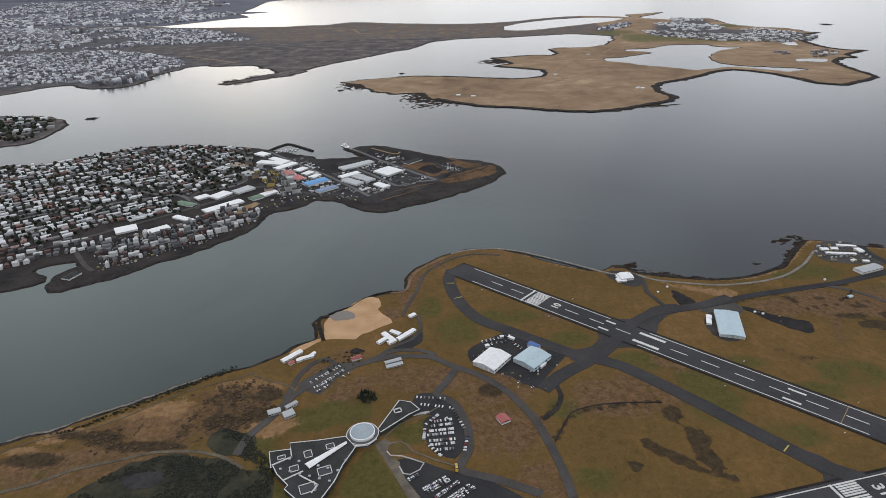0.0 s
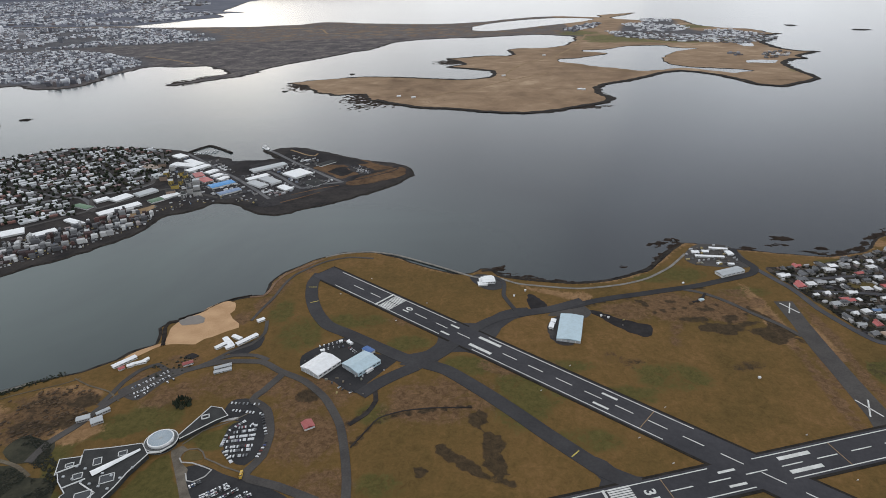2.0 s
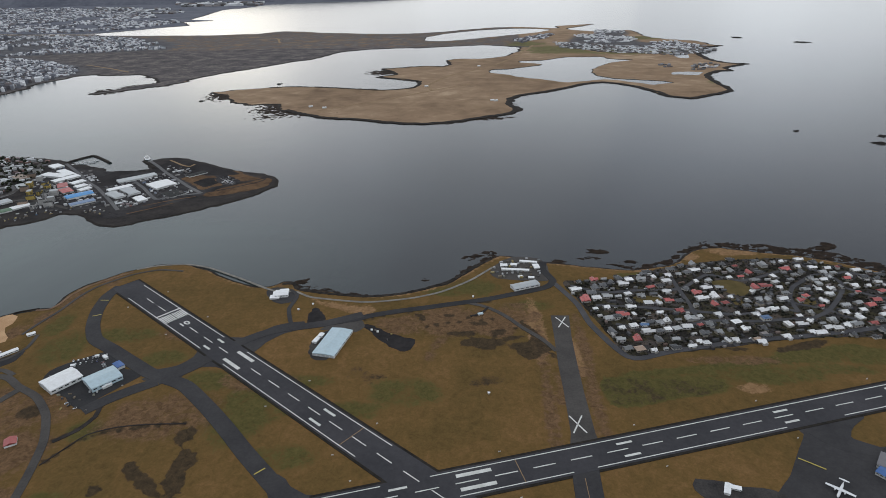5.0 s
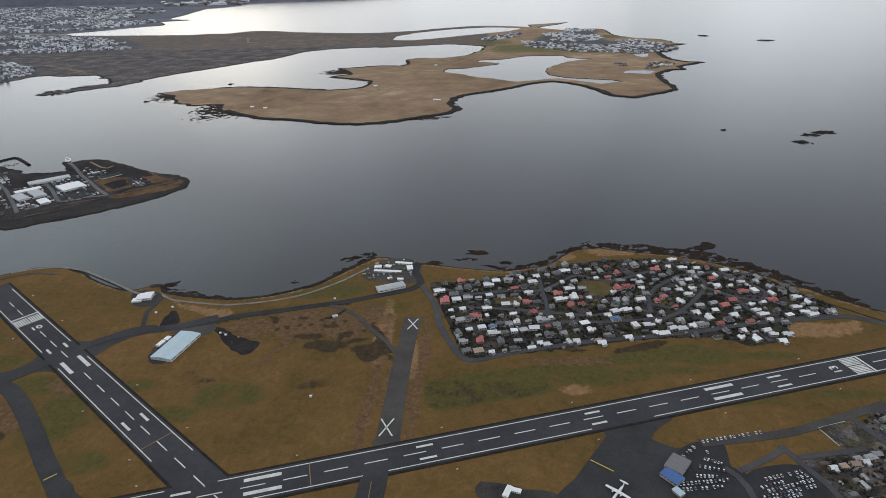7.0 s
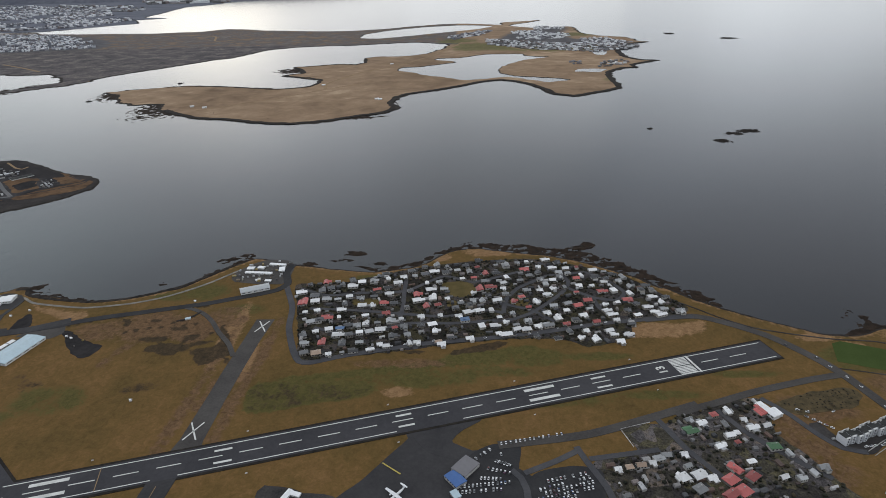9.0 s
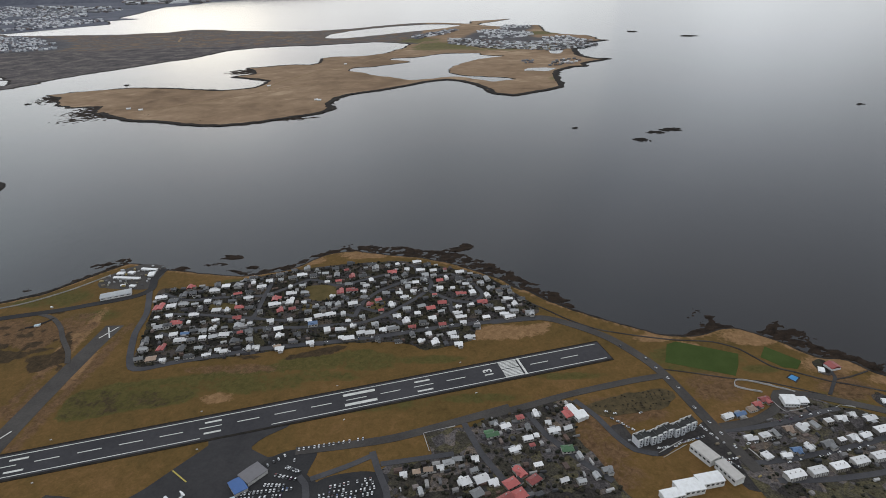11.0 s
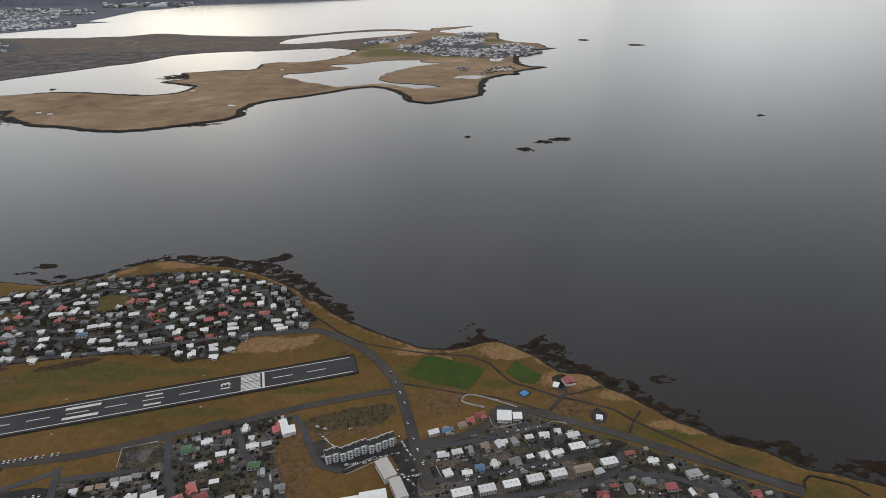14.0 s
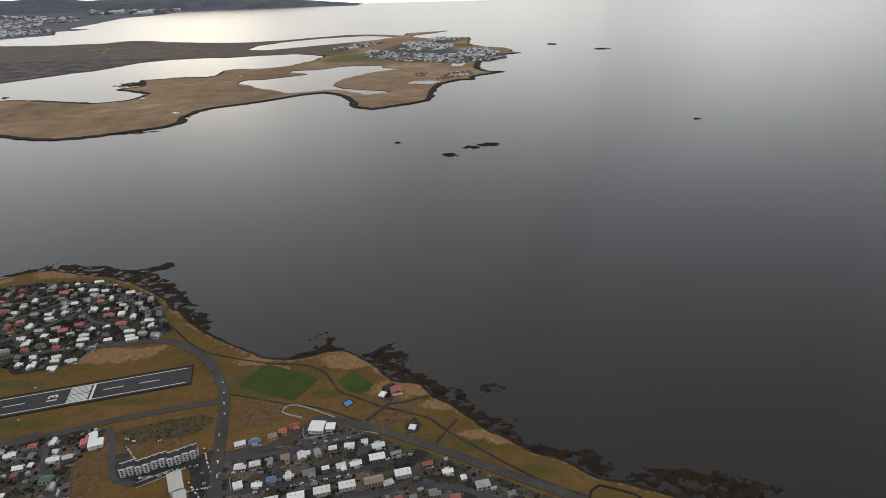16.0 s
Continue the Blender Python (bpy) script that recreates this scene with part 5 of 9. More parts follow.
patch("lot", [
    (111, 243.7), (110.2, 253.4), (113.4, 261.6), (117.2, 264.7), (122.1, 261.6), (122, 240), (116, 237.7),
], FLAT["yard"], "yard", "dark yard round the long hangar", fray=0.8)
for lawn in ([
    (326.4, 318.5), (337.1, 321.1), (344.4, 317.3), (346.1, 306.2), (336.7, 302.1), (331.0, 306.3),
], [
    (278.3, 300.3), (290.7, 301.5), (292.4, 295.0), (280.2, 293.8),
], [
    (330.2, 298), (334.6, 298.6), (335, 293), (330.4, 292.4),
], [
    (364.7, 299.6), (374.1, 300.8), (373.2, 293.3), (364.9, 292.2),
]):
    patch("lawn", lawn, FLAT["yard"] + 0.02, "lawn", "olive winter lawn between houses", fray=0.5)
for plot in ([
    (583, 215.5), (586.8, 216.9), (589.3, 213), (587.2, 208.6), (583.6, 207.9), (582.4, 211.3),
], [
    (571.2, 238.8), (575.7, 241.2), (577.5, 238.7), (575.2, 229.8), (570.8, 229.9),
]):
    patch("house_plot", plot, FLAT["yard"] + 0.02, "garden", "dark hedged plot round a lone house", fray=0.6)
patch("beach_yard", [
    (-42.7, 230.5), (-32.6, 241.4), (-29.2, 243.6), (-28.9, 234.6), (-36.3, 227.3),
], FLAT["yard"], "car_asphalt", "dark paved yard behind the pavilion", fray=0.5)
patch("allotment", [
    (465.6, 211.4), (479.5, 217.5), (500.2, 221.9), (503.5, 216.1), (495.6, 209.2), (472.6, 204.6),
], FLAT["yard"], "allotment", "brown winter allotments", fray=1.2)
ROADS = {}
ROADS["taxiway"] = ([
    (-17.8, 311.7), (-19.2, 299.4), (-15.5, 282.7), (-9.1, 267.5), (-0.2, 254.6), (13.2, 245.8), (28.9, 235.1), (41.2, 226.9),
    (50.9, 222.6), (62.4, 217.2), (78.3, 202.7), (90.6, 190.2), (103.1, 176.7), (113.2, 166.5), (121.3, 158.7), (131.5, 152.8),
], 6.8, "asphalt", "looping taxiway of dark asphalt")
ROADS["taxiway_spur"] = ([
    (48, 220.3), (58.6, 230.4), (65.9, 241.1), (74.5, 252.4), (82.9, 260.1), (92.1, 265.2), (113.9, 271.2), (131.4, 280.3),
], 6.0, "asphalt", "taxiway crossing the runway")
ROADS["taxiway_link"] = ([
    (48, 220.3), (39.5, 213.8), (32.6, 207.5), (25.9, 199.5),
], 6.5, "asphalt", "taxiway leading to the hangars")
ROADS["taxiway_stub"] = ([
    (230.6, 176.0), (230.0, 168.0), (229.6, 160.0), (229.4, 150.0), (229.4, 138.0),
], 9.6, "asphalt", "taxiway leaving the long runway")
ROADS["shore_road"] = ([
    (117.7, 271.8), (128.7, 275.6), (135.7, 279.0), (149.4, 283.8), (163.7, 287.6), (178.0, 291.8), (185.7, 293.8), (198.9, 297.8),
    (210.8, 302.7), (223.0, 307.5), (232.4, 312.4), (236.6, 319.8), (232.2, 334.7), (233.8, 345.7),
], 4.4, "car_asphalt", "dark service road along the shore")
ROADS["heath_spur"] = ([
    (198.2, 288.4), (195.3, 283.7), (191.6, 280.2), (188.5, 278.9),
], 1.3, "cinder", "short black track to a hut on the heath")
ROADS["main_road"] = ([
    (-91.7, 157.8), (-90.6, 168.1), (-85, 178.8), (-79.9, 193.2), (-72.5, 202.7), (-59.6, 213.8), (-42.6, 222.1),
    (-24.1, 222.5), (-13.3, 215.7), (-0.5, 208.8), (11.4, 197.3), (20.9, 181.6), (26.1, 166), (29.6, 152.1), (31.2, 141.6),
], 3.3, "worn_asphalt", "curving grey two-lane road")
ROADS["hut_road"] = ([
    (96.5, 267.5), (92.6, 277.4), (89.9, 286.2), (90.6, 294.2), (90.4, 301.9), (84.8, 307.9),
], 2.2, "asphalt", "short drive to the shore building")
ROADS["coast_track"] = ([
    (-19.5, 333.9), (-8.7, 339.4), (8.2, 341.6), (25.7, 336.6), (52, 321.2), (74.6, 307), (88.5, 305.6), (99.7, 298.9),
    (130.6, 293.7), (154.6, 298), (171.8, 305.8), (188.4, 320.2), (202.4, 338.1),
], 1.5, "shingle", "pale gravel track along the sea wall")
ROADS["moor_road"] = ([
    (185.7, 293.8), (194.2, 290.4), (198.2, 287.9), (202.9, 283.7), (208.5, 277.3), (214.1, 269.0), (219.3, 262.6), (224.2, 256.5), (229.5, 246.8),
], 2.4, "worn_asphalt", "old asphalt lane across the heath")
ROADS["suburb_road"] = ([
    (235.6, 319.8), (246.1, 293.2), (249.7, 272.0), (256.8, 252.0), (262.0, 242.5), (268.0, 241.4), (284.1, 247.3), (321.9, 256.9),
    (349.6, 261.0), (377.8, 266.3), (407.5, 273.8), (436.4, 278.5), (456.2, 280.6),
], 3.2, "street", "road round the edge of the suburb")
ROADS["arterial_road"] = ([
    (430.4, 277.5), (456.2, 280.6), (470.3, 273.9), (486.1, 261.1), (498.4, 242.9),
    (503.7, 230.7), (508.5, 212.6), (513.1, 193.6), (518.6, 174.6),
], 4.6, "worn_asphalt", "wide grey road with traffic")
ROADS["side_road"] = ([
    (502.9, 230.8), (488.3, 227.4), (471.3, 222.4), (459, 218.4), (441.7, 211.7), (423.2, 205),
], 3.6, "worn_asphalt", "grey side road beside the airfield")
ROADS["footpath"] = ([
    (432.3, 313.7), (455.3, 293.4), (469.6, 278.6), (482.3, 269), (499.5, 262.7), (515.9, 258.5), (533.6, 256.3), (543.5, 250.1),
    (552.1, 236.3), (560.2, 231.7), (571.8, 224.9), (577.9, 222.9), (592.2, 216.8), (599.1, 209.4), (612.0, 198.6), (621.9, 190.3),
    (631.3, 183.2), (638.7, 179.0), (647.6, 174.7),
], 0.8, "yard", "thin dark coastal footpath")
ROADS["shore_steps"] = ([
    (648.0, 173.6), (649.4, 177.0), (652.6, 179.4), (655.4, 178.6), (660.7, 176.5), (664.2, 174.9), (668.0, 170.0),
], 0.8, "cinder", "dark trodden path round rocks at the shore")
ROADS["coast_road"] = ([
    (514.6, 197.7), (529.2, 201), (540.8, 208.4), (545.7, 217.7), (557.6, 216.3), (579, 207.3), (596.9, 198.7), (617.5, 187.6),
    (632.8, 179.7), (647, 171.8),
], 3.8, "worn_asphalt", "grey road behind the shore meadow")
ROADS["hill_track"] = ([
    (-169.6, 137.3), (-160.0, 141.5), (-149.6, 148.6), (-137.2, 153.2), (-124.3, 158.0), (-107.1, 159.1), (-94.9, 155.9),
    (-86.7, 151.1),
], 1.5, "worn_gravel", "track over the wooded hillside")
ROADS["shore_path"] = ([
    (-41.2, 258.4), (-39.5, 270.1), (-36.8, 282.5), (-35.2, 299.3), (-31.3, 311.6), (-18.5, 327.1), (-4.6, 333.6), (11.2, 332),
], 1.6, "worn_asphalt", "footpath round the runway's end")
ROADS["ring_road"] = ([
    (-11.2, 214), (-16.3, 201.6), (-19.1, 195.8), (-10.9, 189.4), (-5.5, 176.2), (-4.5, 163.3), (-7.6, 153.3), (5.7, 149),
    (20.9, 142.9),
], 3.4, "worn_asphalt", "road round the oval car park")
ROADS["house_lane"] = ([
    (575.9, 233.2), (575.1, 227.8), (570.9, 222.0), (566.4, 216.1),
], 1.4, "asphalt", "lane to the house by the shore")
ROADS["bay_main_road"] = ([
    (-310.1, 323.4), (-287.6, 346.9), (-262.8, 373), (-226.7, 412.4), (-199.3, 446.2), (-182.6, 466.9), (-133.4, 445),
], 3.4, "worn_asphalt", "main road along the peninsula")
ROADS["bay_ring_road"] = ([
    (-242.1, 576.2), (-214.4, 515), (-206.7, 479.3), (-227.1, 467.9), (-235.8, 442.9), (-218.7, 414.7),
], 3.4, "worn_asphalt", "ring road between homes and works")
ROADS["bay_crescent"] = ([
    (-300.0, 582.0), (-277.6, 560.4), (-249.4, 532.1), (-224.2, 506.2), (-210.7, 493.3), (-205.7, 482.5), (-208.3, 472.2),
    (-213.6, 465.0), (-232.0, 455.0),
], 3.4, "bay_paving", "pale crescent between rows of homes")
ROADS["bay_upper_lane"] = ([
    (-369.8, 471.0), (-343.3, 477.9), (-318.1, 469.8), (-266.5, 447.4),
], 3.0, "bay_paving", "lane between rows of homes")
ROADS["bay_street"] = ([
    (-358.6, 387.5), (-322.7, 413.6), (-271.4, 438.2), (-252.0, 447.1), (-240.1, 440.5), (-221.5, 421.7),
], 3.6, "bay_paving", "street between rows of homes")
ROADS["bay_upper_street"] = ([
    (-302.0, 556.0), (-282.9, 536.0), (-261.9, 511.5), (-245.8, 493.5), (-235.5, 484.2),
], 3.2, "bay_paving", "upper street between rows of homes")
ROADS["bay_works_road"] = ([
    (-214.0, 573.0), (-181.7, 540.5), (-157.7, 514.1), (-139.4, 497.7), (-118.8, 474.8), (-103.9, 457.8), (-89.4, 440.5),
], 3.0, "bay_paving", "grey road through the works yards")
ROADS["bay_quay_road"] = ([
    (-131.0, 579.5), (-116.1, 563.3), (-94.0, 537.2), (-74.0, 516.4), (-57.7, 498.6), (-38.6, 480.3),
], 3.2, "bay_paving", "grey road from the quay across the works")
ROADS["bay_yard_road"] = ([
    (-38.6, 480.3), (-46.9, 477.7), (-55.1, 475.1), (-63.4, 471.1), (-71.1, 465.8), (-96.0, 495.2), (-114.5, 514.4),
], 3.0, "bay_paving", "yard road between sheds")
ROADS["bay_back_track"] = ([
    (-112.0, 582.5), (-102.7, 574.3), (-91.4, 564.2), (-82.4, 560.1), (-80.9, 567.6),
], 2.0, "heath_track", "pale track over black cinder ground")
ROADS["bay_loop"] = ([
    (-118.4, 461.6), (-111.1, 461.4), (-101.1, 455.9), (-90.6, 444.1), (-87.4, 434.2), (-92.8, 429.5),
], 2.0, "works_ground", "worn loop of track on the black bank")
ROADS["tip_track"] = ([
    (-38.6, 480.3), (-24.0, 489.0), (-8.0, 502.0), (2.0, 512.0), (4.0, 520.0), (-8.0, 526.0), (-22.0, 536.0),
], 1.3, "works_ground", "dark track round the heath on the tip")
ROADS["bay_shore_road"] = ([
    (-272.8, 342.4), (-249.2, 317), (-239, 309.2),
], 3.0, "worn_asphalt", "short road to the small harbour")
ROADS["earth_bank"] = ([
    (-50.4, 283.2), (-43.4, 284.4), (-41.6, 291.0), (-41.4, 299.0), (-38.6, 309.4), (-31.4, 319.0), (-20.0, 331.0),
], 1.5, "earth", "bare reddish earth bank above the sea wall")
ROADS["forecourt_kerb"] = ([
    (-35.3, 161.6), (-35.4, 164.3), (-33.6, 166.1), (-30.2, 166.5), (-27.7, 164.8), (-25.5, 161.6), (-21.0, 159.7),
    (-16.5, 157.5), (-9.3, 155.0),
], 0.6, "forecourt_paving", "pale kerb curving round the forecourt")
ROADS["forecourt_edge"] = ([
    (-35.3, 161.6), (-33.6, 159.4), (-29.3, 159.2), (-24.8, 157.6), (-20.8, 156.0), (-22.0, 152.7), (-25.3, 150.2),
    (-27.8, 150.7), (-29.7, 154.1),
], 0.5, "concrete", "pale kerb round a planted island")
ROADS["terrace_path"] = ([
    (-37.4, 168.5), (-35.0, 172.3), (-32.4, 176.2), (-27.3, 179.6), (-22.1, 182.8), (-16.9, 188.1),
], 0.5, "forecourt_paving", "thin pale path from the round building")
ROADS["campus_path"] = ([
    (-41.5, 167.6), (-36.3, 177.4), (-27.8, 182), (-21, 183.9),
], 1.3, "concrete", "pale path along the campus lawn")
ROADS["meadow_path"] = ([
    (503.1, 235.6), (516.0, 232.3), (529.3, 228.4), (544.3, 225.2), (554.6, 220.9), (565.0, 215.6),
], 0.6, "yard", "thin trodden path over the meadow")
ROADS["shore_spur"] = ([
    (573.3, 226), (582.1, 228.1), (591.4, 231.9),
], 0.7, "yard", "thin path to the rocks")
ROADS["cross_path"] = ([
    (594.0, 200.2), (599.1, 209.4), (603.4, 215.6),
], 0.7, "yard", "short path over the shore meadow")
ROADS["beach_path"] = ([
    (-105.1, 208.6), (-95.7, 203.8), (-84.2, 199.7), (-76.2, 193.3),
], 0.7, "worn_gravel", "pale path down to the beach")
ROADS["ditch"] = ([
    (32, 202), (33.3, 196), (30.8, 188), (24.7, 181),
], 2.0, "peat", "dark water-filled ditch bend in grass")
ROADS["drain"] = ([
    (73.4, 192.6), (57.3, 191.8), (45.6, 189.8), (36.3, 185.4), (32.9, 179.2), (27.8, 168.4),
], 0.55, "peat", "thin dark drain across the heath")
ROADS["beach_access"] = ([
    (-83.3, 190.4), (-82.0, 198.7), (-81.3, 206.7), (-78.0, 215.5), (-72.2, 219.8), (-65.7, 215.4), (-60.5, 215.5), (-53.1, 217.8),
    (-46.6, 223.6), (-39.2, 227.5), (-28.4, 227.6), (-21.3, 224.0),
], 2.4, "worn_asphalt", "grey access road past the beach car park")
ROADS["beach_lane"] = ([
    (-49.6, 220.1), (-42.2, 230.3), (-33.7, 237.2), (-30.4, 246.8), (-32.8, 258.4),
], 1.8, "worn_asphalt", "grey lane behind the beach pavilions")
ROADS["shore_trail"] = ([
    (-183.8, 156.2), (-176.3, 161.6), (-166.9, 166.6), (-156.2, 170.1), (-144.6, 178.9), (-133.1, 190.0), (-125.8, 196.0),
    (-108.7, 204.4), (-102.5, 208.7),
], 0.5, "worn_gravel", "pale trail along the top of the shore")
ROADS["terminal_road"] = ([
    (351.5, 187.3), (388.1, 193.8), (434.2, 211.1),
], 4.0, "worn_asphalt", "road to the terminal lined with cars")
LANES = [[
    (514.8, 195.6), (527.6, 197.2), (542.8, 200.8), (556.2, 205.4), (565.3, 207.6),
], [
    (519.1, 178.5), (532.7, 180.5), (549, 184.1), (565.8, 188.4), (578.9, 193.2),
], [
    (523.4, 170.3), (540.9, 170.6), (560.5, 173.4), (576.7, 177.8), (585.6, 183.1), (589.2, 191.6),
], [
    (587.4, 181.4), (604.8, 178.8), (618.6, 172.2), (626.4, 167.2),
], [
    (429.2, 171.3), (421.4, 185.1), (415.4, 201.6),
], [
    (441, 207.4), (447.4, 193.5), (458.9, 179.2), (466.8, 170.9),
], [
    (461.3, 214.9), (468.1, 204.7), (473.1, 193.6), (478.4, 186), (486.2, 183.7),
], [
    (380.7, 186.6), (383.6, 177.9), (387.9, 166.8), (389.5, 156.4),
], [
    (384.4, 180.2), (397.9, 182.6), (411.2, 185),
], [
    (355.5, 174.8), (358.6, 171.1), (360.1, 165.9), (360.2, 160),
], [
    (360, 173.2), (372.3, 179.3), (380.8, 184.5),
]]
BLOCKS = [[
    (305.3, 329.3), (305.6, 319.2), (305.8, 305.5), (306.3, 290.9), (305.9, 279.1), (312.0, 262.0), (316.0, 252.0),
], [
    (384.9, 345.6), (396.6, 327.3), (398.8, 318.0), (393.3, 306.5), (382.9, 293.9), (374.2, 284.9), (364.1, 278.6),
], [
    (359.7, 284.9), (361.9, 298.9), (369.3, 312.0), (378.8, 320.2), (387.8, 327.4), (396.0, 329.0),
], [
    (245.9, 313.8), (263.2, 305.6), (282.3, 308.2), (306.6, 310.2), (327.5, 327.7), (345.2, 320.4), (372.0, 333.0),
], [
    (256.2, 291.0), (280.2, 289.1), (306.4, 284.9), (329.2, 282.0), (351.3, 287.9), (359.7, 284.9),
], [
    (262.6, 271.8), (283.3, 265.4), (310.4, 275.2), (333.2, 275.2), (364.1, 278.6),
], [
    (396.6, 327.3), (410.4, 331.5), (421.8, 319.5), (427.6, 306.6), (421.5, 297.9), (409.2, 301.3), (397.4, 312.1),
], [
    (416.8, 275.1), (410.6, 289.7), (409.2, 301.3),
], [
    (361.6, 294.3), (375.1, 287.1), (385.4, 276.2),
]]
for k, (name, (line, width, material, label)) in enumerate(ROADS.items()):
    ribbon(name, line, width, FLAT["road"] - 0.0006 * k, material, label)
for k, line in enumerate(LANES + BLOCKS):
    ribbon("street", line, 2.4, FLAT["road"] - 0.042 - 0.0006 * k, "street", "narrow residential street")


# ---- runways ----
class Strip:
    """A runway: a centre line with places along (s) and across (o) it."""

    def __init__(self, name, way, across, centre, start, end, width, label, lift=0.0):
        self.lift = lift
        self.way, self.across, self.centre = Vector(way).normalized(), Vector(across).normalized(), centre
        self.ob = tagged(new(name), label, "runway", kind="structure")
        bm = faces_mesh([(*self.at(s, o), z) for z in (FLAT["runway"] + lift, GROUND - 0.1) for s, o in ((start, -width / 2), (end, -width / 2), (end, width / 2), (start, width / 2))],
                        [(0, 1, 2, 3), (0, 4, 5, 1), (1, 5, 6, 2), (2, 6, 7, 3), (3, 7, 4, 0)])
        bmesh.ops.recalc_face_normals(bm, faces=bm.faces)
        part("pavement", bm, "runway_asphalt", self.ob)
        bm = faces_mesh([(*self.at(s, o), z) for z in (FLAT["runway"] - 0.03 + lift, GROUND - 0.1) for s, o in ((start - 0.4, -width / 2 - 1.1), (end + 0.4, -width / 2 - 1.1), (end + 0.4, width / 2 + 1.1), (start - 0.4, width / 2 + 1.1))],
                        [(0, 1, 2, 3), (0, 4, 5, 1), (1, 5, 6, 2), (2, 6, 7, 3), (3, 7, 4, 0)])
        bmesh.ops.recalc_face_normals(bm, faces=bm.faces)
        part("shoulder", bm, "runway_edge", self.ob, "dark worn edge of the runway")

    def at(self, s, o):
        return self.way * s + self.across * (o + self.centre)

    def mark(self, s0, s1, o0, o1, material="road_paint", name="marking"):
        z = FLAT["paint"] + self.lift * 0.2 + (0.004 if s1 - s0 < 9 else 0.0)
        bm = faces_mesh([(*self.at(s, o), h) for h in (z, z - 0.05) for s, o in ((s0, o0), (s1, o0), (s1, o1), (s0, o1))], [(0, 1, 2, 3), (0, 4, 5, 1), (1, 5, 6, 2), (2, 6, 7, 3), (3, 7, 4, 0)])
        bmesh.ops.recalc_face_normals(bm, faces=bm.faces)
        part(name, bm, material, self.ob)

    def number(self, text, s, size, forward):
        curve = bpy.data.curves.new("number", "FONT")
        curve.body, curve.size, curve.align_x, curve.align_y, curve.extrude = text, size, "CENTER", "CENTER", 0.01
        curve.offset = 0.14
        tmp = bpy.data.objects.new("number", curve)
        mesh = bpy.data.meshes.new_from_object(tmp)
        bpy.data.objects.remove(tmp)
        p, up = self.at(s, 0), self.way * forward
        mesh.transform(Matrix(((up.y, up.x, 0, p.x), (-up.x, up.y, 0, p.y), (0, 0, 1, FLAT["paint"]), (0, 0, 0, 1))))
        mesh.materials.clear()
        part("number", mesh, "road_paint", self.ob, "white painted runway number " + text)


north = Strip("runway_1", (0.778, -0.628), (0.628, 0.778), 234.3, -210, 75, 15.0, "dark asphalt runway with white markings ending at the shore")
for s in (-182, -168, -133.4, -119, -104.5, -76.8, -62.6, -48, -34, -20, -6, 8, 22, 36, 50):
    north.mark(s, s + 8, -0.22, 0.22)
for o in (-6.7, 6.3):
    north.mark(-200 if o > 0 else -191, -111, o, o + 0.4)
    north.mark(-90, 9.5 if o > 0 else 3, o, o + 0.4)
north.mark(-157.3, -156.2, -7.0, 7.0)
for k in range(12):
    o = (-6.1 + 1.06 * k) if k < 6 else (-6.1 + 1.06 * k + 0.3)
    north.mark(-154.6, -146.6, o, o + 0.72)
north.number("01", -139.3, 5.6, 1)
for s, w in ((-93.8, 13.0), (-111.8, 5.4), (-27.8, 7.0)):
    for o in (3.0, -4.6):
        north.mark(s, s + w, o, o + (1.7 if w > 9 else 1.1))
north.mark(-6.5, -6.2, -6.4, 6.4, "heath_track")

cross = Strip("runway_2", (0.959, 0.2828), (-0.2828, 0.959), 104.2, 20, 533, 14.0, "long dark asphalt runway with white threshold markings", 0.012)
for s in [178 + 14.65 * k for k in range(20)] + [495.8, 510.8]:
    cross.mark(s, s + 8.6, -0.22, 0.22)
cross.mark(20, 196, 5.6, 6.0), cross.mark(214, 531, 5.6, 6.0)
cross.mark(20, 207, -6.0, -5.6), cross.mark(222, 264.5, -6.0, -5.6), cross.mark(273.8, 354.5, -6.0, -5.6), cross.mark(381.7, 531, -6.0, -5.6)
for s, w in ((223, 13.2), (411.5, 13.6), (198.4, 6.7), (286, 6.5), (355.8, 6.5), (442.5, 6.9)):
    for o in (2.6, -3.9):
        cross.mark(s, s + w, o, o + (1.6 if w > 9 else 1.0))
for s in (482.0, 157.2):
    for k in range(12):
        o = (-5.7 + 0.98 * k) if k < 6 else (-5.7 + 0.98 * k + 0.3)
        cross.mark(s, s + 8.4, o, o + 0.68)
cross.mark(491.2, 492.2, -6.2, 6.2), cross.mark(155.4, 156.4, -6.2, 6.2)
cross.number("13", 475.8, 5.6, -1)
cross.number("31", 171.0, 5.6, 1)
for line_x, line_y, to_x, to_y, label in ((308.5, 178.0, 315.7, 172.5, "faded yellow hold line on the apron"), (110.2, 165.6, 113.3, 168.8, "faded yellow hold line across the taxiway"), (-14.9, 277.0, -10.8, 278.9, "faded yellow hold line across the taxiway"), (-20.2, 294.6, -15.6, 294.6, "faded yellow hold line across the taxiway")):
    bm = boxes((0.0, -0.25, FLAT["road"], math.dist((line_x, line_y), (to_x, to_y)), 0.25, FLAT["road"] + 0.04))
    bmesh.ops.transform(bm, matrix=pose(line_x, line_y, 0.02, 0, 0, math.degrees(math.atan2(to_y - line_y, to_x - line_x))), verts=bm.verts)
    tagged(part("hold_line", bm, "yellow_paint", None, label), "", "marking", kind="structure")
bm = boxes((229.2, 140.0, FLAT["road"], 229.45, 166.5, FLAT["road"] + 0.03))
tagged(part("centre_line", bm, "heath_track", None, "thin worn yellow line along the taxiway"), "", "marking", kind="structure")
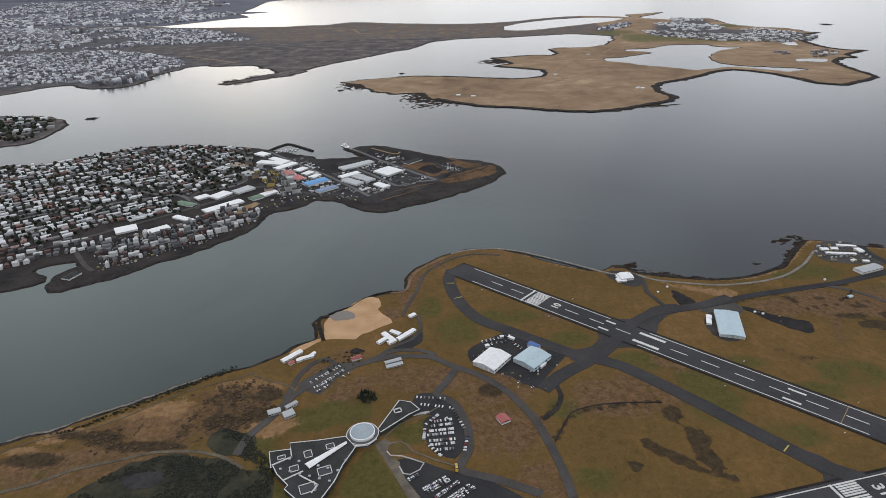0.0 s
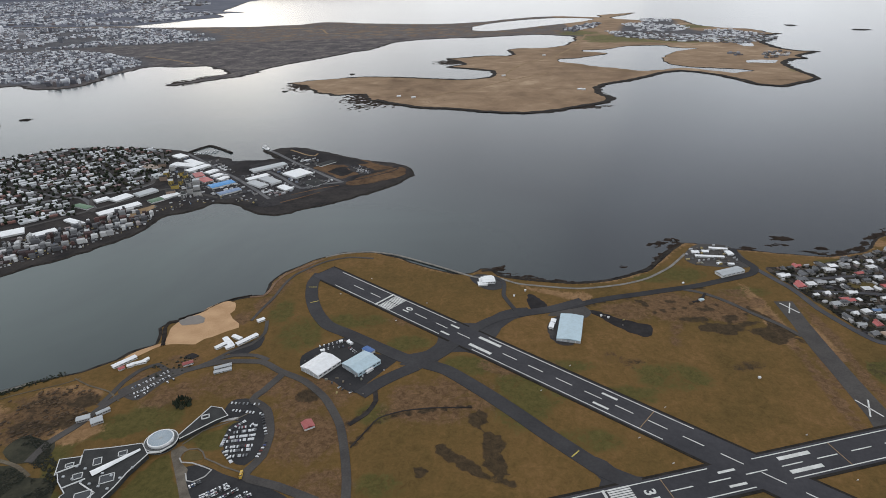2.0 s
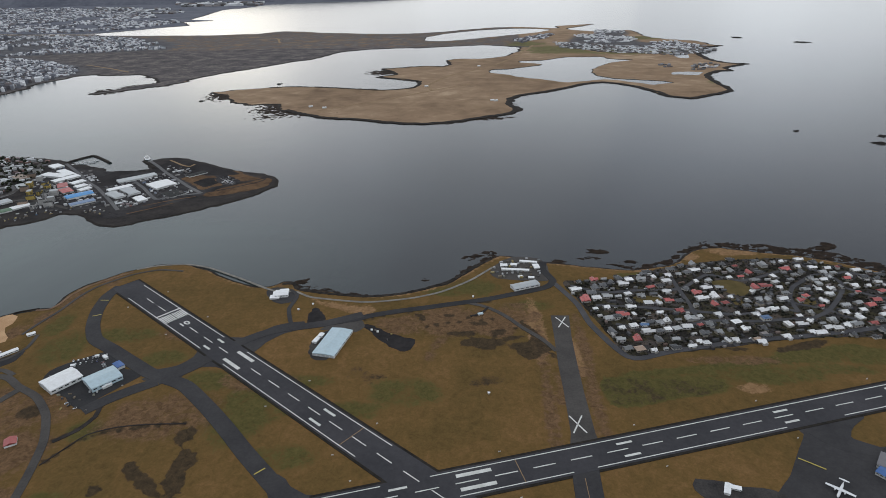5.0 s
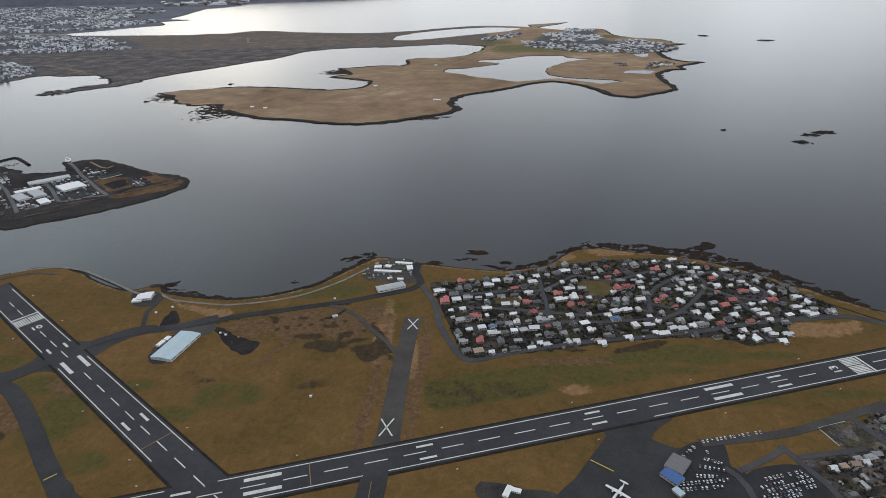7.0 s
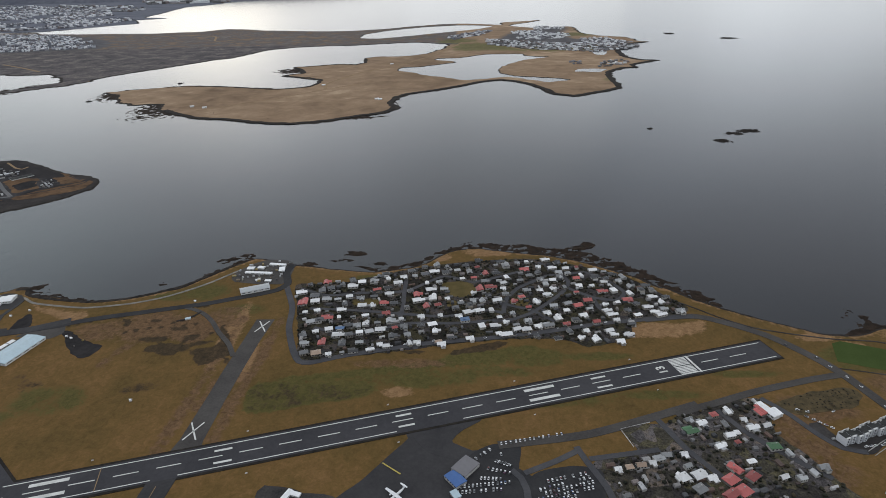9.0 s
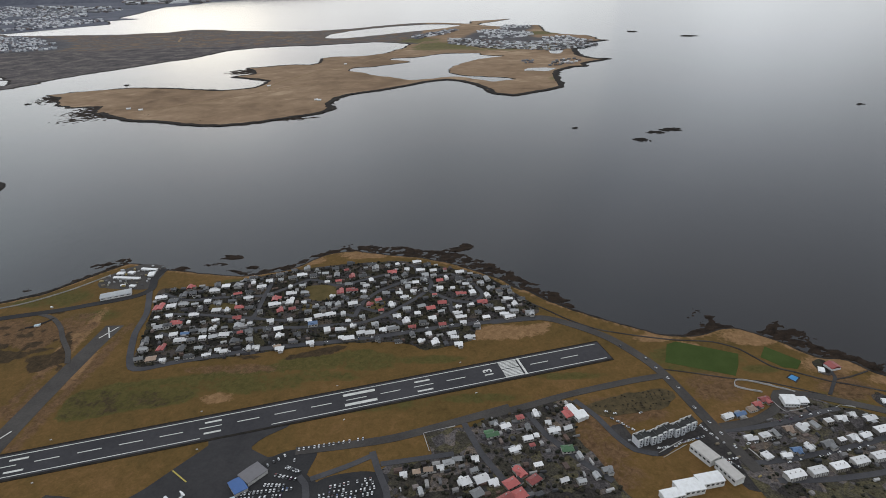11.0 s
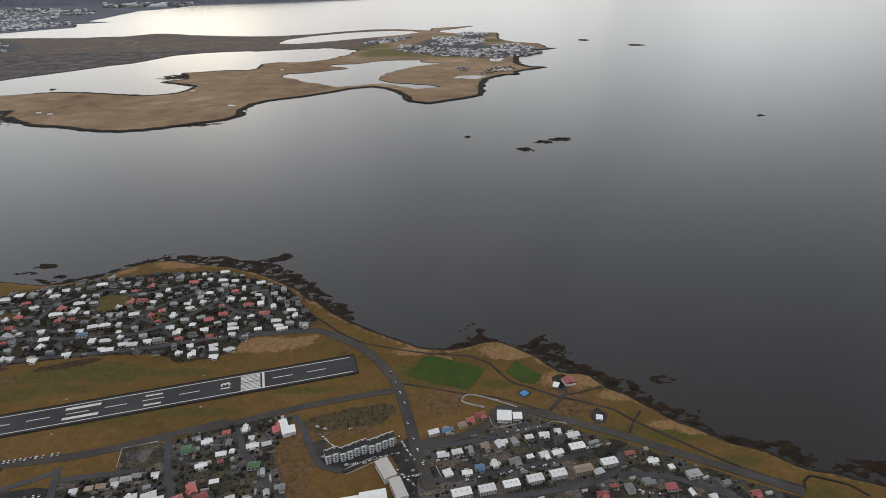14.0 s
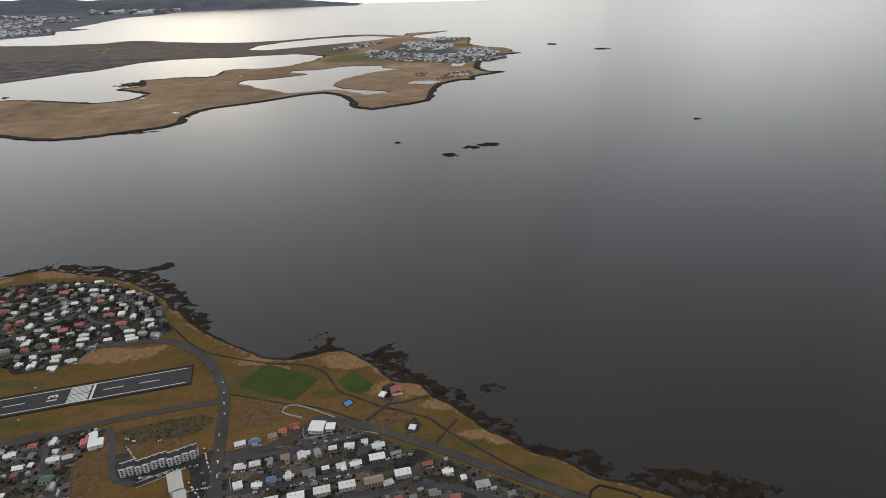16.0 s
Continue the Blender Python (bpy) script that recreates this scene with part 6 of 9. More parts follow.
cross.mark(246.0, 246.3, -5.8, 5.8, "heath_track"), cross.mark(177.3, 177.6, -5.8, 5.8, "heath_track")


def painted_cross(x, y, size, turn):
    bm = bmesh.new()
    for a in (turn + 27, turn - 27):
        for v in box(bm, -size, -0.3, FLAT["yard"] - 0.02, size, 0.3, FLAT["yard"] + 0.05):
            v.co = pose(x, y, 0, 0, 0, a) @ v.co
    tagged(part("closed_cross", bm, "road_paint", None, "white painted cross on the disused runway"), "", "marking", kind="structure")


painted_cross(235.6, 273.4, 5.7, 92)
painted_cross(231.3, 195.2, 5.7, 92)

# ---- houses ----
PROTOS = {}
HOUSE_LABELS = {"w": "white-roofed", "g": "grey-roofed", "d": "dark-roofed", "r": "red-roofed", "b": "blue-roofed", "o": "tan-roofed", "n": "green-roofed"}


def gable(w, d, h, rise, over=0.18, hip=0.0, thick=0.1):
    """A pitched roof with thickness and eaves, ridge along x."""
    x, y, r = w / 2 + over, d / 2 + over, w / 2 + over - hip
    low = h - rise * over / (d / 2)
    v = [(-x, -y, low), (x, -y, low), (x, y, low), (-x, y, low), (-r, 0, h + rise), (r, 0, h + rise)]
    v += [(a, b, c + thick) for a, b, c in v]
    f = [(6, 7, 11, 10), (8, 9, 10, 11), (7, 8, 11), (9, 6, 10), (0, 1, 7, 6), (1, 2, 8, 7), (2, 3, 9, 8), (3, 0, 6, 9), (0, 4, 5, 1), (2, 5, 4, 3), (1, 5, 2), (3, 4, 0)]
    bm = faces_mesh(v, f)
    bmesh.ops.recalc_face_normals(bm, faces=bm.faces)
    return bm


def walls(w, d, h, rise=0.0):
    x, y = w / 2, d / 2
    v = [(-x, -y, -0.1), (x, -y, -0.1), (x, y, -0.1), (-x, y, -0.1), (-x, -y, h), (x, -y, h), (x, y, h), (-x, y, h), (-x, 0, h + rise), (x, 0, h + rise)]
    f = [(0, 1, 5, 4), (2, 3, 7, 6), (1, 2, 6, 9, 5), (3, 0, 4, 8, 7), (4, 5, 9, 8), (7, 8, 9, 6)]
    bm = faces_mesh(v, f)
    bmesh.ops.recalc_face_normals(bm, faces=bm.faces)
    return bm


def house(m, roof, shape, group, detail=True):
    """A dwelling: walls, roof, chimney and windows. shape 0: gable, 1: hipped, 2: flat with parapet, 3: gable with a wing."""
    key = (roof, shape, group, detail)
    if key in PROTOS:
        return copy_thing(PROTOS[key], m)
    w, d, h = ((5.0, 3.6, 1.25), (4.8, 4.0, 1.2), (5.2, 3.8, 1.6), (4.6, 3.4, 1.3), (6.4, 3.0, 1.2), (5.6, 2.8, 1.15))[shape]
    rise = (0.8, 0.75, 0.0, 0.8, 0.55, 0.6)[shape]
    ob = thing("house", m, HOUSE_LABELS[roof] + " house with pale rendered walls in a dark garden", "house", group)
    part("wall", walls(w, d, h, 0 if shape in (1, 2) else rise * 0.96), "wall", ob)
    if shape == 2:
        top = part("roof", boxes((-w / 2 - 0.08, -d / 2 - 0.08, h, w / 2 + 0.08, d / 2 + 0.08, h + 0.16), (-w / 4, -d / 4, h + 0.16, w / 8, d / 6, h + 0.42)), "roof_" + roof, ob)
    else:
        top = part("roof", gable(w, d, h, rise, hip=1.3 if shape == 1 else 0.0), "roof_" + roof, ob)
    if shape == 3:
        bm = gable(3.0, 2.4, h, rise * 0.7)
        bmesh.ops.transform(bm, matrix=pose(0.8, -2.2, 0, 0, 0, 90), verts=bm.verts)
        part("wing_roof", bm, "roof_" + roof, ob)
        bm = walls(3.0, 2.4, h, rise * 0.65)
        bmesh.ops.transform(bm, matrix=pose(0.8, -2.2, 0, 0, 0, 90), verts=bm.verts)
        part("wing_wall", bm, "wall", ob)
    if shape == 4:  # a second, lower range set back along the first
        for name, bm, material in (("rear_roof", gable(4.6, 2.4, h * 0.85, rise * 0.8), "roof_" + roof), ("rear_wall", walls(4.6, 2.4, h * 0.85, rise * 0.75), "wall")):
            bmesh.ops.transform(bm, matrix=pose(-0.9, 2.4, 0), verts=bm.verts)
            part(name, bm, material, ob)
    if shape == 5:  # a flat-roofed cross range with a terrace
        part("cross_wall", boxes((-1.4, -2.9, -0.1, 1.2, 2.6, h * 0.9)), "wall", ob)
        part("cross_roof", boxes((-1.5, -3.0, h * 0.9, 1.3, 2.7, h * 0.9 + 0.14)), "felt" if roof in "gdr" else "roof_g", ob)
        part("terrace", boxes((1.2, -2.7, -0.05, 2.8, -1.4, 0.12)), "concrete", ob)
    if detail and shape in (0, 1):
        garage = part("garage", boxes((w / 2, -d / 2 + 0.2, -0.1, w / 2 + 1.7, d / 2 - 1.0, h * 0.75)), "wall", ob)
        part("garage_roof", boxes((w / 2, -d / 2 + 0.1, h * 0.75, w / 2 + 1.8, d / 2 - 0.9, h * 0.75 + 0.1)), "felt", garage)
    if detail:
        if shape != 2:
            part("chimney", boxes((0.5, 0.15, h, 0.85, 0.5, h + rise + 0.35)), "concrete", top)
        for x in (-w * 0.32, 0.0, w * 0.32):
            if shape != 3 or x < 0:
                part("window", boxes((x - 0.38, -d / 2 - 0.02, h * 0.42, x + 0.38, -d / 2 + 0.03, h * 0.82)), "glass", ob)
        part("window", boxes((w / 2 - 0.03, -0.5, h * 0.42, w / 2 + 0.02, 0.5, h * 0.82)), "glass", ob)
    PROTOS[key] = ob
    return ob


def sized(x, y, turn, sx, sy, sz):
    return pose(x, y, GROUND, 0, 0, turn) @ Matrix.Diagonal((sx, sy, sz, 1))


def estate(streets, turn, group, low=0.85, high=1.2, detail=True, shapes=(0, 1, 2, 3, 4, 5)):
    rng = random.Random(len(group))
    for roof, spots in streets:
        for x, y in spots:
            s = rng.uniform(low, high)
            house(sized(x, y, turn + rng.choice((0, 0, 0, 90)) + rng.uniform(-9, 9), s * rng.uniform(0.9, 1.15), s, rng.uniform(0.85, 1.15)), roof, rng.choice(shapes), group, detail)


def scatter(polygon, gap, turn, seed, jitter=0.3):
    """Places on a turned grid inside an outline."""
    rng = np.random.RandomState(seed)
    loop = np.array(polygon, float)
    c, a = loop.mean(0), radians(turn)
    reach = np.abs(loop - c).max() * 1.5
    g = np.arange(-reach, reach, 1.0)
    u, v = np.meshgrid(np.arange(-reach, reach, gap[0]), np.arange(-reach, reach, gap[1]))
    u, v = u + (rng.rand(*u.shape) - 0.5) * 2 * jitter * gap[0], v + (rng.rand(*v.shape) - 0.5) * jitter * gap[1]
    pts = np.c_[c[0] + u.ravel() * math.cos(a) - v.ravel() * math.sin(a), c[1] + u.ravel() * math.sin(a) + v.ravel() * math.cos(a)]
    return pts[inside(pts, loop)]


STREET_POINTS = np.concatenate([smooth(line, 1.5) for line in BLOCKS + LANES + [ROADS[k][0] for k in ("suburb_road", "arterial_road", "side_road", "coast_road", "terminal_road", "shore_road", "bay_main_road", "bay_ring_road", "bay_crescent", "bay_upper_lane", "bay_street", "bay_upper_street", "bay_works_road", "bay_quay_road", "bay_yard_road")]])
LAWNS = [np.array(q, float) for q in ([
    (326.4, 318.5), (337.1, 321.1), (344.4, 317.3), (346.1, 306.2), (336.7, 302.1), (331.0, 306.3),
], [
    (278.3, 300.3), (290.7, 301.5), (292.4, 295.0), (280.2, 293.8),
], [
    (398.5, 197.0), (402.1, 184.5), (420.0, 189.0), (416.0, 202.0),
])]


def open_ground(x, y, reach):
    """True where a street or a lawn lies within reach, so that nothing is built or planted there."""
    return ((STREET_POINTS - (x, y)) ** 2).sum(1).min() < reach ** 2 or any(inside(np.array([(x, y)]), loop)[0] for loop in LAWNS)


def infill(streets, outline, gap, clear, seed):
    """Plain low houses on the plots that stay open between the listed ones."""
    rng = random.Random(seed)
    taken = [q for roof, spots in streets for q in spots]
    for x, y in scatter(outline, (gap, gap), 12, seed, 0.4).tolist():
        if min((x - u) ** 2 + (y - v) ** 2 for u, v in taken) > clear ** 2 and not open_ground(x, y, 3.4):
            taken.append((x, y))
            streets.append((rng.choice("wgddwgrgdd"), [(x, y)]))
    return streets


estate(infill((
    [("w", [(248, 307.5), (257.7, 297.6), (275.8, 302.7), (275.9, 314.2), (280.3, 319.8), (295.3, 323.2), (303.8, 326.1), (321.8, 331.9), (297.6, 305.9), (318.1, 318), (320.9, 309.1), (314.6, 297.4), (322.8, 301.1), (329.9, 299.8), (254.9, 285.9), (260.9, 287.7), (274.1, 287.7), (284.3, 292.5), (290, 292.5), (273.9, 280.6), (287.5, 282.3), (306.7, 278.2), (316.6, 281), (326.6, 281.6), (264.4, 267.3), (270.9, 268.9), (289.5, 274.3), (323, 272.6), (324.6, 266.1), (276.9, 263), (286.9, 265.6), (297, 268.3), (316.2, 256.9), (312.8, 255.9), (301.6, 253.4), (298.3, 254.9), (294.1, 251), (274.9, 247.1), (338.4, 322.9), (363.9, 324.1)])]
    + [("w", [(361.8, 317), (361.1, 310.8), (383.7, 337.4), (391.9, 335.8), (407.2, 325.9), (389.9, 319.6), (388.6, 309.9), (384.6, 303.4), (378.2, 295.8), (357, 297.1), (410.9, 313.2), (392.7, 285.5), (381.9, 283.7), (387.8, 279.1), (413.6, 291.3), (421.1, 293.7), (430, 303.7), (413.7, 284.8), (415.4, 280.8), (416.3, 276.3), (440.8, 299.2), (444.5, 294.2), (435.5, 288.2), (437.7, 284.1), (440.3, 280.7), (428.2, 280.2), (341.8, 284.5), (336.2, 281.6), (347.3, 285.6), (353.5, 286.8), (357.3, 279.2), (360.1, 274.2), (348, 270.9), (356, 264.5), (359.8, 263.5), (365.2, 267.7), (370, 267.1), (375.9, 270.9), (398.9, 266.1), (395.4, 259.4)])]
    + [("w", [(403.2, 258.9), (410.4, 266.1), (412, 261.9), (413.7, 256.9), (419.2, 263), (328, 255.4), (341.7, 259.9)])]
    + [("d", [(256.1, 304.1), (259.8, 310.8), (263.6, 312.9), (316.5, 329.7), (328.4, 331.8), (309, 309.1), (301.2, 294.9), (264.4, 277.2), (280.2, 272.7), (282, 263), (303.2, 262), (286.3, 249.5), (414.6, 324.4), (420.8, 322.2), (333.3, 260.9)])]
    + [("r", [(252.2, 297), (290.1, 310.6), (313, 303.8), (296, 294.9), (319.5, 291.7), (325.1, 292.9), (268, 279.5), (298, 284.6), (304.2, 269.9), (270.4, 257.4), (347.3, 337.8), (345, 323.5), (370.6, 300.2), (373.2, 289.1), (401.1, 305.2), (415.7, 306.4), (399.3, 290.8), (390.6, 273), (426.8, 297.4), (405.8, 274.1)])]
    + [("g", [(263.9, 299.5), (269.8, 300.1), (286.6, 320.4), (310.5, 326.8), (335.4, 333.3), (328.1, 310.4), (308.7, 289.9), (281.2, 281.1), (260.1, 276.6), (284.5, 272.7), (294.7, 274.9), (300.7, 276.5), (308.6, 271), (261.6, 255.9), (291.7, 266.7), (310.9, 263.5), (281.1, 248.6), (358.6, 340), (365.3, 339.9), (351.5, 319.2), (362.1, 304.8), (371.5, 319.7), (377.4, 326.9), (394.8, 330.4), (399.9, 328.2), (426.6, 318.6), (383, 321.1), (385.6, 316.1), (374.2, 307.4), (349.5, 297.2), (344, 297.2), (337.5, 294.7), (395.8, 311.9), (394.3, 293.2), (404.9, 287.8), (450.8, 284.7), (365.3, 272.5), (381.5, 270.9)])]
    + [("b", [(276.4, 269.9), (339.5, 277)])]
    + [("o", [(268.8, 248.1), (326.5, 256.9)])]), [
    (241.7, 318.4), (251.5, 319.7), (271.2, 321.7), (295.1, 332.6), (323.5, 343.1), (345, 347.7), (380.3, 350.6),
    (407.8, 340.6), (432, 326.9), (443.3, 310.1), (456.6, 289.4), (449.7, 281.9), (424.5, 276.3), (419.8, 260.6),
    (398.2, 253.7), (387.2, 259.6), (366, 260.6), (338, 257.1), (309.9, 250.7), (282.9, 245.9), (263, 243.1), (255.9, 264.7),
    (249.3, 290.1),
], 4.4, 5.7, 3), 12, "houses of the suburb by the runway", 0.66, 0.98, shapes=(0, 1, 2, 3, 3, 4, 4, 5))
estate(infill((
    [("w", [(519, 202.7), (522.9, 190), (528.1, 191.1), (544.5, 195.7), (555.8, 198.6), (561.8, 200.8), (567.3, 203.2), (572.9, 200.6), (524.6, 181.5), (531.5, 181.5), (541.8, 185.5), (554.9, 188.2), (560.2, 190.1), (565.5, 191.2), (599.5, 186.7), (605.2, 183.3), (608.4, 171.2), (393.2, 174.4), (406.3, 177.6), (418.9, 181.8), (414.2, 170.9), (431.4, 198.9), (433.9, 186), (439.4, 191.7), (442.9, 193.2), (444.2, 205.7), (448.3, 200.8), (450, 196.1), (455.2, 196.7), (441.6, 177.7), (449.6, 170.5), (585.7, 163.7), (603.8, 164.3), (608.2, 162.3), (614.8, 169.8)])]
    + [("b", [(524.4, 203.9), (536.1, 183.9)])]
    + [("r", [(537.8, 212.8), (533.7, 210.1), (592.1, 190.6), (577.6, 171), (582.5, 174.8), (602.1, 174), (629.5, 170.9), (437.6, 203.2), (440.6, 187.4), (434.4, 173.7)])]
    + [("o", [(530.5, 207.1), (538.5, 194.9), (397.8, 175.6), (402, 176.4)])]
    + [("g", [(533.3, 192.8), (550.2, 197.2), (580, 196.4), (549, 186.8), (611.9, 179.7), (621.5, 175.6), (578.5, 180.9), (587.7, 173.4), (595.1, 175.9), (409.3, 179.5), (412.4, 181.3), (426.8, 200.5), (440.2, 197.8), (457.5, 182.4), (455.7, 169.9), (461.5, 172.8), (465.6, 175.4), (418.4, 175.9), (590.6, 164.9), (597.1, 164.8)])]
    + [("n", [(426, 194), (453.4, 185.8)])]), [
    (384.9, 176.9), (388.3, 181.1), (403.3, 183.8), (400.2, 197.4), (417.9, 199.7), (428.8, 208.5), (448, 214.8), (460.8, 214),
    (461.2, 205.8), (458.1, 193.7), (463.5, 182.1), (468.6, 168.5), (470.4, 155.1), (392.9, 155.6),
], 5.5, 8.2, 4), 14, "houses of the town behind the meadow", 0.62, 0.92)
estate((
    [("r", [(431.1, 169.5), (434.7, 174.7), (439.2, 171), (433.4, 164.6), (428.4, 162.7)])]
    + [("w", [(420.9, 171.7), (415.2, 170.5)])]
    + [("g", [(419.2, 165.4)])]), 30, "houses of the red-roofed court", 0.85, 1.1, shapes=(0, 1))


def row_house(m, roof):
    key = ("row", roof)
    if key in PROTOS:
        return copy_thing(PROTOS[key], m)
    ob = thing("apartment_house", m, "long " + ("white" if roof == "w" else "tan") + " three-storey house with low roof and windows", "house", "long houses of the town")
    part("wall", walls(8.0, 3.6, 2.3, 0.4), "wall", ob)
    top = part("roof", gable(8.0, 3.6, 2.3, 0.45, 0.12), "roof_" + roof, ob)
    for x in (-2.4, 0.0, 2.4):
        part("chimney", boxes((x - 0.18, -0.2, 2.4, x + 0.18, 0.2, 3.15)), "concrete", top)
    for z in (0.35, 1.05, 1.7):
        for k in range(6):
            x = -3.3 + k * 1.32
            part("window", boxes((x - 0.32, -1.82, z, x + 0.32, -1.77, z + 0.36)), "glass", ob)
    PROTOS[key] = ob
    return ob


for roof, spots in (
    [("w", [(529.3, 171.5), (538.2, 173.4), (546.8, 175.4), (555.4, 177.9), (563.9, 180.2), (583.3, 185.7), (573.2, 193.7)])]
    + [("o", [(573.2, 182)])]):
    for x, y in spots:
        row_house(sized(x, y, 14, 0.85, 0.95, 0.9), roof)


# ---- halls and public buildings ----
def flat_block(name, points, height, label, category, roof="felt", wall="white_wall", rim="white_wall", group=""):
    """A flat-roofed building on any outline, with a raised rim round the roof."""
    line = np.array([q[:2] for q in points], float)
    if sum(line[i - 1][0] * line[i][1] - line[i][0] * line[i - 1][1] for i in range(len(line))) < 0:
        line = line[::-1]
    c = line.mean(0)
    ob = thing(name, pose(c[0], c[1], GROUND), label, category, group)
    p = line - c
    n = len(p)
    bm = faces_mesh([(x, y, z) for z in (-0.1, height) for x, y in p], [(i, (i + 1) % n, n + (i + 1) % n, n + i) for i in range(n)])
    part("wall", bm, wall, ob)
    bm = bmesh.new()
    face = bm.faces.new([bm.verts.new((x, y, height)) for x, y in p])
    bmesh.ops.triangulate(bm, faces=[face])
    part("roof", bm, roof, ob)
    q = p + normals(p, True) * -0.28
    out = p + normals(p, True) * 0.05
    rows = [(x, y, z) for ring, z in ((out, height - 0.06), (out, height + 0.14), (q, height + 0.14), (q, height + 0.01)) for x, y in ring]
    bm = faces_mesh(rows, [(r * n + i, r * n + (i + 1) % n, (r + 1) * n + (i + 1) % n, (r + 1) * n + i) for r in range(3) for i in range(n)])
    part("parapet", bm, rim, ob, "pale roof rim")
    return ob, c


def hall(spec, height, rise, name, label, roof, wall="white_wall", along=True, doors=0, group="", ribs=0):
    """A large shed: walls, low gable roof, roof ribs and gate panels. spec: x, y, length, width, turn."""
    x, y, w, d, turn = spec
    if not along:
        w, d, turn = d, w, turn + 90
    ob = thing(name, pose(x, y, GROUND, 0, 0, turn), label, "building", group)
    part("wall", walls(w, d, height, rise * 0.97), wall, ob)
    cover = part("roof", gable(w, d, height, rise, 0.15, thick=0.12), roof, ob)
    for k in range(ribs):
        s = -w / 2 + (k + 0.5) * w / ribs
        bm = faces_mesh([(s - 0.06, -d / 2 - 0.1, height + 0.1), (s + 0.06, -d / 2 - 0.1, height + 0.1), (s + 0.06, 0, height + rise + 0.16), (s - 0.06, 0, height + rise + 0.16),
                         (s + 0.06, d / 2 + 0.1, height + 0.1), (s - 0.06, d / 2 + 0.1, height + 0.1)], [(0, 1, 2, 3), (3, 2, 4, 5)])
        part("roof_rib", bm, roof, cover)
    for k in range(doors):
        s = -d / 2 + (k + 0.5) * d / doors
        part("gate", boxes((-w / 2 - 0.05, s - d / doors * 0.4, 0.0, -w / 2 + 0.05, s + d / doors * 0.4, height * 0.85)), "grey_sheet", ob)
    if name != "shed":
        for k in range(5):
            s = -w / 2 + (k + 0.5) * w / 5
            part("window", boxes((s - w * 0.06, -d / 2 - 0.03, height * 0.5, s + w * 0.06, -d / 2 + 0.03, height * 0.75)), "glass", ob)
    return ob


hall((4.8, 219.0, 11.5, 13.9, -34.4), 2.0, 1.0, "hangar", "large white hangar with ribbed roof on a dark apron", "white_sheet", along=False, doors=4, ribs=7)
hall((23.0, 220.6, 11.5, 13.2, -40.1), 2.0, 0.9, "hangar", "pale blue hangar with lean-to beside a white one", "pale_blue", "pale_blue", along=False, doors=4, ribs=7)
hall((121.3, 252.0, 11.2, 23.4, -12.0), 1.4, 0.5, "hangar", "long pale green-grey hangar in grassland", "pale_blue", "white_wall", along=False, doors=5, ribs=11)
hall((219.8, 312.4, 16.1, 5.9, 23.7), 1.5, 0.4, "warehouse", "long white warehouse with grey roof by the shore road", "grey_sheet", ribs=8)
station = hall((81.6, 301.9, 7.4, 6.6, 8.9), 1.5, 0.3, "shore_station", "white building of several blocks at the sea wall", "white_sheet")
for x0, y0, x1, y1, z in ((-6.2, -5.0, -1.0, -1.2, 0.9), (-4.9, -1.2, -3.7, 2.6, 1.1), (-1.6, 3.3, 3.2, 5.2, 1.0)):
    annex = part("annex", boxes((x0, y0, -0.1, x1, y1, z)), "white_wall", station)
    part("annex_roof", boxes((x0 - 0.1, y0 - 0.1, z, x1 + 0.1, y1 + 0.1, z + 0.12)), "white_sheet", annex)
hall((277.2, 162.2, 5.0, 1.9, 66.0), 0.9, 0.15, "equipment_shed", "white equipment shed on dark worn ground", "white_sheet", group="equipment sheds", ribs=3)
hall((280.2, 162.8, 3.4, 1.6, -17.0), 0.8, 0.15, "equipment_shed", "white equipment shed on dark worn ground", "white_sheet", group="equipment sheds", ribs=2)
hall((193.8, 281.0, 2.6, 1.6, 25.0), 0.6, 0.2, "heath_hut", "small grey-blue hut at the end of a track", "pale_blue")
hall((8.7, 180.0, 4.5, 4.2, -57.5), 1.0, 0.7, "cottage", "red-roofed cottage alone on brown heath", "roof_r")
for spec in [
    (-40.6, 218.3, 9.0, 2.6, 25.5), (-39.5, 215.2, 9.0, 2.6, 25.0),
]:
    hall((*spec[:2], spec[2] * 0.85, spec[3] * 0.75, spec[4]), 0.7, 0.45, "boat_shed", "low grey shed with rounded roof behind the beach", "grey_sheet", "grey_sheet", group="grey sheds behind the beach")
for spec in [
    (-37.0, 240.2, 11.4, 2.4, 51), (-45.8, 238.3, 7.6, 2.6, -48), (-48.0, 234.6, 5.6, 2.2, 52), (-43.3, 233.9, 4.2, 2.2, 43),
    (-42.5, 241.8, 5.6, 2.2, -30), (-36.0, 258.2, 3.8, 2.2, 43), (-88.6, 220.9, 10.8, 2.6, 52), (-81.4, 220.1, 6.6, 1.8, 27),
    (-84.3, 218.0, 2.6, 1.8, 27), (-79.2, 222.4, 3.2, 1.6, 60),
]:
    hall(spec, 1.0, 0.35, "beach_pavilion", "low white pavilion behind the beach", "white_sheet", group="beach pavilions")
hall((-87.4, 215.9, 2.6, 2.0, 50), 0.8, 0.35, "beach_kiosk", "small pink-roofed kiosk beside the white pavilion", "roof_r")
for x, y in [
    (-57.9, 220.1),
]:
    hall((x, y, 4.6, 2.2, 33), 1.0, 0.4, "beach_shed", "dull red shed beside the beach car park", "roof_r")
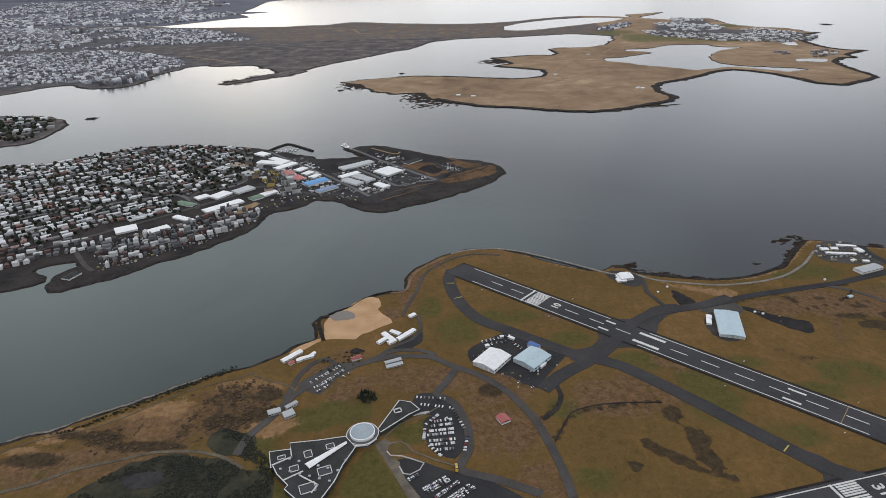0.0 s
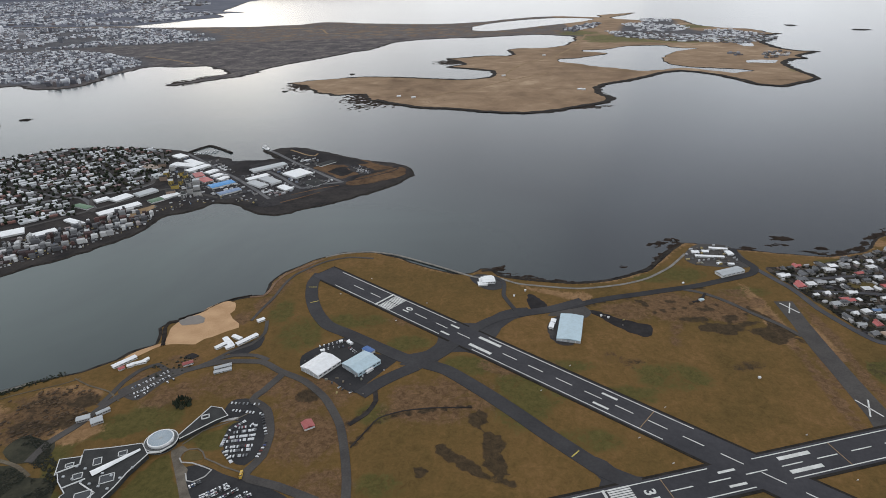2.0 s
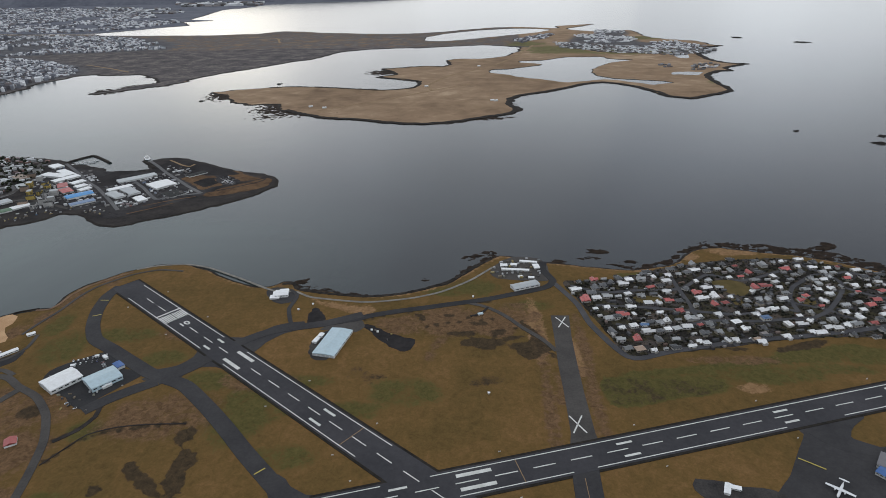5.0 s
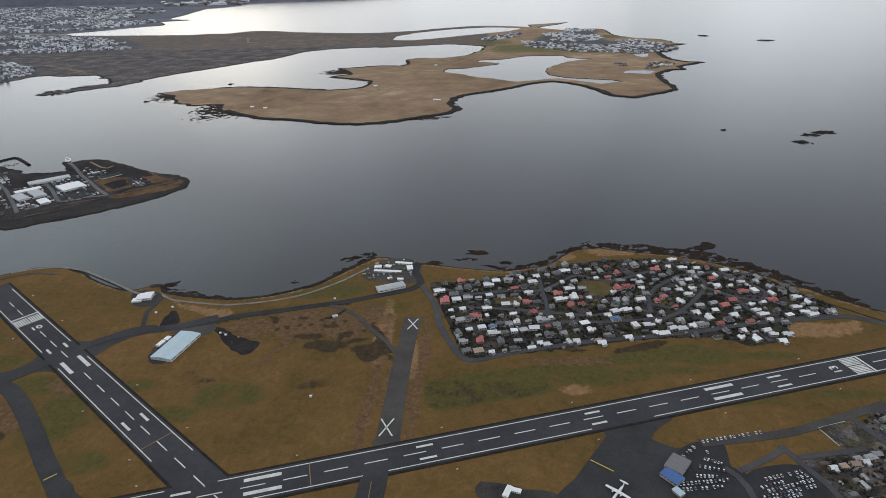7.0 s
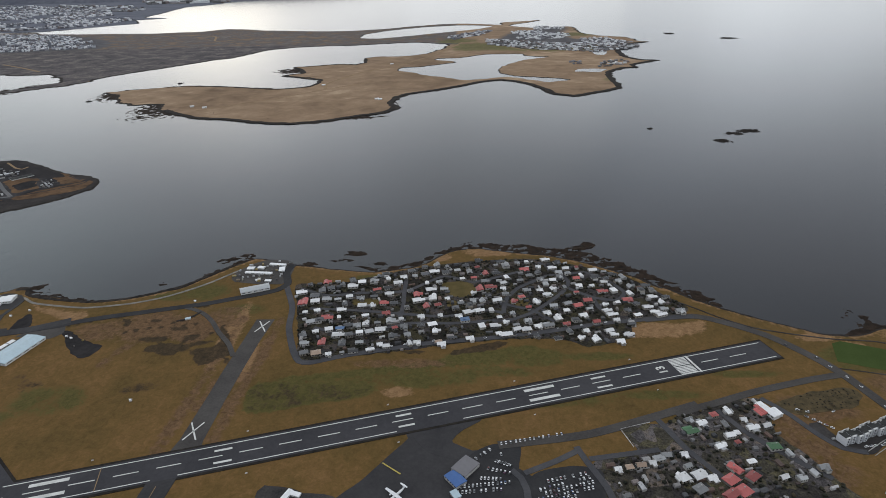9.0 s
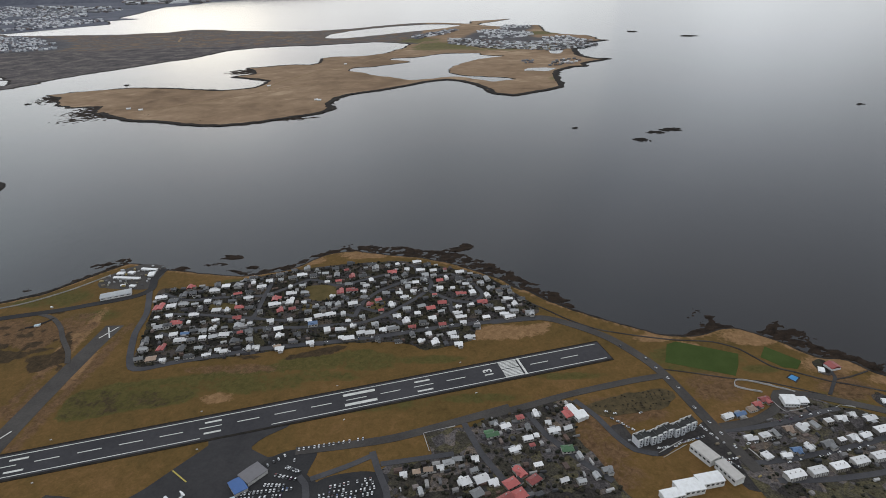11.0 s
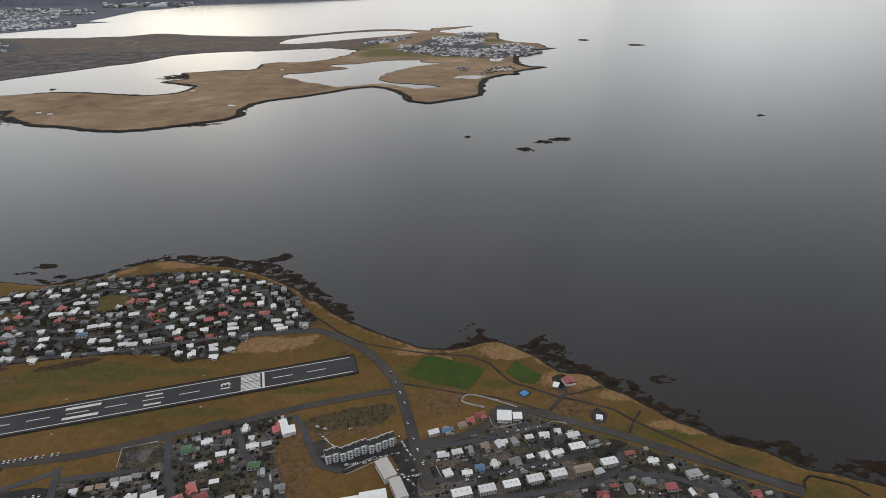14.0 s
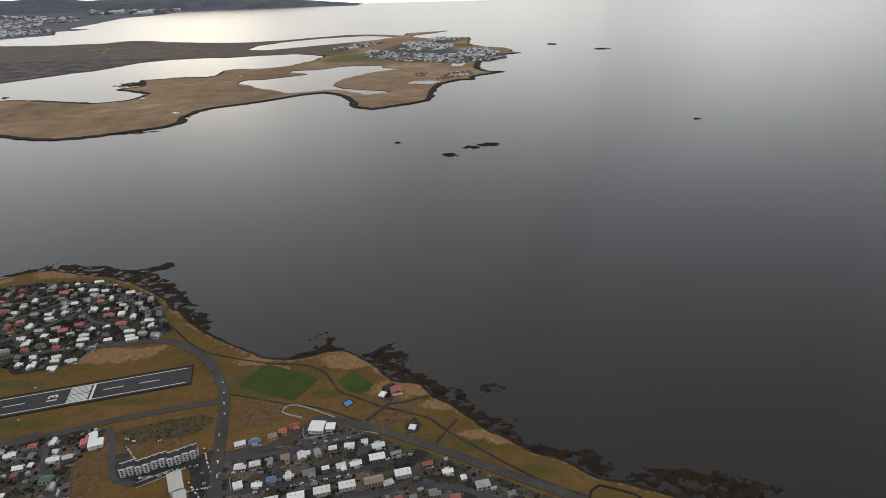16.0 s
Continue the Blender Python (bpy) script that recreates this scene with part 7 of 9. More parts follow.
for spec in [
    (112.4, 254.2, 4.6, 2.2, 76), (113.8, 258.6, 3.0, 2.4, 76), (26.6, 216.8, 3.2, 4, -38),
    (14.3, 238.1, 3.2, 1.4, -38), (2.6, 231.2, 1.8, 1.4, 20), (9.7, 239.1, 1.6, 1.2, 20),
]:
    hall(spec, 1.0, 0.25, "side_shed", "small pale shed beside a larger building", "white_sheet", group="small sheds")
for x, y in [
    (-34, 848), (-13, 839), (219, 880), (224, 876), (117, 1006), (204, 1236),
]:
    hall((x, y, 5.5, 3.6, 20), 1.2, 0.7, "farmhouse", "small pale farmhouse alone on the low ness", "white_sheet", group="farmhouses on the ness")
hall((577.6, 234.7, 4.9, 4.4, 16.1), 1.3, 0.9, "shore_house", "white house with red roof near the rocks", "roof_r", along=False)
hall((571.7, 232.6, 2.3, 3.3, -21.7), 0.7, 0.3, "outbuilding", "small white outbuilding by the shore house", "white_sheet")
hall((585.6, 211.1, 2.5, 2.7, -12.8), 0.7, 0.3, "outbuilding", "small white hut in the shore meadow", "white_sheet")
for spec in [
    (215.6, 333.4, 16.6, 3.6, -6.0), (224.4, 344.6, 10.6, 3.6, -10.0), (228.6, 338.0, 3.4, 9.0, 10.0),
    (209.0, 339.6, 4.2, 5.6, -0.2), (215.2, 340.4, 3.8, 4.6, -12.1), (218, 324, 2.6, 3.2, 18.4), (224.3, 322.9, 3.4, 3.4, -5.2),
]:
    spec = (*spec[:3], spec[3] * 0.6, spec[4])
    hall(spec, 0.9, 0.25, "yard_building", "low white yard building at the shore", "white_sheet", group="yard buildings at the shore")
for spec in [
    (-84.5, 181.5, 5.0, 2.8, 27), (-78.2, 180.4, 4.4, 3.6, 36), (-78.6, 185.8, 5.2, 1.7, 48),
]:
    hall(spec, 1.3, 0.15, "annex", "low grey building near the campus", "grey_sheet", "concrete", group="annexes")
hall((502.3, 182.2, 9.4, 4.7, -62.0), 2.8, 0.2, "office", "long pale office with flat light roof", "pale_roof", ribs=3)
hall((507.5, 173.1, 9.4, 4.0, -67.2), 2.7, 0.2, "office_wing", "pale office wing with flat light roof", "pale_roof", ribs=3)
hall((499.1, 169.5, 9.0, 4.6, 12.4), 2.6, 0.4, "hall", "white-roofed hall with ribbed sheet roof", "white_sheet", ribs=9)
hall((491.2, 166.6, 9.2, 5.4, 11.8), 2.4, 0.4, "hall", "white-roofed hall with ribbed sheet roof", "white_sheet", ribs=7)
hall((484.5, 163.5, 7.5, 3.8, 14.3), 2.2, 0.4, "hall", "white-roofed hall with ribbed sheet roof", "white_sheet", ribs=6)
hall((459.8, 206.0, 9.2, 3.1, -64.7), 1.6, 0.3, "shop", "bright white flat shop at the road", "white_sheet")
hall((463.0, 205.0, 4.2, 2.4, -70.9), 1.4, 0.25, "shop_wing", "bright white wing beside the shop", "white_sheet")
hall((547.4, 211.5, 5.7, 5.9, -4.3), 1.8, 0.3, "school_hall", "bright white hall with walled garden", "white_sheet")
hall((552.7, 211.7, 3.5, 3.8, -0.9), 1.4, 0.3, "school_wing", "small white wing beside the hall", "white_sheet")
hall((24.5, 231.5, 5.5, 3.2, -38), 1.3, 0.2, "tool_shed", "small bright blue shed behind the hangar", "blue_roof")

# the round campus building: a disc, a fan of wings round courtyards and a long skylight
fan, at = flat_block("campus_wing", [
    (-46.8, 161.2), (-51.8, 166.8), (-61.9, 164.4), (-72.3, 162.6), (-71.1, 159.4), (-78.8, 157.7), (-75.7, 149.7),
    (-75.1, 150.5), (-72.5, 146.8), (-69.2, 143.8), (-67.1, 141.9), (-67.8, 140.1), (-62.8, 136.1), (-55.5, 132.8),
    (-53.3, 137.9), (-51.3, 143.6), (-50.8, 145.5), (-49.7, 152.4), (-48.7, 155.2),
], 2.1, "fan of dark flat-roofed wings with pale rims and courtyards", "building", wall="felt")
for x, y, w, d, turn in [
    (-73.2, 155, 3, 2, 25), (-67, 149.7, 3.4, 3, 25), (-63.8, 157, 3, 3.8, 25), (-56.5, 161.3, 3.2, 2.8, 25),
    (-55.7, 149, 5, 4.2, 25), (-59.8, 140.9, 5.6, 4.4, 25), (-33.7, 182.5, 3.2, 2.6, 25),
][:6]:
    m = pose(x - at[0], y - at[1], 0, 0, 0, turn)
    for name, material, dims in (("court_rim", "white_wall", [(-w / 2, -d / 2, 1.9, w / 2, -d / 2 + 0.26, 2.28), (-w / 2, d / 2 - 0.26, 1.9, w / 2, d / 2, 2.28), (-w / 2, -d / 2, 1.9, -w / 2 + 0.26, d / 2, 2.28), (w / 2 - 0.26, -d / 2, 1.9, w / 2, d / 2, 2.28)]),
                                 ("court_glass", "glass", [(-w / 2 + 0.3, -d / 2 + 0.3, 2.0, w / 2 - 0.3, d / 2 - 0.3, 2.14)])):
        bm = boxes(*dims)
        bmesh.ops.transform(bm, matrix=m, verts=bm.verts)
        part(name, bm, material, fan)
for k in range(14):
    x, y = (-12 + 1.9 * k, -6 + (k * 5) % 11)
    if inside(np.array([(x + at[0], y + at[1])]), np.array([
    (-46.8, 161.2), (-51.8, 166.8), (-61.9, 164.4), (-72.3, 162.6), (-71.1, 159.4), (-78.8, 157.7), (-75.7, 149.7),
    (-75.1, 150.5), (-72.5, 146.8), (-69.2, 143.8), (-67.1, 141.9), (-67.8, 140.1), (-62.8, 136.1), (-55.5, 132.8),
    (-53.3, 137.9), (-51.3, 143.6), (-50.8, 145.5), (-49.7, 152.4), (-48.7, 155.2),
]))[0]:
        part("roof_unit", boxes((x, y, 2.05, x + 0.9, y + 0.7, 2.5)), "grey_sheet", fan)
for line in ([
    (-71.2, 159.6), (-69.5, 155.3), (-75.4, 151),
], [
    (-69.3, 144), (-63.5, 148.4),
], [
    (-64.1, 146.5), (-56.5, 142.4), (-57.8, 138.9),
], [
    (-46.9, 161.5), (-42.6, 162.2), (-39.8, 165.5),
]):
    bm = bmesh.new()
    for (x0, y0), (x1, y1) in zip(line, line[1:]):
        m = pose(x0 - at[0], y0 - at[1], 0, 0, 0, math.degrees(math.atan2(y1 - y0, x1 - x0)))
        for v in box(bm, -0.2, -0.2, 1.95, math.dist((x0, y0), (x1, y1)) + 0.2, 0.2, 2.44):
            v.co = m @ v.co
    part("terrace_rim", bm, "white_wall", fan, "pale rim between roof terraces")
x, y, w, d, turn = (-56.6, 156.9, 17.2, 2.2, 46.4)
bm = gable(w, d, 0.35, 0.5, 0.0)
for v in bm.verts:
    v.co.y *= 1.0 - 0.9 * v.co.x / w
bmesh.ops.transform(bm, matrix=pose(x - at[0], y - at[1], 2.05, 0, 0, turn), verts=bm.verts)
part("skylight", bm, "white_sheet", fan, "long white tapering skylight")
narrow, at = flat_block("campus_wing", [
    (-40.2, 171.6), (-34, 189.1), (-29, 188.1), (-24.8, 183.6), (-28.8, 180.4), (-38.8, 169.7),
], 1.7, "narrow dark flat-roofed wing with pale rims", "building", wall="felt")
x, y, w, d, turn = [
    (-73.2, 155, 3, 2, 25), (-67, 149.7, 3.4, 3, 25), (-63.8, 157, 3, 3.8, 25), (-56.5, 161.3, 3.2, 2.8, 25),
    (-55.7, 149, 5, 4.2, 25), (-59.8, 140.9, 5.6, 4.4, 25), (-33.7, 182.5, 3.2, 2.6, 25),
][6]
bm = boxes((-w / 2, -d / 2, 1.6, w / 2, -d / 2 + 0.4, 2.0), (-w / 2, d / 2 - 0.4, 1.6, w / 2, d / 2, 2.0), (-w / 2, -d / 2, 1.6, -w / 2 + 0.4, d / 2, 2.0), (w / 2 - 0.4, -d / 2, 1.6, w / 2, d / 2, 2.0))
bmesh.ops.transform(bm, matrix=pose(x - at[0], y - at[1], 0, 0, 0, turn), verts=bm.verts)
part("court_rim", bm, "white_wall", narrow)


def rotunda(x, y, r):
    ob = thing("rotunda", pose(x, y, GROUND), "round hall with glassy disc roof and dark drum", "building")
    for name, material, profile in (("drum", "terrace", ((r * 1.3, -0.1), (r * 1.3, 1.5), (r * 1.02, 1.55))), ("terrace_rim", "white_wall", ((r * 1.305, 1.4), (r * 1.31, 1.62), (r * 1.25, 1.62), (r * 1.24, 1.5))), ("drum_window", "glass", ((r * 1.31, 0.4), (r * 1.32, 0.6), (r * 1.32, 1.1), (r * 1.31, 1.25))),
                                    ("roof_rim", "white_sheet", ((r, 1.5), (r * 1.02, 2.6), (r * 1.0, 2.75), (r * 0.94, 2.75), (r * 0.93, 2.6))), ("roof_disc", "skylight", ((r * 0.935, 2.58), (r * 0.5, 2.68), (0.01, 2.7)))):
        n = 48
        verts = [(q * math.cos(2 * math.pi * i / n), q * math.sin(2 * math.pi * i / n), z) for q, z in profile for i in range(n)]
        part(name, faces_mesh(verts, [(k * n + i, k * n + (i + 1) % n, (k + 1) * n + (i + 1) % n, (k + 1) * n + i) for k in range(len(profile) - 1) for i in range(n)]), material, ob)
    for k in range(12):
        a = math.pi * k / 12
        bm = boxes((-r * 0.93, -0.03, 2.62, r * 0.93, 0.03, 2.715))
        bmesh.ops.transform(bm, matrix=pose(0, 0, 0, 0, 0, math.degrees(a)), verts=bm.verts)
        part("roof_bar", bm, "grey_sheet", ob)


rotunda(*(-45.7, 169.1, 4.8))


def apartment_block(spec, bays=10):
    """A long block in staggered bays: white piers, dark window columns with balcony slabs, a dark roof behind a stepped rim."""
    x, y, w, d, turn = spec
    ob = thing("apartment_block", pose(x, y, GROUND, 0, 0, turn), "long white apartment block with recessed balcony columns and stepped roof rim", "building")
    step = w / bays
    for k in range(bays):
        x0, shift, h = -w / 2 + k * step, 0.75 * ((k // 2) % 2), 3.4 + 0.22 * (k % 2)
        y0, y1 = -d / 2 - shift, d / 2 - shift
        bay = part("bay", boxes((x0, y0, -0.1, x0 + step * 0.66, y1, h), (x0 + step * 0.66, y0 + 0.5, -0.1, x0 + step, y1, h)), "pale_render", ob)
        part("roof", boxes((x0 - 0.01, y0 + 0.55, h - 0.1, x0 + step + 0.01, y1 - 0.25, h + 0.03)), "felt", bay)
        part("roof_rim", boxes((x0, y0, h, x0 + step * 0.66, y0 + 0.55, h + 0.14), (x0, y1 - 0.25, h, x0 + step, y1, h + 0.28)), "white_wall", bay)
        part("stair_head", boxes((x0 + step * 0.3, y1 - 0.9, h, x0 + step * 0.62, y1 - 0.25, h + 0.5)), "concrete", bay)
        part("window_column", boxes((x0 + step * 0.68, y0 + 0.44, 0.2, x0 + step * 0.98, y0 + 0.52, h - 0.25)), "glass", bay)
        for z in (1.05, 1.9, 2.75):
            part("balcony", boxes((x0 + step * 0.66, y0 + 0.12, z, x0 + step, y0 + 0.46, z + 0.3)), "grey_sheet", bay)
        for z in (0.5, 1.3, 2.1, 2.85):
            part("window", boxes((x0 + step * 0.2, y0 - 0.03, z, x0 + step * 0.48, y0 + 0.03, z + 0.42)), "glass", bay)


apartment_block((491.7, 193.6, 27.0, 4.1, 21.4))

# the terminal and a propeller aircraft on its apron
hall((339.0, 175.3, 6.4, 8.2, -39.7), 1.5, 0.2, "terminal", "grey flat-roofed airport terminal", "terminal_roof", "concrete")
hall((335.5, 162.7, 3.5, 2.4, -57.9), 1.0, 0.15, "terminal_annex", "pale blue annex at the terminal", "pale_blue", "concrete")
hall((335.4, 169.5, 6.8, 4.7, -51.7), 1.35, 0.2, "terminal_wing", "bright blue terminal wing roof", "blue_roof", "concrete")


def aircraft(x, y, turn):
    ob = thing("aircraft", pose(x, y, FLAT["yard"] + 0.45, 0, 0, turn), "white twin propeller aircraft parked on the apron", "aircraft")
    n, bm = 14, bmesh.new()
    rings = [(4.2, 0.03, 0.05), (3.9, 0.28, 0.0), (3.2, 0.45, 0.0), (0, 0.48, 0.0), (-2.4, 0.44, 0.05), (-3.6, 0.25, 0.22), (-4.4, 0.06, 0.35)]
    vs = [[bm.verts.new((px, r * math.cos(2 * math.pi * i / n), 0.3 + dz + r * math.sin(2 * math.pi * i / n))) for i in range(n)] for px, r, dz in rings]
    for a, b in zip(vs, vs[1:]):
        for i in range(n):
            bm.faces.new((a[i], a[(i + 1) % n], b[(i + 1) % n], b[i]))
    bmesh.ops.recalc_face_normals(bm, faces=bm.faces)
    part("fuselage", bm, "aircraft_paint", ob)

    def wing(name, x0, x1, span, z, tip, upright=False):
        v = [(x0, 0, z), (x1, 0, z), (x1 + tip, span, z), (x0 - tip, span, z)] + [(x0, 0, z + 0.1), (x1, 0, z + 0.1), (x1 + tip, span, z + 0.06), (x0 - tip, span, z + 0.06)]
        if upright:
            v = [(a, c - z, z + b) for a, b, c in v]
        b = faces_mesh(v, [(0, 1, 2, 3), (4, 7, 6, 5), (0, 4, 5, 1), (1, 5, 6, 2), (2, 6, 7, 3), (3, 7, 4, 0)])
        bmesh.ops.recalc_face_normals(b, faces=b.faces)
        part(name, b, "aircraft_paint", ob)

    wing("wing", 1.0, -0.4, 4.6, 0.75, 0.25), wing("wing", 1.0, -0.4, -4.6, 0.75, 0.25)
    wing("tailplane", -3.6, -4.4, 1.6, 1.75, 0.15), wing("tailplane", -3.6, -4.4, -1.6, 1.75, 0.15)
    wing("fin", -3.2, -4.4, 1.3, 0.5, 0.3, True)
    for s in (-1.5, 1.5):
        engine = part("engine", boxes((-0.3, s - 0.2, 0.5, 1.6, s + 0.2, 0.85)), "aircraft_paint", ob)
        part("propeller", boxes((1.62, s - 0.6, 0.62, 1.66, s + 0.6, 0.72)), "tyre", engine)
    for px, py in ((3.0, 0), (0.2, 0.8), (0.2, -0.8)):
        part("wheel", boxes((px - 0.14, py - 0.06, -0.45, px + 0.14, py + 0.06, -0.1)), "tyre", ob)


aircraft(315.0, 162.3, 230)

# ---- the works and homes across the bay ----
patch("tip_heath", [
    (11.7, 515.2), (5.2, 522.0), (-1.3, 515.6), (-12.3, 506.5), (-23.1, 497.5), (-30.2, 487.3), (-37.9, 478.8), (-30.5, 471.6),
    (-16.7, 475.4), (-5.3, 483.7), (5.0, 490.7), (12.2, 499.9),
], FLAT["yard"], "heath", "brown heath on the peninsula's tip", fray=2.0)
patch("tip_heath", [
    (-40.3, 523.5), (-43.0, 537.1), (-34.6, 546.4), (-17.0, 532.8), (-1.7, 522.2), (-6.5, 515.8), (-19.6, 513.0), (-30.7, 523.1),
], FLAT["yard"], "heath", "brown heath at the back of the tip", fray=4.0)
patch("works_yard", [
    (-169, 439), (-209, 515), (-214, 561), (-171, 550), (-114, 542), (-84, 556), (-28, 526), (-35, 478), (-68, 437),
    (-88, 423), (-114, 441), (-132, 441),
], FLAT["yard"], "works_ground", "dark yards of a harbour works area", fray=3.0)
patch("tip_heath", [
    (-72.6, 521.2), (-70.0, 527.8), (-61.1, 530.9), (-50.3, 530.5), (-40.3, 523.5), (-36.5, 512.0), (-27.5, 502.3), (-35.8, 497.9),
    (-40.5, 489.1), (-50.6, 498.4), (-62.4, 509.6),
], FLAT["yard"] + 0.01, "heath", "brown earth and heath beside the works", fray=2.5)
patch("cinder_ground", [
    (-57.5, 511.0), (-46.8, 523.0), (-34.0, 508.1), (-43.4, 497.2),
], FLAT["yard"] + 0.03, "cinder", "black cinder plot inside the brown heath", fray=2.0)
patch("storage_lot", [
    (-43.2, 521.9), (-35.1, 526.6), (-18.0, 516.2), (-17.0, 503.5), (-26.7, 500.7),
], FLAT["yard"] + 0.04, "works_ground", "dark lot full of stored vehicles", fray=1.5)
for bank in ([
    (-74.0, 450.0), (-62.0, 459.0), (-50.0, 467.0), (-40.0, 472.0),
], [
    (-78.0, 432.0), (-64.0, 444.0), (-52.0, 456.0),
]):
    ribbon("bank_heath", bank, 1.6, FLAT["yard"] + 0.05, "heath", "thin strip of brown heath on the black bank", "ground", step=3.0)
patch("earth_site", [
    (-190, 411.9), (-184.6, 419.1), (-178.2, 428.9), (-172.9, 421.4), (-177.6, 411.8), (-182.9, 402.6),
], FLAT["yard"] + 0.01, "heath_track", "bare tan earth on a building site", fray=2.0)
patch("cinder_ground", [
    (-158.0, 525.7), (-149.8, 535.6), (-150.4, 546.2), (-133.0, 547.4), (-120.4, 551.4), (-123.4, 545.2), (-135.2, 530.0),
    (-122.4, 508.7), (-137.4, 501.0),
], FLAT["yard"] + 0.02, "cinder", "black cinder ground by the harbour", fray=2.0)
patch("cinder_ground", [
    (-111.6, 541.9), (-110, 581.2), (-86.1, 574), (-50.6, 552.9), (-25.5, 535.3), (-48.9, 530.7), (-81.5, 539),
], FLAT["yard"] + 0.02, "cinder", "black cinder field at the back of the works", fray=2.0)
patch("homes_ground", [
    (-470, 528), (-428, 535), (-396, 565), (-360, 593), (-311, 600), (-268, 594), (-236, 580), (-222, 548), (-207, 500),
    (-210, 462), (-252, 438), (-225, 409), (-271, 387), (-294, 356), (-318, 334), (-380, 330), (-470, 420),
], FLAT["yard"], "peat", "dark streets and gardens of a dense town", fray=3.0)
SHED_ROOFS = {"w": "white_sheet", "g": "grey_sheet", "b": "sky_blue", "c": "faded_blue", "r": "roof_r", "d": "felt", "n": "roof_n", "o": "roof_o"}
SHED_NAMES = {"w": "white", "g": "grey", "b": "bright blue", "c": "faded blue", "r": "red", "d": "dark", "n": "green", "o": "tan"}
for roof, sites in (
    [("w", [(-83, 502.5, 18.6, 19.7, 50.5, 2.4), (-116.3, 493.9, 19.6, 7.3, 45.6, 1.8), (-198, 531.3, 9.4, 27, 76.3, 2.4), (-181.5, 520.9, 22.6, 8.4, 56.8, 2.4), (-192.3, 538.9, 7.9, 25, 53.7, 2.4), (-216.7, 561.8, 9.5, 14.4, 55.4, 2), (-164.4, 510.9, 11.5, 8, 60.9, 1.8), (-154.9, 499.8, 9.5, 7.7, 58, 1.8), (-146.4, 491.1, 9.8, 6.5, 61.9, 1.8), (-173.2, 447.4, 13.3, 7.8, 54.2, 2), (-199.9, 418.6, 31.1, 8.7, 49.5, 2), (-225.5, 439, 10.3, 8.1, 49.6, 2), (-212.1, 443.5, 15.2, 11.2, 61.2, 2), (-253, 373.2, 14.2, 11.7, 35.1, 2)])]
    + [("w", [(-83.4, 464.6, 7.4, 14.0, 48.0, 2), (-228.9, 372.3, 14.9, 8.1, 45.9, 2), (-219.5, 392.7, 5, 20, 62.9, 1.8)])]
    + [("g", [(-115.3, 522, 32.9, 10, 42.1, 2.2), (-110, 475, 8.4, 20.1, 51.5, 2), (-102.3, 484.7, 8.8, 22.4, 50.2, 2), (-197.6, 455.7, 16.7, 10.3, 56.3, 2.2), (-254, 398.3, 20.6, 6.5, 47.6, 1.6), (-208.7, 500.3, 8.8, 11.5, 47, 2.4), (-238.5, 516, 9.6, 10.7, 62.9, 2)])]
    + [("b", [(-141.2, 474.8, 20.7, 10.4, 45.1, 2.2)])]
    + [("c", [(-127.6, 456.5, 18.5, 7.4, 44.8, 2)])]
    + [("r", [(-171.9, 500.5, 8.1, 14.1, 35.8, 2), (-159.9, 486.6, 8.4, 13.8, 46.5, 2)])]
    + [("n", [(-180.3, 437.4, 10.2, 8.4, 49.9, 1.8), (-232.4, 424.4, 6.2, 17.4, 66.5, 1.6)])]
    + [("d", [(-248, 301.8, 9.3, 6.4, 74.5, 1.6), (-64.8, 533.6, 18, 7.9, 51.6, 1.4), (-61.5, 479.3, 15, 15.3, 51.8, 0.8)])]
    + [("o", [(-227.6, 525.2, 9.4, 18.2, 56.5, 2.2)])]):
    for x, y, w, d, turn, h in sites:
        hall((x, y, w, d, turn), h * 0.62, 0.3, "shed", SHED_NAMES[roof] + " roofed industrial shed on a dark yard", SHED_ROOFS[roof], along=w >= d, group="works sheds", ribs=4)


def flats(x, y, tone, rng):
    """A small block of flats: body, flat roof, bands of windows."""
    w, d, h = rng.uniform(3.5, 5.5), rng.uniform(4.0, 7.0), rng.uniform(3.0, 4.6)
    name = {"y": "yellow", "g": "grey", "o": "tan"}[tone]
    ob = thing("block_of_flats", pose(x, y, GROUND, 0, 0, 24 + rng.choice((0, 90))), name + " block of flats on the harbour hill", "building", "flats on the harbour hill")
    part("wall", boxes((-w / 2, -d / 2, -0.1, w / 2, d / 2, h)), {"y": "ochre_wall", "g": "concrete", "o": "roof_o"}[tone], ob)
    part("roof", boxes((-w / 2 + 0.2, -d / 2 + 0.2, h, w / 2 - 0.2, d / 2 - 0.2, h + 0.25)), rng.choice(("felt", "grey_sheet", "felt")), ob)
    for z in np.arange(0.4, h - 0.5, 0.95):
        for s in (-0.3, 0.3):
            part("window", boxes((w * s - 0.7, -d / 2 - 0.04, z, w * s + 0.7, -d / 2 + 0.03, z + 0.5)), "glass", ob)
            part("window", boxes((w / 2 - 0.03, d * s - 0.9, z, w / 2 + 0.04, d * s + 0.9, z + 0.5)), "glass", ob)


bay_rng = random.Random(5)
for tone, sites in [
    ("y", [(-201, 500), (-189, 503), (-181, 494), (-187, 479), (-178, 467), (-179, 480)]),
    ("g", [(-167, 471), (-164, 477), (-159, 454), (-151, 449), (-224, 544), (-174, 483), (-157, 462), (-161, 446), (-204, 518)]),
    ("o", [(-219, 529), (-199, 490), (-175, 453)]),
]:
    for x, y in sites:
        flats(x, y, tone, bay_rng)


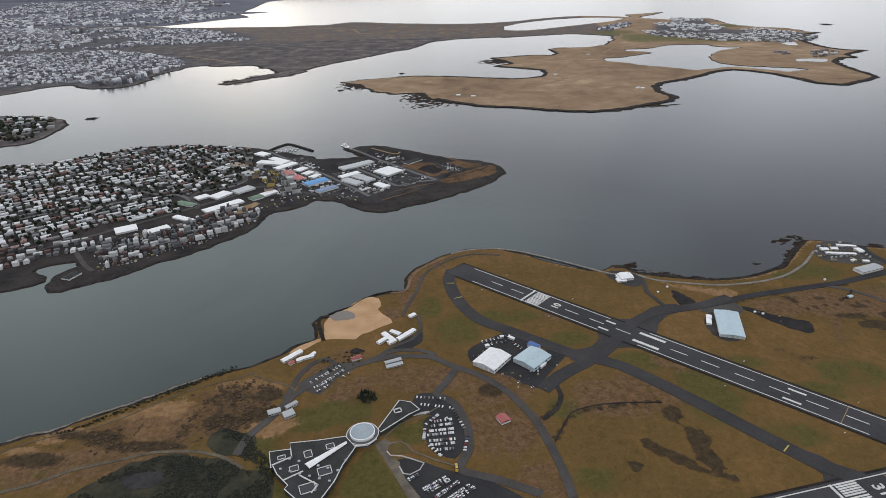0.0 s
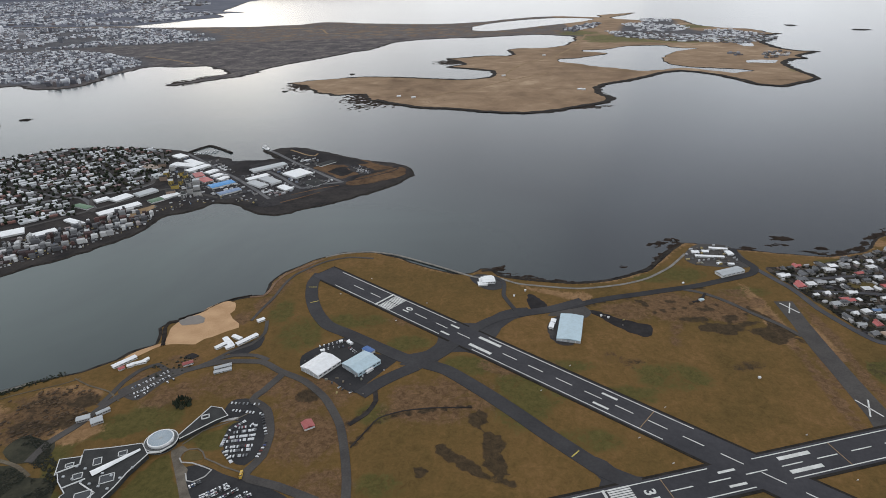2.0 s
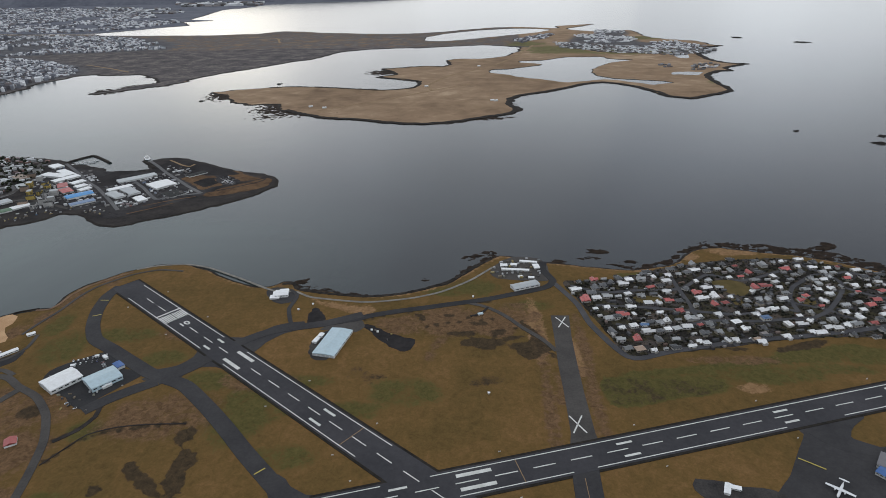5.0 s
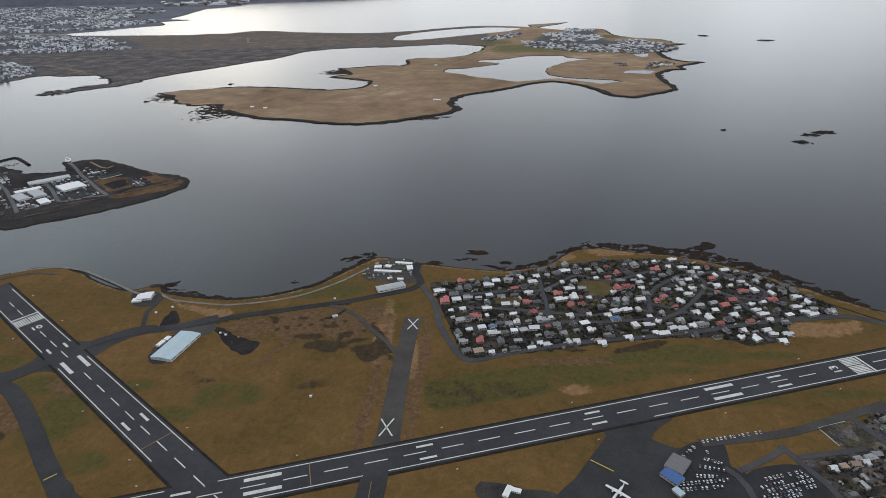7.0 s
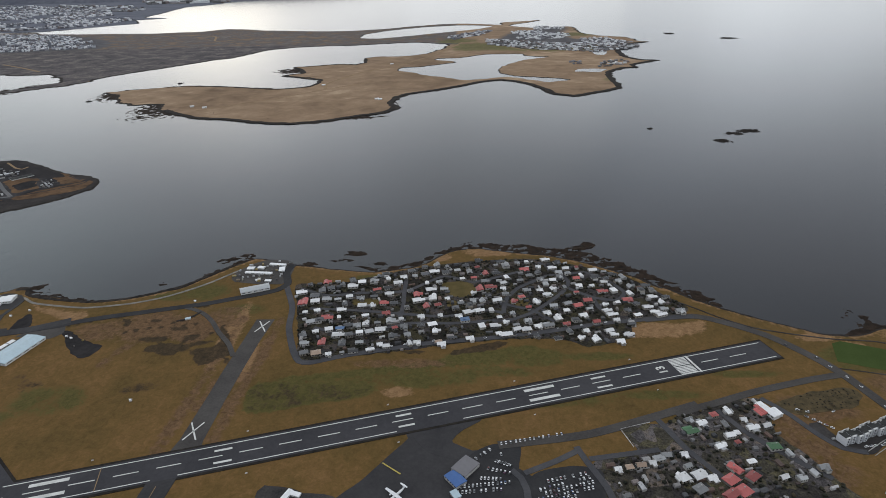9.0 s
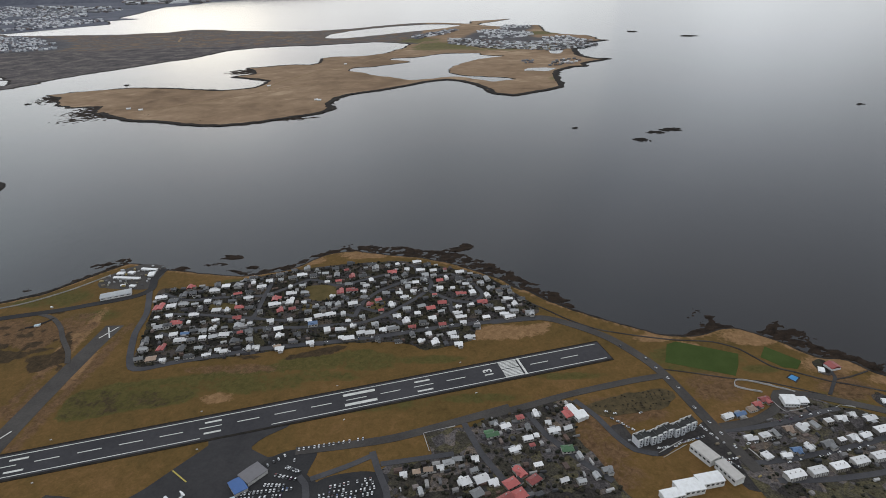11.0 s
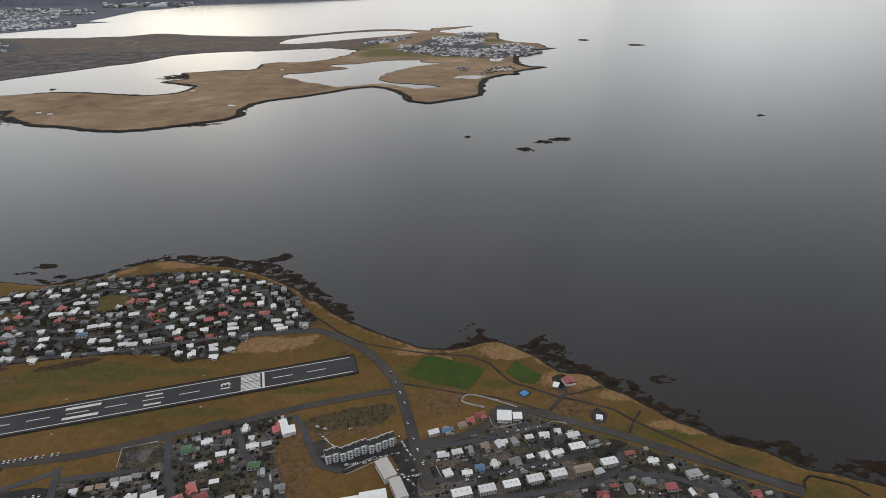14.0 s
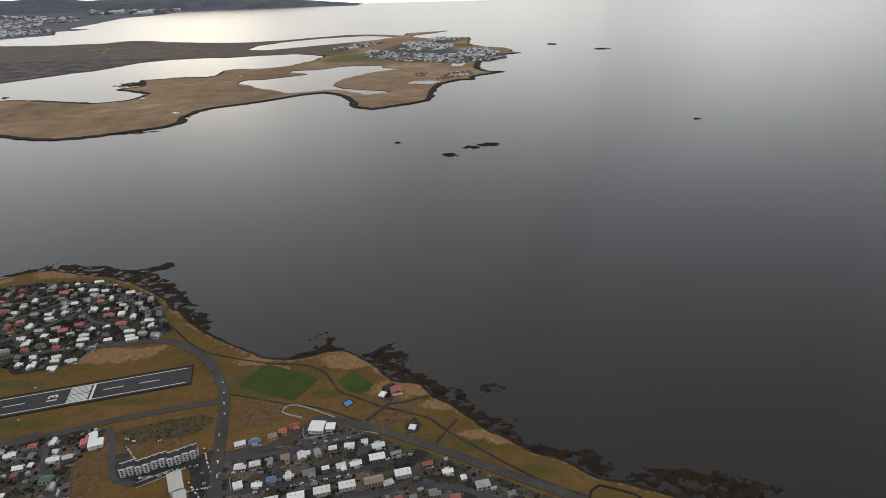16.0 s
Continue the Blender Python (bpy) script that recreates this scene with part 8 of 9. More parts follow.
def wall_line(name, points, width, height, material, label, category="breakwater"):
    """A heaped stone mole along a line."""
    line = smooth(points, 1.5)
    side, n = normals(line), len(line)
    rows = []
    for o, z in ((-0.5, -0.4), (-0.25, 0.9), (0.25, 0.9), (0.5, -0.4)):
        wob = np.array([noise.noise(Vector((x / 1.3, y / 1.3, o * 7))) for x, y in line])
        rows.append(np.c_[line + side * (o * width * (1 + 0.25 * wob))[:, None], z * height * (1 + 0.4 * wob)])
    mesh = bpy.data.meshes.new(name)
    mesh.from_pydata(np.concatenate(rows).tolist(), [], [(r * n + i, r * n + i + 1, (r + 1) * n + i + 1, (r + 1) * n + i) for r in range(3) for i in range(n - 1)])
    tagged(part(name, mesh, material, None, label), "", category, kind="structure")


wall_line("marina_breakwater", [
    (-216, 575), (-211, 590), (-203, 602), (-188, 591), (-170, 575),
], 4.5, 1.2, "rock", "dark stone breakwater round a marina")
wall_line("harbour_pier", [
    (-114, 553), (-125, 567), (-139, 582),
], 5.0, 1.2, "rock", "dark harbour pier with a ship alongside")
wall_line("sea_wall", [
    (-80.5, 259.5), (-75.7, 264.1), (-70.3, 267.6), (-67.8, 272.4), (-63.4, 278.0), (-57.5, 282.6), (-50.1, 285.5),
], 1.1, 0.8, "rock", "dark stone wall round the beach lagoon")
wall_line("sea_wall", [
    (78.0, 315.6), (84.6, 315.4), (89.0, 309.0), (103.4, 304.4), (128.4, 300.4), (144.0, 302.2), (158.2, 307.4), (174.8, 317.6), (185.4, 330.6), (196.6, 345.4),
], 4.2, 0.75, "rock", "black boulder sea wall below the shore track")
wall_line("beach_pier", [
    (-77.0, 234.9), (-80.2, 243.0), (-83.6, 251.5), (-83.2, 256.2), (-79.4, 257.8),
], 3.2, 1.1, "rock", "dark stone pier beside the beach")


def boat(m, length, label, name="boat"):
    ob = thing(name, m, label, "boat", "moored boats")
    w = length * 0.17
    v = [(-length / 2, -w, 0.5), (length * 0.3, -w, 0.55), (length / 2, 0, 0.8), (length * 0.3, w, 0.55), (-length / 2, w, 0.5)]
    v += [(a * 0.9, b * 0.7, -0.3) for a, b, c in v]
    bm = faces_mesh(v, [(0, 1, 2, 3, 4)] + [(i, 5 + i, 5 + (i + 1) % 5, (i + 1) % 5) for i in range(5)])
    bmesh.ops.recalc_face_normals(bm, faces=bm.faces)
    part("hull", bm, "aircraft_paint", ob)
    cabin = part("cabin", boxes((-length * 0.3, -w * 0.6, 0.5, length * 0.02, w * 0.6, 0.5 + length * 0.13)), "white_wall", ob)
    part("mast", boxes((length * 0.08, -0.06, 0.5, length * 0.08 + 0.12, 0.06, 0.5 + length * 0.4)), "concrete", cabin)


boat(pose(-139.5, 590, 0.1, 0, 0, -56), 15, "white fishing ship moored at the pier", "fishing_ship")
for k in range(12):
    boat(pose(-205 + 3.4 * (k % 6), 570 + 5.5 * (k // 6) + 1.5 * (k % 6), 0.1, 0, 0, 60), 3.2, "small white boat moored in the marina")


def far_town(name, polygon, gap, turn, size, tall, seed, label, material="far_roofs", skip=0.12, patchy=0.0, deep=0.6, jitter=0.22, clear=0.0):
    """Distant houses: one mesh of many gabled blocks, each with its own tone."""
    rng = np.random.RandomState(seed)
    verts, faces = [], []
    for x, y in scatter(polygon, gap, turn, seed, jitter):
        if rng.rand() < skip or (patchy and noise.fractal(Vector((x / patchy, y / patchy, seed)), 1.0, 2.0, 3) < -0.12):
            continue
        if clear and open_ground(x, y, clear):
            continue
        w, d, h = rng.uniform(*size), rng.uniform(*size) * deep, rng.uniform(*tall)
        a = radians(turn + (90 if rng.rand() < 0.25 else 0) + rng.uniform(-8, 8))
        k, ca, sa = len(verts), math.cos(a), math.sin(a)
        for px, py, z in ((-w, -d, -0.1), (w, -d, -0.1), (w, d, -0.1), (-w, d, -0.1), (-w, -d, h), (w, -d, h), (w, d, h), (-w, d, h), (-w, 0, h * 1.3), (w, 0, h * 1.3)):
            px, py = px / 2, py / 2
            verts.append((x + px * ca - py * sa, y + px * sa + py * ca, GROUND + z))
        faces += [tuple(k + i for i in f) for f in ((0, 1, 5, 4), (2, 3, 7, 6), (1, 2, 6, 9, 5), (3, 0, 4, 8, 7), (4, 5, 9, 8), (7, 8, 9, 6))]
    mesh = bpy.data.meshes.new(name)
    mesh.from_pydata(verts, [], faces)
    tagged(part(name, mesh, material, None, label), "", "town", kind="stuff")


far_town("far_houses", [
    (-470, 528), (-428, 535), (-396, 565), (-360, 593), (-311, 600), (-268, 594), (-236, 580), (-222, 548), (-207, 500),
    (-210, 462), (-252, 438), (-225, 409), (-271, 387), (-294, 356), (-318, 334), (-380, 330), (-470, 420),
], (6.2, 7.4), 42, (3.0, 7.2), (0.9, 1.6), 21, "dense white-roofed homes among dark gardens across the bay", "bay_roofs", 0.1, deep=0.62, jitter=0.2, clear=4.0)
far_town("far_towers", [
    (-1216, 1522), (-997, 1529), (-806, 1589), (-621, 1654), (-695, 1816), (-975, 2059), (-1389, 2165), (-1776, 2263),
], (150, 160), 20, (9, 16), (9, 20), 41, "a few tall blocks over a distant town", "hazy_roofs", 0.4)
far_town("far_houses", [
    (-232.4, 313.0), (-220.6, 325.3), (-204.3, 338.3), (-189.5, 353.4), (-177.0, 373.5), (-166.2, 389.2), (-166.7, 407.1),
    (-191.9, 424.6), (-202.7, 408.5), (-212.9, 391.6), (-222.4, 375.8), (-239.6, 366.8), (-253.1, 356.1), (-260.0, 340.3),
], (4.6, 5.4), 30, (1.6, 5.6), (0.8, 3.2), 22, "grey waterfront homes on a dark shore", "shore_homes", 0.08)
far_town("shore_clutter", [
    (-236.0, 308.0), (-218.0, 322.0), (-202.0, 335.0), (-187.0, 350.0), (-175.0, 371.0), (-164.0, 388.0), (-166.7, 407.1),
    (-212.9, 391.6), (-239.6, 366.8), (-260.0, 340.3),
], (2.6, 2.8), 30, (0.6, 1.8), (0.3, 0.9), 25, "cars, walls and terraces between the waterfront homes", "clutter", 0.45)
far_town("shore_clutter", [
    (-176.0, 424.0), (-160.0, 440.0), (-132.0, 446.0), (-104.0, 444.0), (-90.0, 432.0), (-104.0, 430.0), (-126.0, 440.0), (-148.0, 426.0), (-164.0, 410.0),
], (3.4, 3.4), 30, (0.8, 2.4), (0.3, 0.8), 29, "stones, pipes and stored goods along the black bank", "clutter", 0.55)
far_town("far_houses", [
    (-302.2, 309.0), (-287.2, 320.4), (-274.0, 333.3), (-262.5, 340.5), (-258.0, 361.0), (-285.6, 356.3), (-301.7, 346.2),
    (-325.1, 336.3), (-330.0, 318.0),
], (5.2, 6.0), 30, (2.4, 5.6), (1.2, 2.6), 23, "grey and red waterfront homes", "shore_homes")
far_town("yard_clutter", [
    (-169, 443), (-209, 515), (-214, 561), (-171, 545), (-137, 501), (-122, 508), (-104, 540), (-97, 535), (-74, 512), (-58, 494),
    (-42, 480), (-66, 462), (-88, 449), (-114, 446), (-132, 446),
], (4.2, 4.2), 44, (1.0, 3.6), (0.4, 1.3), 24, "containers and vehicles in harbour yards", "yard_goods", 0.42, clear=2.6)
far_town("yard_clutter", [
    (-43.2, 521.9), (-35.1, 526.6), (-18.0, 516.2), (-17.0, 503.5), (-26.7, 500.7),
], (3.0, 3.6), 44, (1.2, 2.4), (0.5, 0.9), 26, "rows of stored vehicles on a dark lot", "yard_goods", 0.25)
far_town("yard_clutter", [
    (-103.5, 459.8), (-95.5, 463.4), (-80.1, 450.6), (-84.4, 443.5), (-92.0, 448.0),
], (3.0, 3.4), 44, (1.6, 3.6), (0.5, 1.2), 27, "white containers and boats heaped at the yard's corner", "bay_roofs", 0.2, clear=2.4)
far_town("yard_clutter", [
    (-112.0, 560.0), (-104.0, 570.0), (-88.0, 556.0), (-66.0, 540.0), (-78.0, 528.0), (-94.0, 542.0),
], (4.4, 4.4), 44, (1.2, 4.4), (0.5, 1.2), 28, "grey huts and vehicles beside the quay road", "yard_goods", 0.5, clear=2.6)
far_town("shore_blocks", [
    (-640, 985), (-606, 968), (-592, 985), (-588, 1035), (-602, 1078), (-592, 1141), (-610, 1160), (-628, 1100), (-622, 1040),
], (9, 11), 25, (4, 9), (4, 7.5), 11, "pale waterfront apartment blocks on the far shore", "hazy_roofs", 0.1)
far_town("far_houses", [
    (-813, 988), (-743, 1019), (-629, 996), (-592, 1048), (-613, 1100), (-602, 1165), (-591, 1215), (-644, 1304), (-793, 1420),
    (-933, 1496), (-1144, 1427),
], (6.0, 8.6), 25, (2.6, 8), (1.2, 3.0), 1, "pale houses of a town on the far shore", "hazy_roofs", 0.22, deep=0.5)
far_town("far_houses", [
    (-1216, 1522), (-997, 1529), (-806, 1589), (-621, 1654), (-695, 1816), (-975, 2059), (-1389, 2165), (-1776, 2263),
], (6.8, 10), 20, (3, 10), (1.4, 4), 2, "dense pale blocks of a distant town", "hazy_roofs", patchy=160.0, deep=0.5)
far_town("far_houses", [
    (-2100, 2370), (-1650, 2320), (-1250, 2270), (-1090, 2420), (-1060, 2768), (-1656, 3558), (-2676, 4596), (-3352, 4702), (-2809, 3631),
], (13, 19), 15, (5, 16), (2, 6), 3, "faint distant town behind the inlet", "hazy_roofs", patchy=260.0, deep=0.5)
far_town("far_houses", [
    (-1548, 3142), (-1413, 3333), (-1451, 3726), (-1847, 4251), (-2489, 4545),
], (24, 40), 15, (8, 28), (3, 7), 4, "faint distant town on the lava plain", patchy=300.0)
far_town("far_houses", [
    (-1745, 4338), (-1232, 4373), (-1385, 4950), (-1913, 5450), (-2082, 4968),
], (40, 90), 10, (16, 60), (6, 14), 5, "faint distant factory halls")
far_town("far_houses", [
    (402, 1538), (491, 1432), (616, 1367), (690, 1391), (746, 1464), (686, 1535), (564, 1550), (463, 1624), (401, 1665),
], (7.0, 12), -35, (5, 9), (1.2, 2.2), 6, "rows of white houses on the low ness")
far_town("far_houses", [
    (482, 1640), (484, 1860), (550, 1885), (572, 2030), (664, 1965), (664, 1790), (630, 1790), (618, 1600),
], (10, 15), 10, (5, 10), (1.2, 2.4), 7, "pale village houses on the low ness", "ness_roofs", patchy=120.0)
far_town("far_houses", [
    (303, 1735), (387, 1882), (440, 1926), (395, 1780), (320, 1665),
], (9, 14), 50, (5, 10), (1.8, 3.6), 17, "dark waterside houses by the far lagoon", "hazy_roofs")
far_town("far_houses", [
    (641, 1638), (702, 1655), (715, 1597), (751, 1537), (682, 1477), (621, 1488),
], (9, 14), -20, (5, 10), (1.2, 2.2), 18, "pale houses towards the outer point", "ness_roofs", 0.25)
far_town("far_houses", [
    (536, 1176), (543, 1222), (570, 1241), (562, 1178),
], (10, 13), 10, (5, 9), (1.6, 3.0), 19, "farm buildings between ponds", "hazy_roofs", 0.3)
far_town("far_houses", [
    (578, 1146), (612, 1219), (658, 1228), (650, 1180), (593, 1142),
], (10, 13), 10, (4, 8), (1.5, 2.6), 8, "farm buildings by a pond")
far_town("far_houses", [
    (-532, 617), (-511, 633), (-516, 680), (-536, 722), (-573, 743), (-630, 747),
], (12, 15), 30, (6, 11), (2, 3.5), 9, "houses among trees on a small cape")

# sheds, garages and back buildings between the houses, too small to tell apart
far_town("garages", [
    (241.7, 318.4), (251.5, 319.7), (271.2, 321.7), (295.1, 332.6), (323.5, 343.1), (345, 347.7), (380.3, 350.6),
    (407.8, 340.6), (432, 326.9), (443.3, 310.1), (456.6, 289.4), (449.7, 281.9), (424.5, 276.3), (419.8, 260.6),
    (398.2, 253.7), (387.2, 259.6), (366, 260.6), (338, 257.1), (309.9, 250.7), (282.9, 245.9), (263, 243.1), (255.9, 264.7),
    (249.3, 290.1),
], (6.5, 6.5), 12, (1.4, 3.6), (0.7, 1.3), 31, "garages and back buildings of the suburb", "back_roofs", 0.35, clear=2.2)
far_town("garages", [
    (516, 198), (531.3, 201.6), (538.4, 209.1), (552.9, 216.5), (565.4, 209.3), (583.8, 200.8), (601.1, 192.9), (621.1, 182.1),
    (635.8, 174), (649.7, 166.9), (652.6, 149.6), (524.7, 152),
], (6.0, 6.0), 14, (1.0, 2.6), (0.6, 1.1), 32, "garages and sheds of the town", "back_roofs", 0.45, clear=2.0)
far_town("garages", [
    (384.9, 176.9), (388.3, 181.1), (403.3, 183.8), (400.2, 197.4), (417.9, 199.7), (428.8, 208.5), (448, 214.8), (460.8, 214),
    (461.2, 205.8), (458.1, 193.7), (463.5, 182.1), (468.6, 168.5), (470.4, 155.1), (392.9, 155.6),
], (4.6, 4.6), 14, (1.0, 3.2), (0.6, 1.2), 33, "garages and sheds between small houses", "back_roofs", 0.45, clear=2.0)
far_town("yard_things", [
    (200.1, 330.4), (205.2, 342.8), (214.7, 352.5), (231, 350.7), (235.4, 338.5), (233.3, 319.9), (221.7, 319.9), (204.7, 322.9),
], (3.2, 3.2), 10, (0.8, 2.2), (0.5, 1.1), 34, "stored things in a works yard", "clutter", 0.5)
far_town("yard_things", [
    (132.9, 273.5), (140.6, 267.9), (151.3, 260.5), (158.9, 256.4), (160.3, 248.5), (153.6, 245.6), (145.1, 255.4),
    (137.7, 264.7),
], (2.6, 2.6), 10, (0.5, 1.4), (0.3, 0.7), 35, "stored things on a gravel lot", "clutter", 0.84)
far_town("yard_things", [
    (-3.9, 232.1), (14.5, 243.2), (19.8, 238.3), (35.3, 220.1), (41, 215.9), (31.8, 199.7), (20.9, 196.8), (6.9, 206.1),
    (-6.2, 219.3),
], (2.6, 2.6), 10, (0.5, 1.5), (0.3, 0.8), 36, "vehicles and crates on the apron", "clutter", 0.86)
far_town("yard_things", [
    (470.9, 196.7), (476.8, 200.3), (481.9, 190), (505.7, 198.7), (511.9, 202.4), (518.3, 184.4), (525, 166.3), (511.7, 166.4),
    (508.3, 179.1), (502.8, 191.5), (497.7, 189.8), (487.6, 182.6), (480.9, 183.7), (476.2, 186.6),
], (2.6, 2.6), 20, (0.6, 1.5), (0.3, 0.6), 37, "vehicles and bins round the apartment block", "clutter", 0.85)

# ---- trees and shrubs ----
def clumps(name, polygon, gap, size, material, label, seed, cone=False, tall=1.0, keep=1.0, gap_in=None, clear=0.0, patchy=0.0):
    """Bare shrubs or spruces seen from high above: many ragged crowns of leaning facets over short stems."""
    rng = np.random.RandomState(seed)
    verts, faces = [], []
    for x, y in scatter(polygon, (gap, gap), rng.uniform(0, 90), seed, 0.5):
        if rng.rand() > keep or (patchy and noise.fractal(Vector((x / patchy, y / patchy, seed)), 1.0, 2.0, 3) < -0.08) or (clear and open_ground(x, y, clear)) or (gap_in and inside(np.array([(x, y)]), np.array(gap_in, float))[0]):
            continue
        r = rng.uniform(*size)
        n = 6
        levels = ((1.0, 0.25), (0.75, 0.7), (0.38, 1.5), (0.05, 2.2)) if cone else ((0.35, 0.1), (0.95, 0.55), (1.0, 0.95), (0.5, 1.45))
        k = len(verts)
        for q, z in levels:
            for i in range(n):
                a, w = 2 * math.pi * (i + rng.rand() * 0.7) / n, q * r * rng.uniform(0.6, 1.35)
                verts.append((x + w * math.cos(a), y + w * math.sin(a), GROUND + r * tall * z * rng.uniform(0.8, 1.2)))
        top = len(verts)
        verts.append((x + rng.uniform(-0.2, 0.2) * r, y, GROUND + r * tall * (2.5 if cone else 1.65)))
        faces += [(k + l * n + i, k + l * n + (i + 1) % n, k + (l + 1) * n + (i + 1) % n, k + (l + 1) * n + i) for l in range(3) for i in range(n)]
        faces += [(k + 3 * n + i, k + 3 * n + (i + 1) % n, top) for i in range(n)]
    mesh = bpy.data.meshes.new(name)
    mesh.from_pydata(verts, [], faces)
    mesh.polygons.foreach_set("use_smooth", [True] * len(faces))
    tagged(part(name, mesh, material, None, label), "", "shrubs" if not cone else "trees", kind="stuff")


SUBURB = [
    (241.7, 318.4), (251.5, 319.7), (271.2, 321.7), (295.1, 332.6), (323.5, 343.1), (345, 347.7), (380.3, 350.6),
    (407.8, 340.6), (432, 326.9), (443.3, 310.1), (456.6, 289.4), (449.7, 281.9), (424.5, 276.3), (419.8, 260.6),
    (398.2, 253.7), (387.2, 259.6), (366, 260.6), (338, 257.1), (309.9, 250.7), (282.9, 245.9), (263, 243.1), (255.9, 264.7),
    (249.3, 290.1),
]
TOWN = [
    (516, 198), (531.3, 201.6), (538.4, 209.1), (552.9, 216.5), (565.4, 209.3), (583.8, 200.8), (601.1, 192.9), (621.1, 182.1),
    (635.8, 174), (649.7, 166.9), (652.6, 149.6), (524.7, 152),
]
TOWN_EAST = [
    (384.9, 176.9), (388.3, 181.1), (403.3, 183.8), (400.2, 197.4), (417.9, 199.7), (428.8, 208.5), (448, 214.8), (460.8, 214),
    (461.2, 205.8), (458.1, 193.7), (463.5, 182.1), (468.6, 168.5), (470.4, 155.1), (392.9, 155.6),
]
clumps("garden_shrubs", SUBURB, 2.1, (0.25, 0.95), "hedge", "bare dark garden trees and hedges", 11, tall=0.8, keep=0.62, clear=1.7)
clumps("garden_shrubs", TOWN, 2.6, (0.25, 0.85), "hedge", "bare dark garden trees and hedges", 12, tall=0.7, keep=0.5, clear=1.6)
clumps("allotment_hedges", [
    (465.6, 211.4), (479.5, 217.5), (500.2, 221.9), (503.5, 216.1), (495.6, 209.2), (472.6, 204.6),
], 1.5, (0.2, 0.5), "twigs", "low bare hedges between allotments", 19, tall=0.7, keep=0.5)
clumps("slope_scrub", [
    (-76.3, 217.9), (-67.2, 224.8), (-57, 228.3), (-51.1, 225.2), (-54.8, 216.1), (-64.3, 211.6), (-71.5, 209.3),
], 1.7, (0.2, 0.7), "scrub", "dark scrub on the slope behind the beach", 20, tall=0.6, keep=0.4)
clumps("garden_shrubs", TOWN_EAST, 2.4, (0.3, 0.95), "hedge", "bare dark garden trees and hedges", 13, tall=0.8, keep=0.7, clear=1.6)
clumps("garden_trees", [
    (-470, 528), (-428, 535), (-396, 565), (-360, 593), (-311, 600), (-268, 594), (-236, 580), (-222, 548), (-207, 500),
    (-210, 462), (-252, 438), (-225, 409), (-271, 387), (-294, 356), (-318, 334), (-380, 330), (-470, 420),
], 5.5, (0.8, 1.7), "needles", "dark trees between the houses across the bay", 14, keep=0.85)
clumps("garden_trees", [
    (-532, 617), (-511, 633), (-516, 680), (-536, 722), (-573, 743), (-630, 747),
], 8.0, (1.4, 3.2), "needles", "dark trees on the cape", 15)
WOODS = ([
    (-148.0, 128.0), (-143.8, 136.2), (-140.5, 140.9), (-134.3, 148.3), (-119.8, 156.8), (-110.8, 157.0), (-94.9, 154.9),
    (-84.6, 150.2), (-75.6, 146.1), (-72.1, 138.6), (-70.0, 126.0),
], [
    (-105.7, 168.9), (-101.3, 172.3), (-89.5, 168.1), (-84.9, 161.2), (-88.2, 156.3), (-95.4, 158.1), (-103.4, 161.7),
], [
    (-89.8, 159.6), (-83.8, 161.2), (-76.3, 152.8), (-71.3, 141.1), (-73.9, 136.0), (-82.7, 145.9),
])
CLEARING = [
    (-129.6, 144.4), (-125.5, 147.7), (-116.4, 148.8), (-113.3, 145.4), (-116.0, 141.7), (-124.3, 139.8),
]
for k, wood in enumerate(WOODS):
    if k < 2:
        patch("scrub_ground", wood, FLAT["yard"] - 0.02, "scrub_floor", "dark scrubby floor of a hillside wood", fray=3.0)
    clumps("woodland", wood, 0.62, (0.16, 0.46), "scrub", "dark mixed woodland on the hillside", 16 + 3 * k, tall=0.8, keep=0.9, patchy=(9.0, 14.0, 5.0)[k], gap_in=None if k else CLEARING)
patch("clearing", CLEARING, FLAT["yard"] + 0.02, "works_ground", "bare grey clearing in the hillside wood", fray=1.0)
for wall in ([
    (-127.0, 142.6), (-122.5, 144.2), (-118.0, 145.4), (-115.6, 147.2),
], [
    (-122.5, 144.2), (-121.0, 146.6), (-118.4, 147.4),
]):
    wall_line("ruined_wall", wall, 0.5, 0.5, "concrete", "low pale ruined wall in the clearing", "wall")
clumps("hill_scrub", BRUSH_BEDS[0], 1.5, (0.4, 1.0), "brush", "low brown scrub on the hillside", 27, tall=0.2, keep=0.6, patchy=9.0)
clumps("hill_scrub", BRUSH_BEDS[1], 1.6, (0.4, 0.9), "brush", "low brown scrub above the shore", 28, tall=0.2, keep=0.5, patchy=9.0)
clumps("shore_scrub", [
    (-172.0, 166.0), (-163.0, 171.0), (-152.0, 180.0), (-140.0, 191.5), (-127.0, 202.3), (-118.1, 211.0), (-112.7, 213.9),
    (-110.0, 210.5), (-118.0, 205.5), (-128.0, 197.6), (-140.0, 187.6), (-152.0, 177.0), (-163.0, 168.4),
], 0.9, (0.25, 0.6), "needles", "dark low bushes along the top of the shore", 29, tall=0.7, keep=0.62)
clumps("thicket", [
    (-52.8, 192), (-51.3, 196.9), (-46.4, 197.1), (-44.2, 191.1), (-47.4, 188.8),
], 1.3, (0.6, 1.1), "needles", "dark spruce thicket in grass", 18, cone=True)


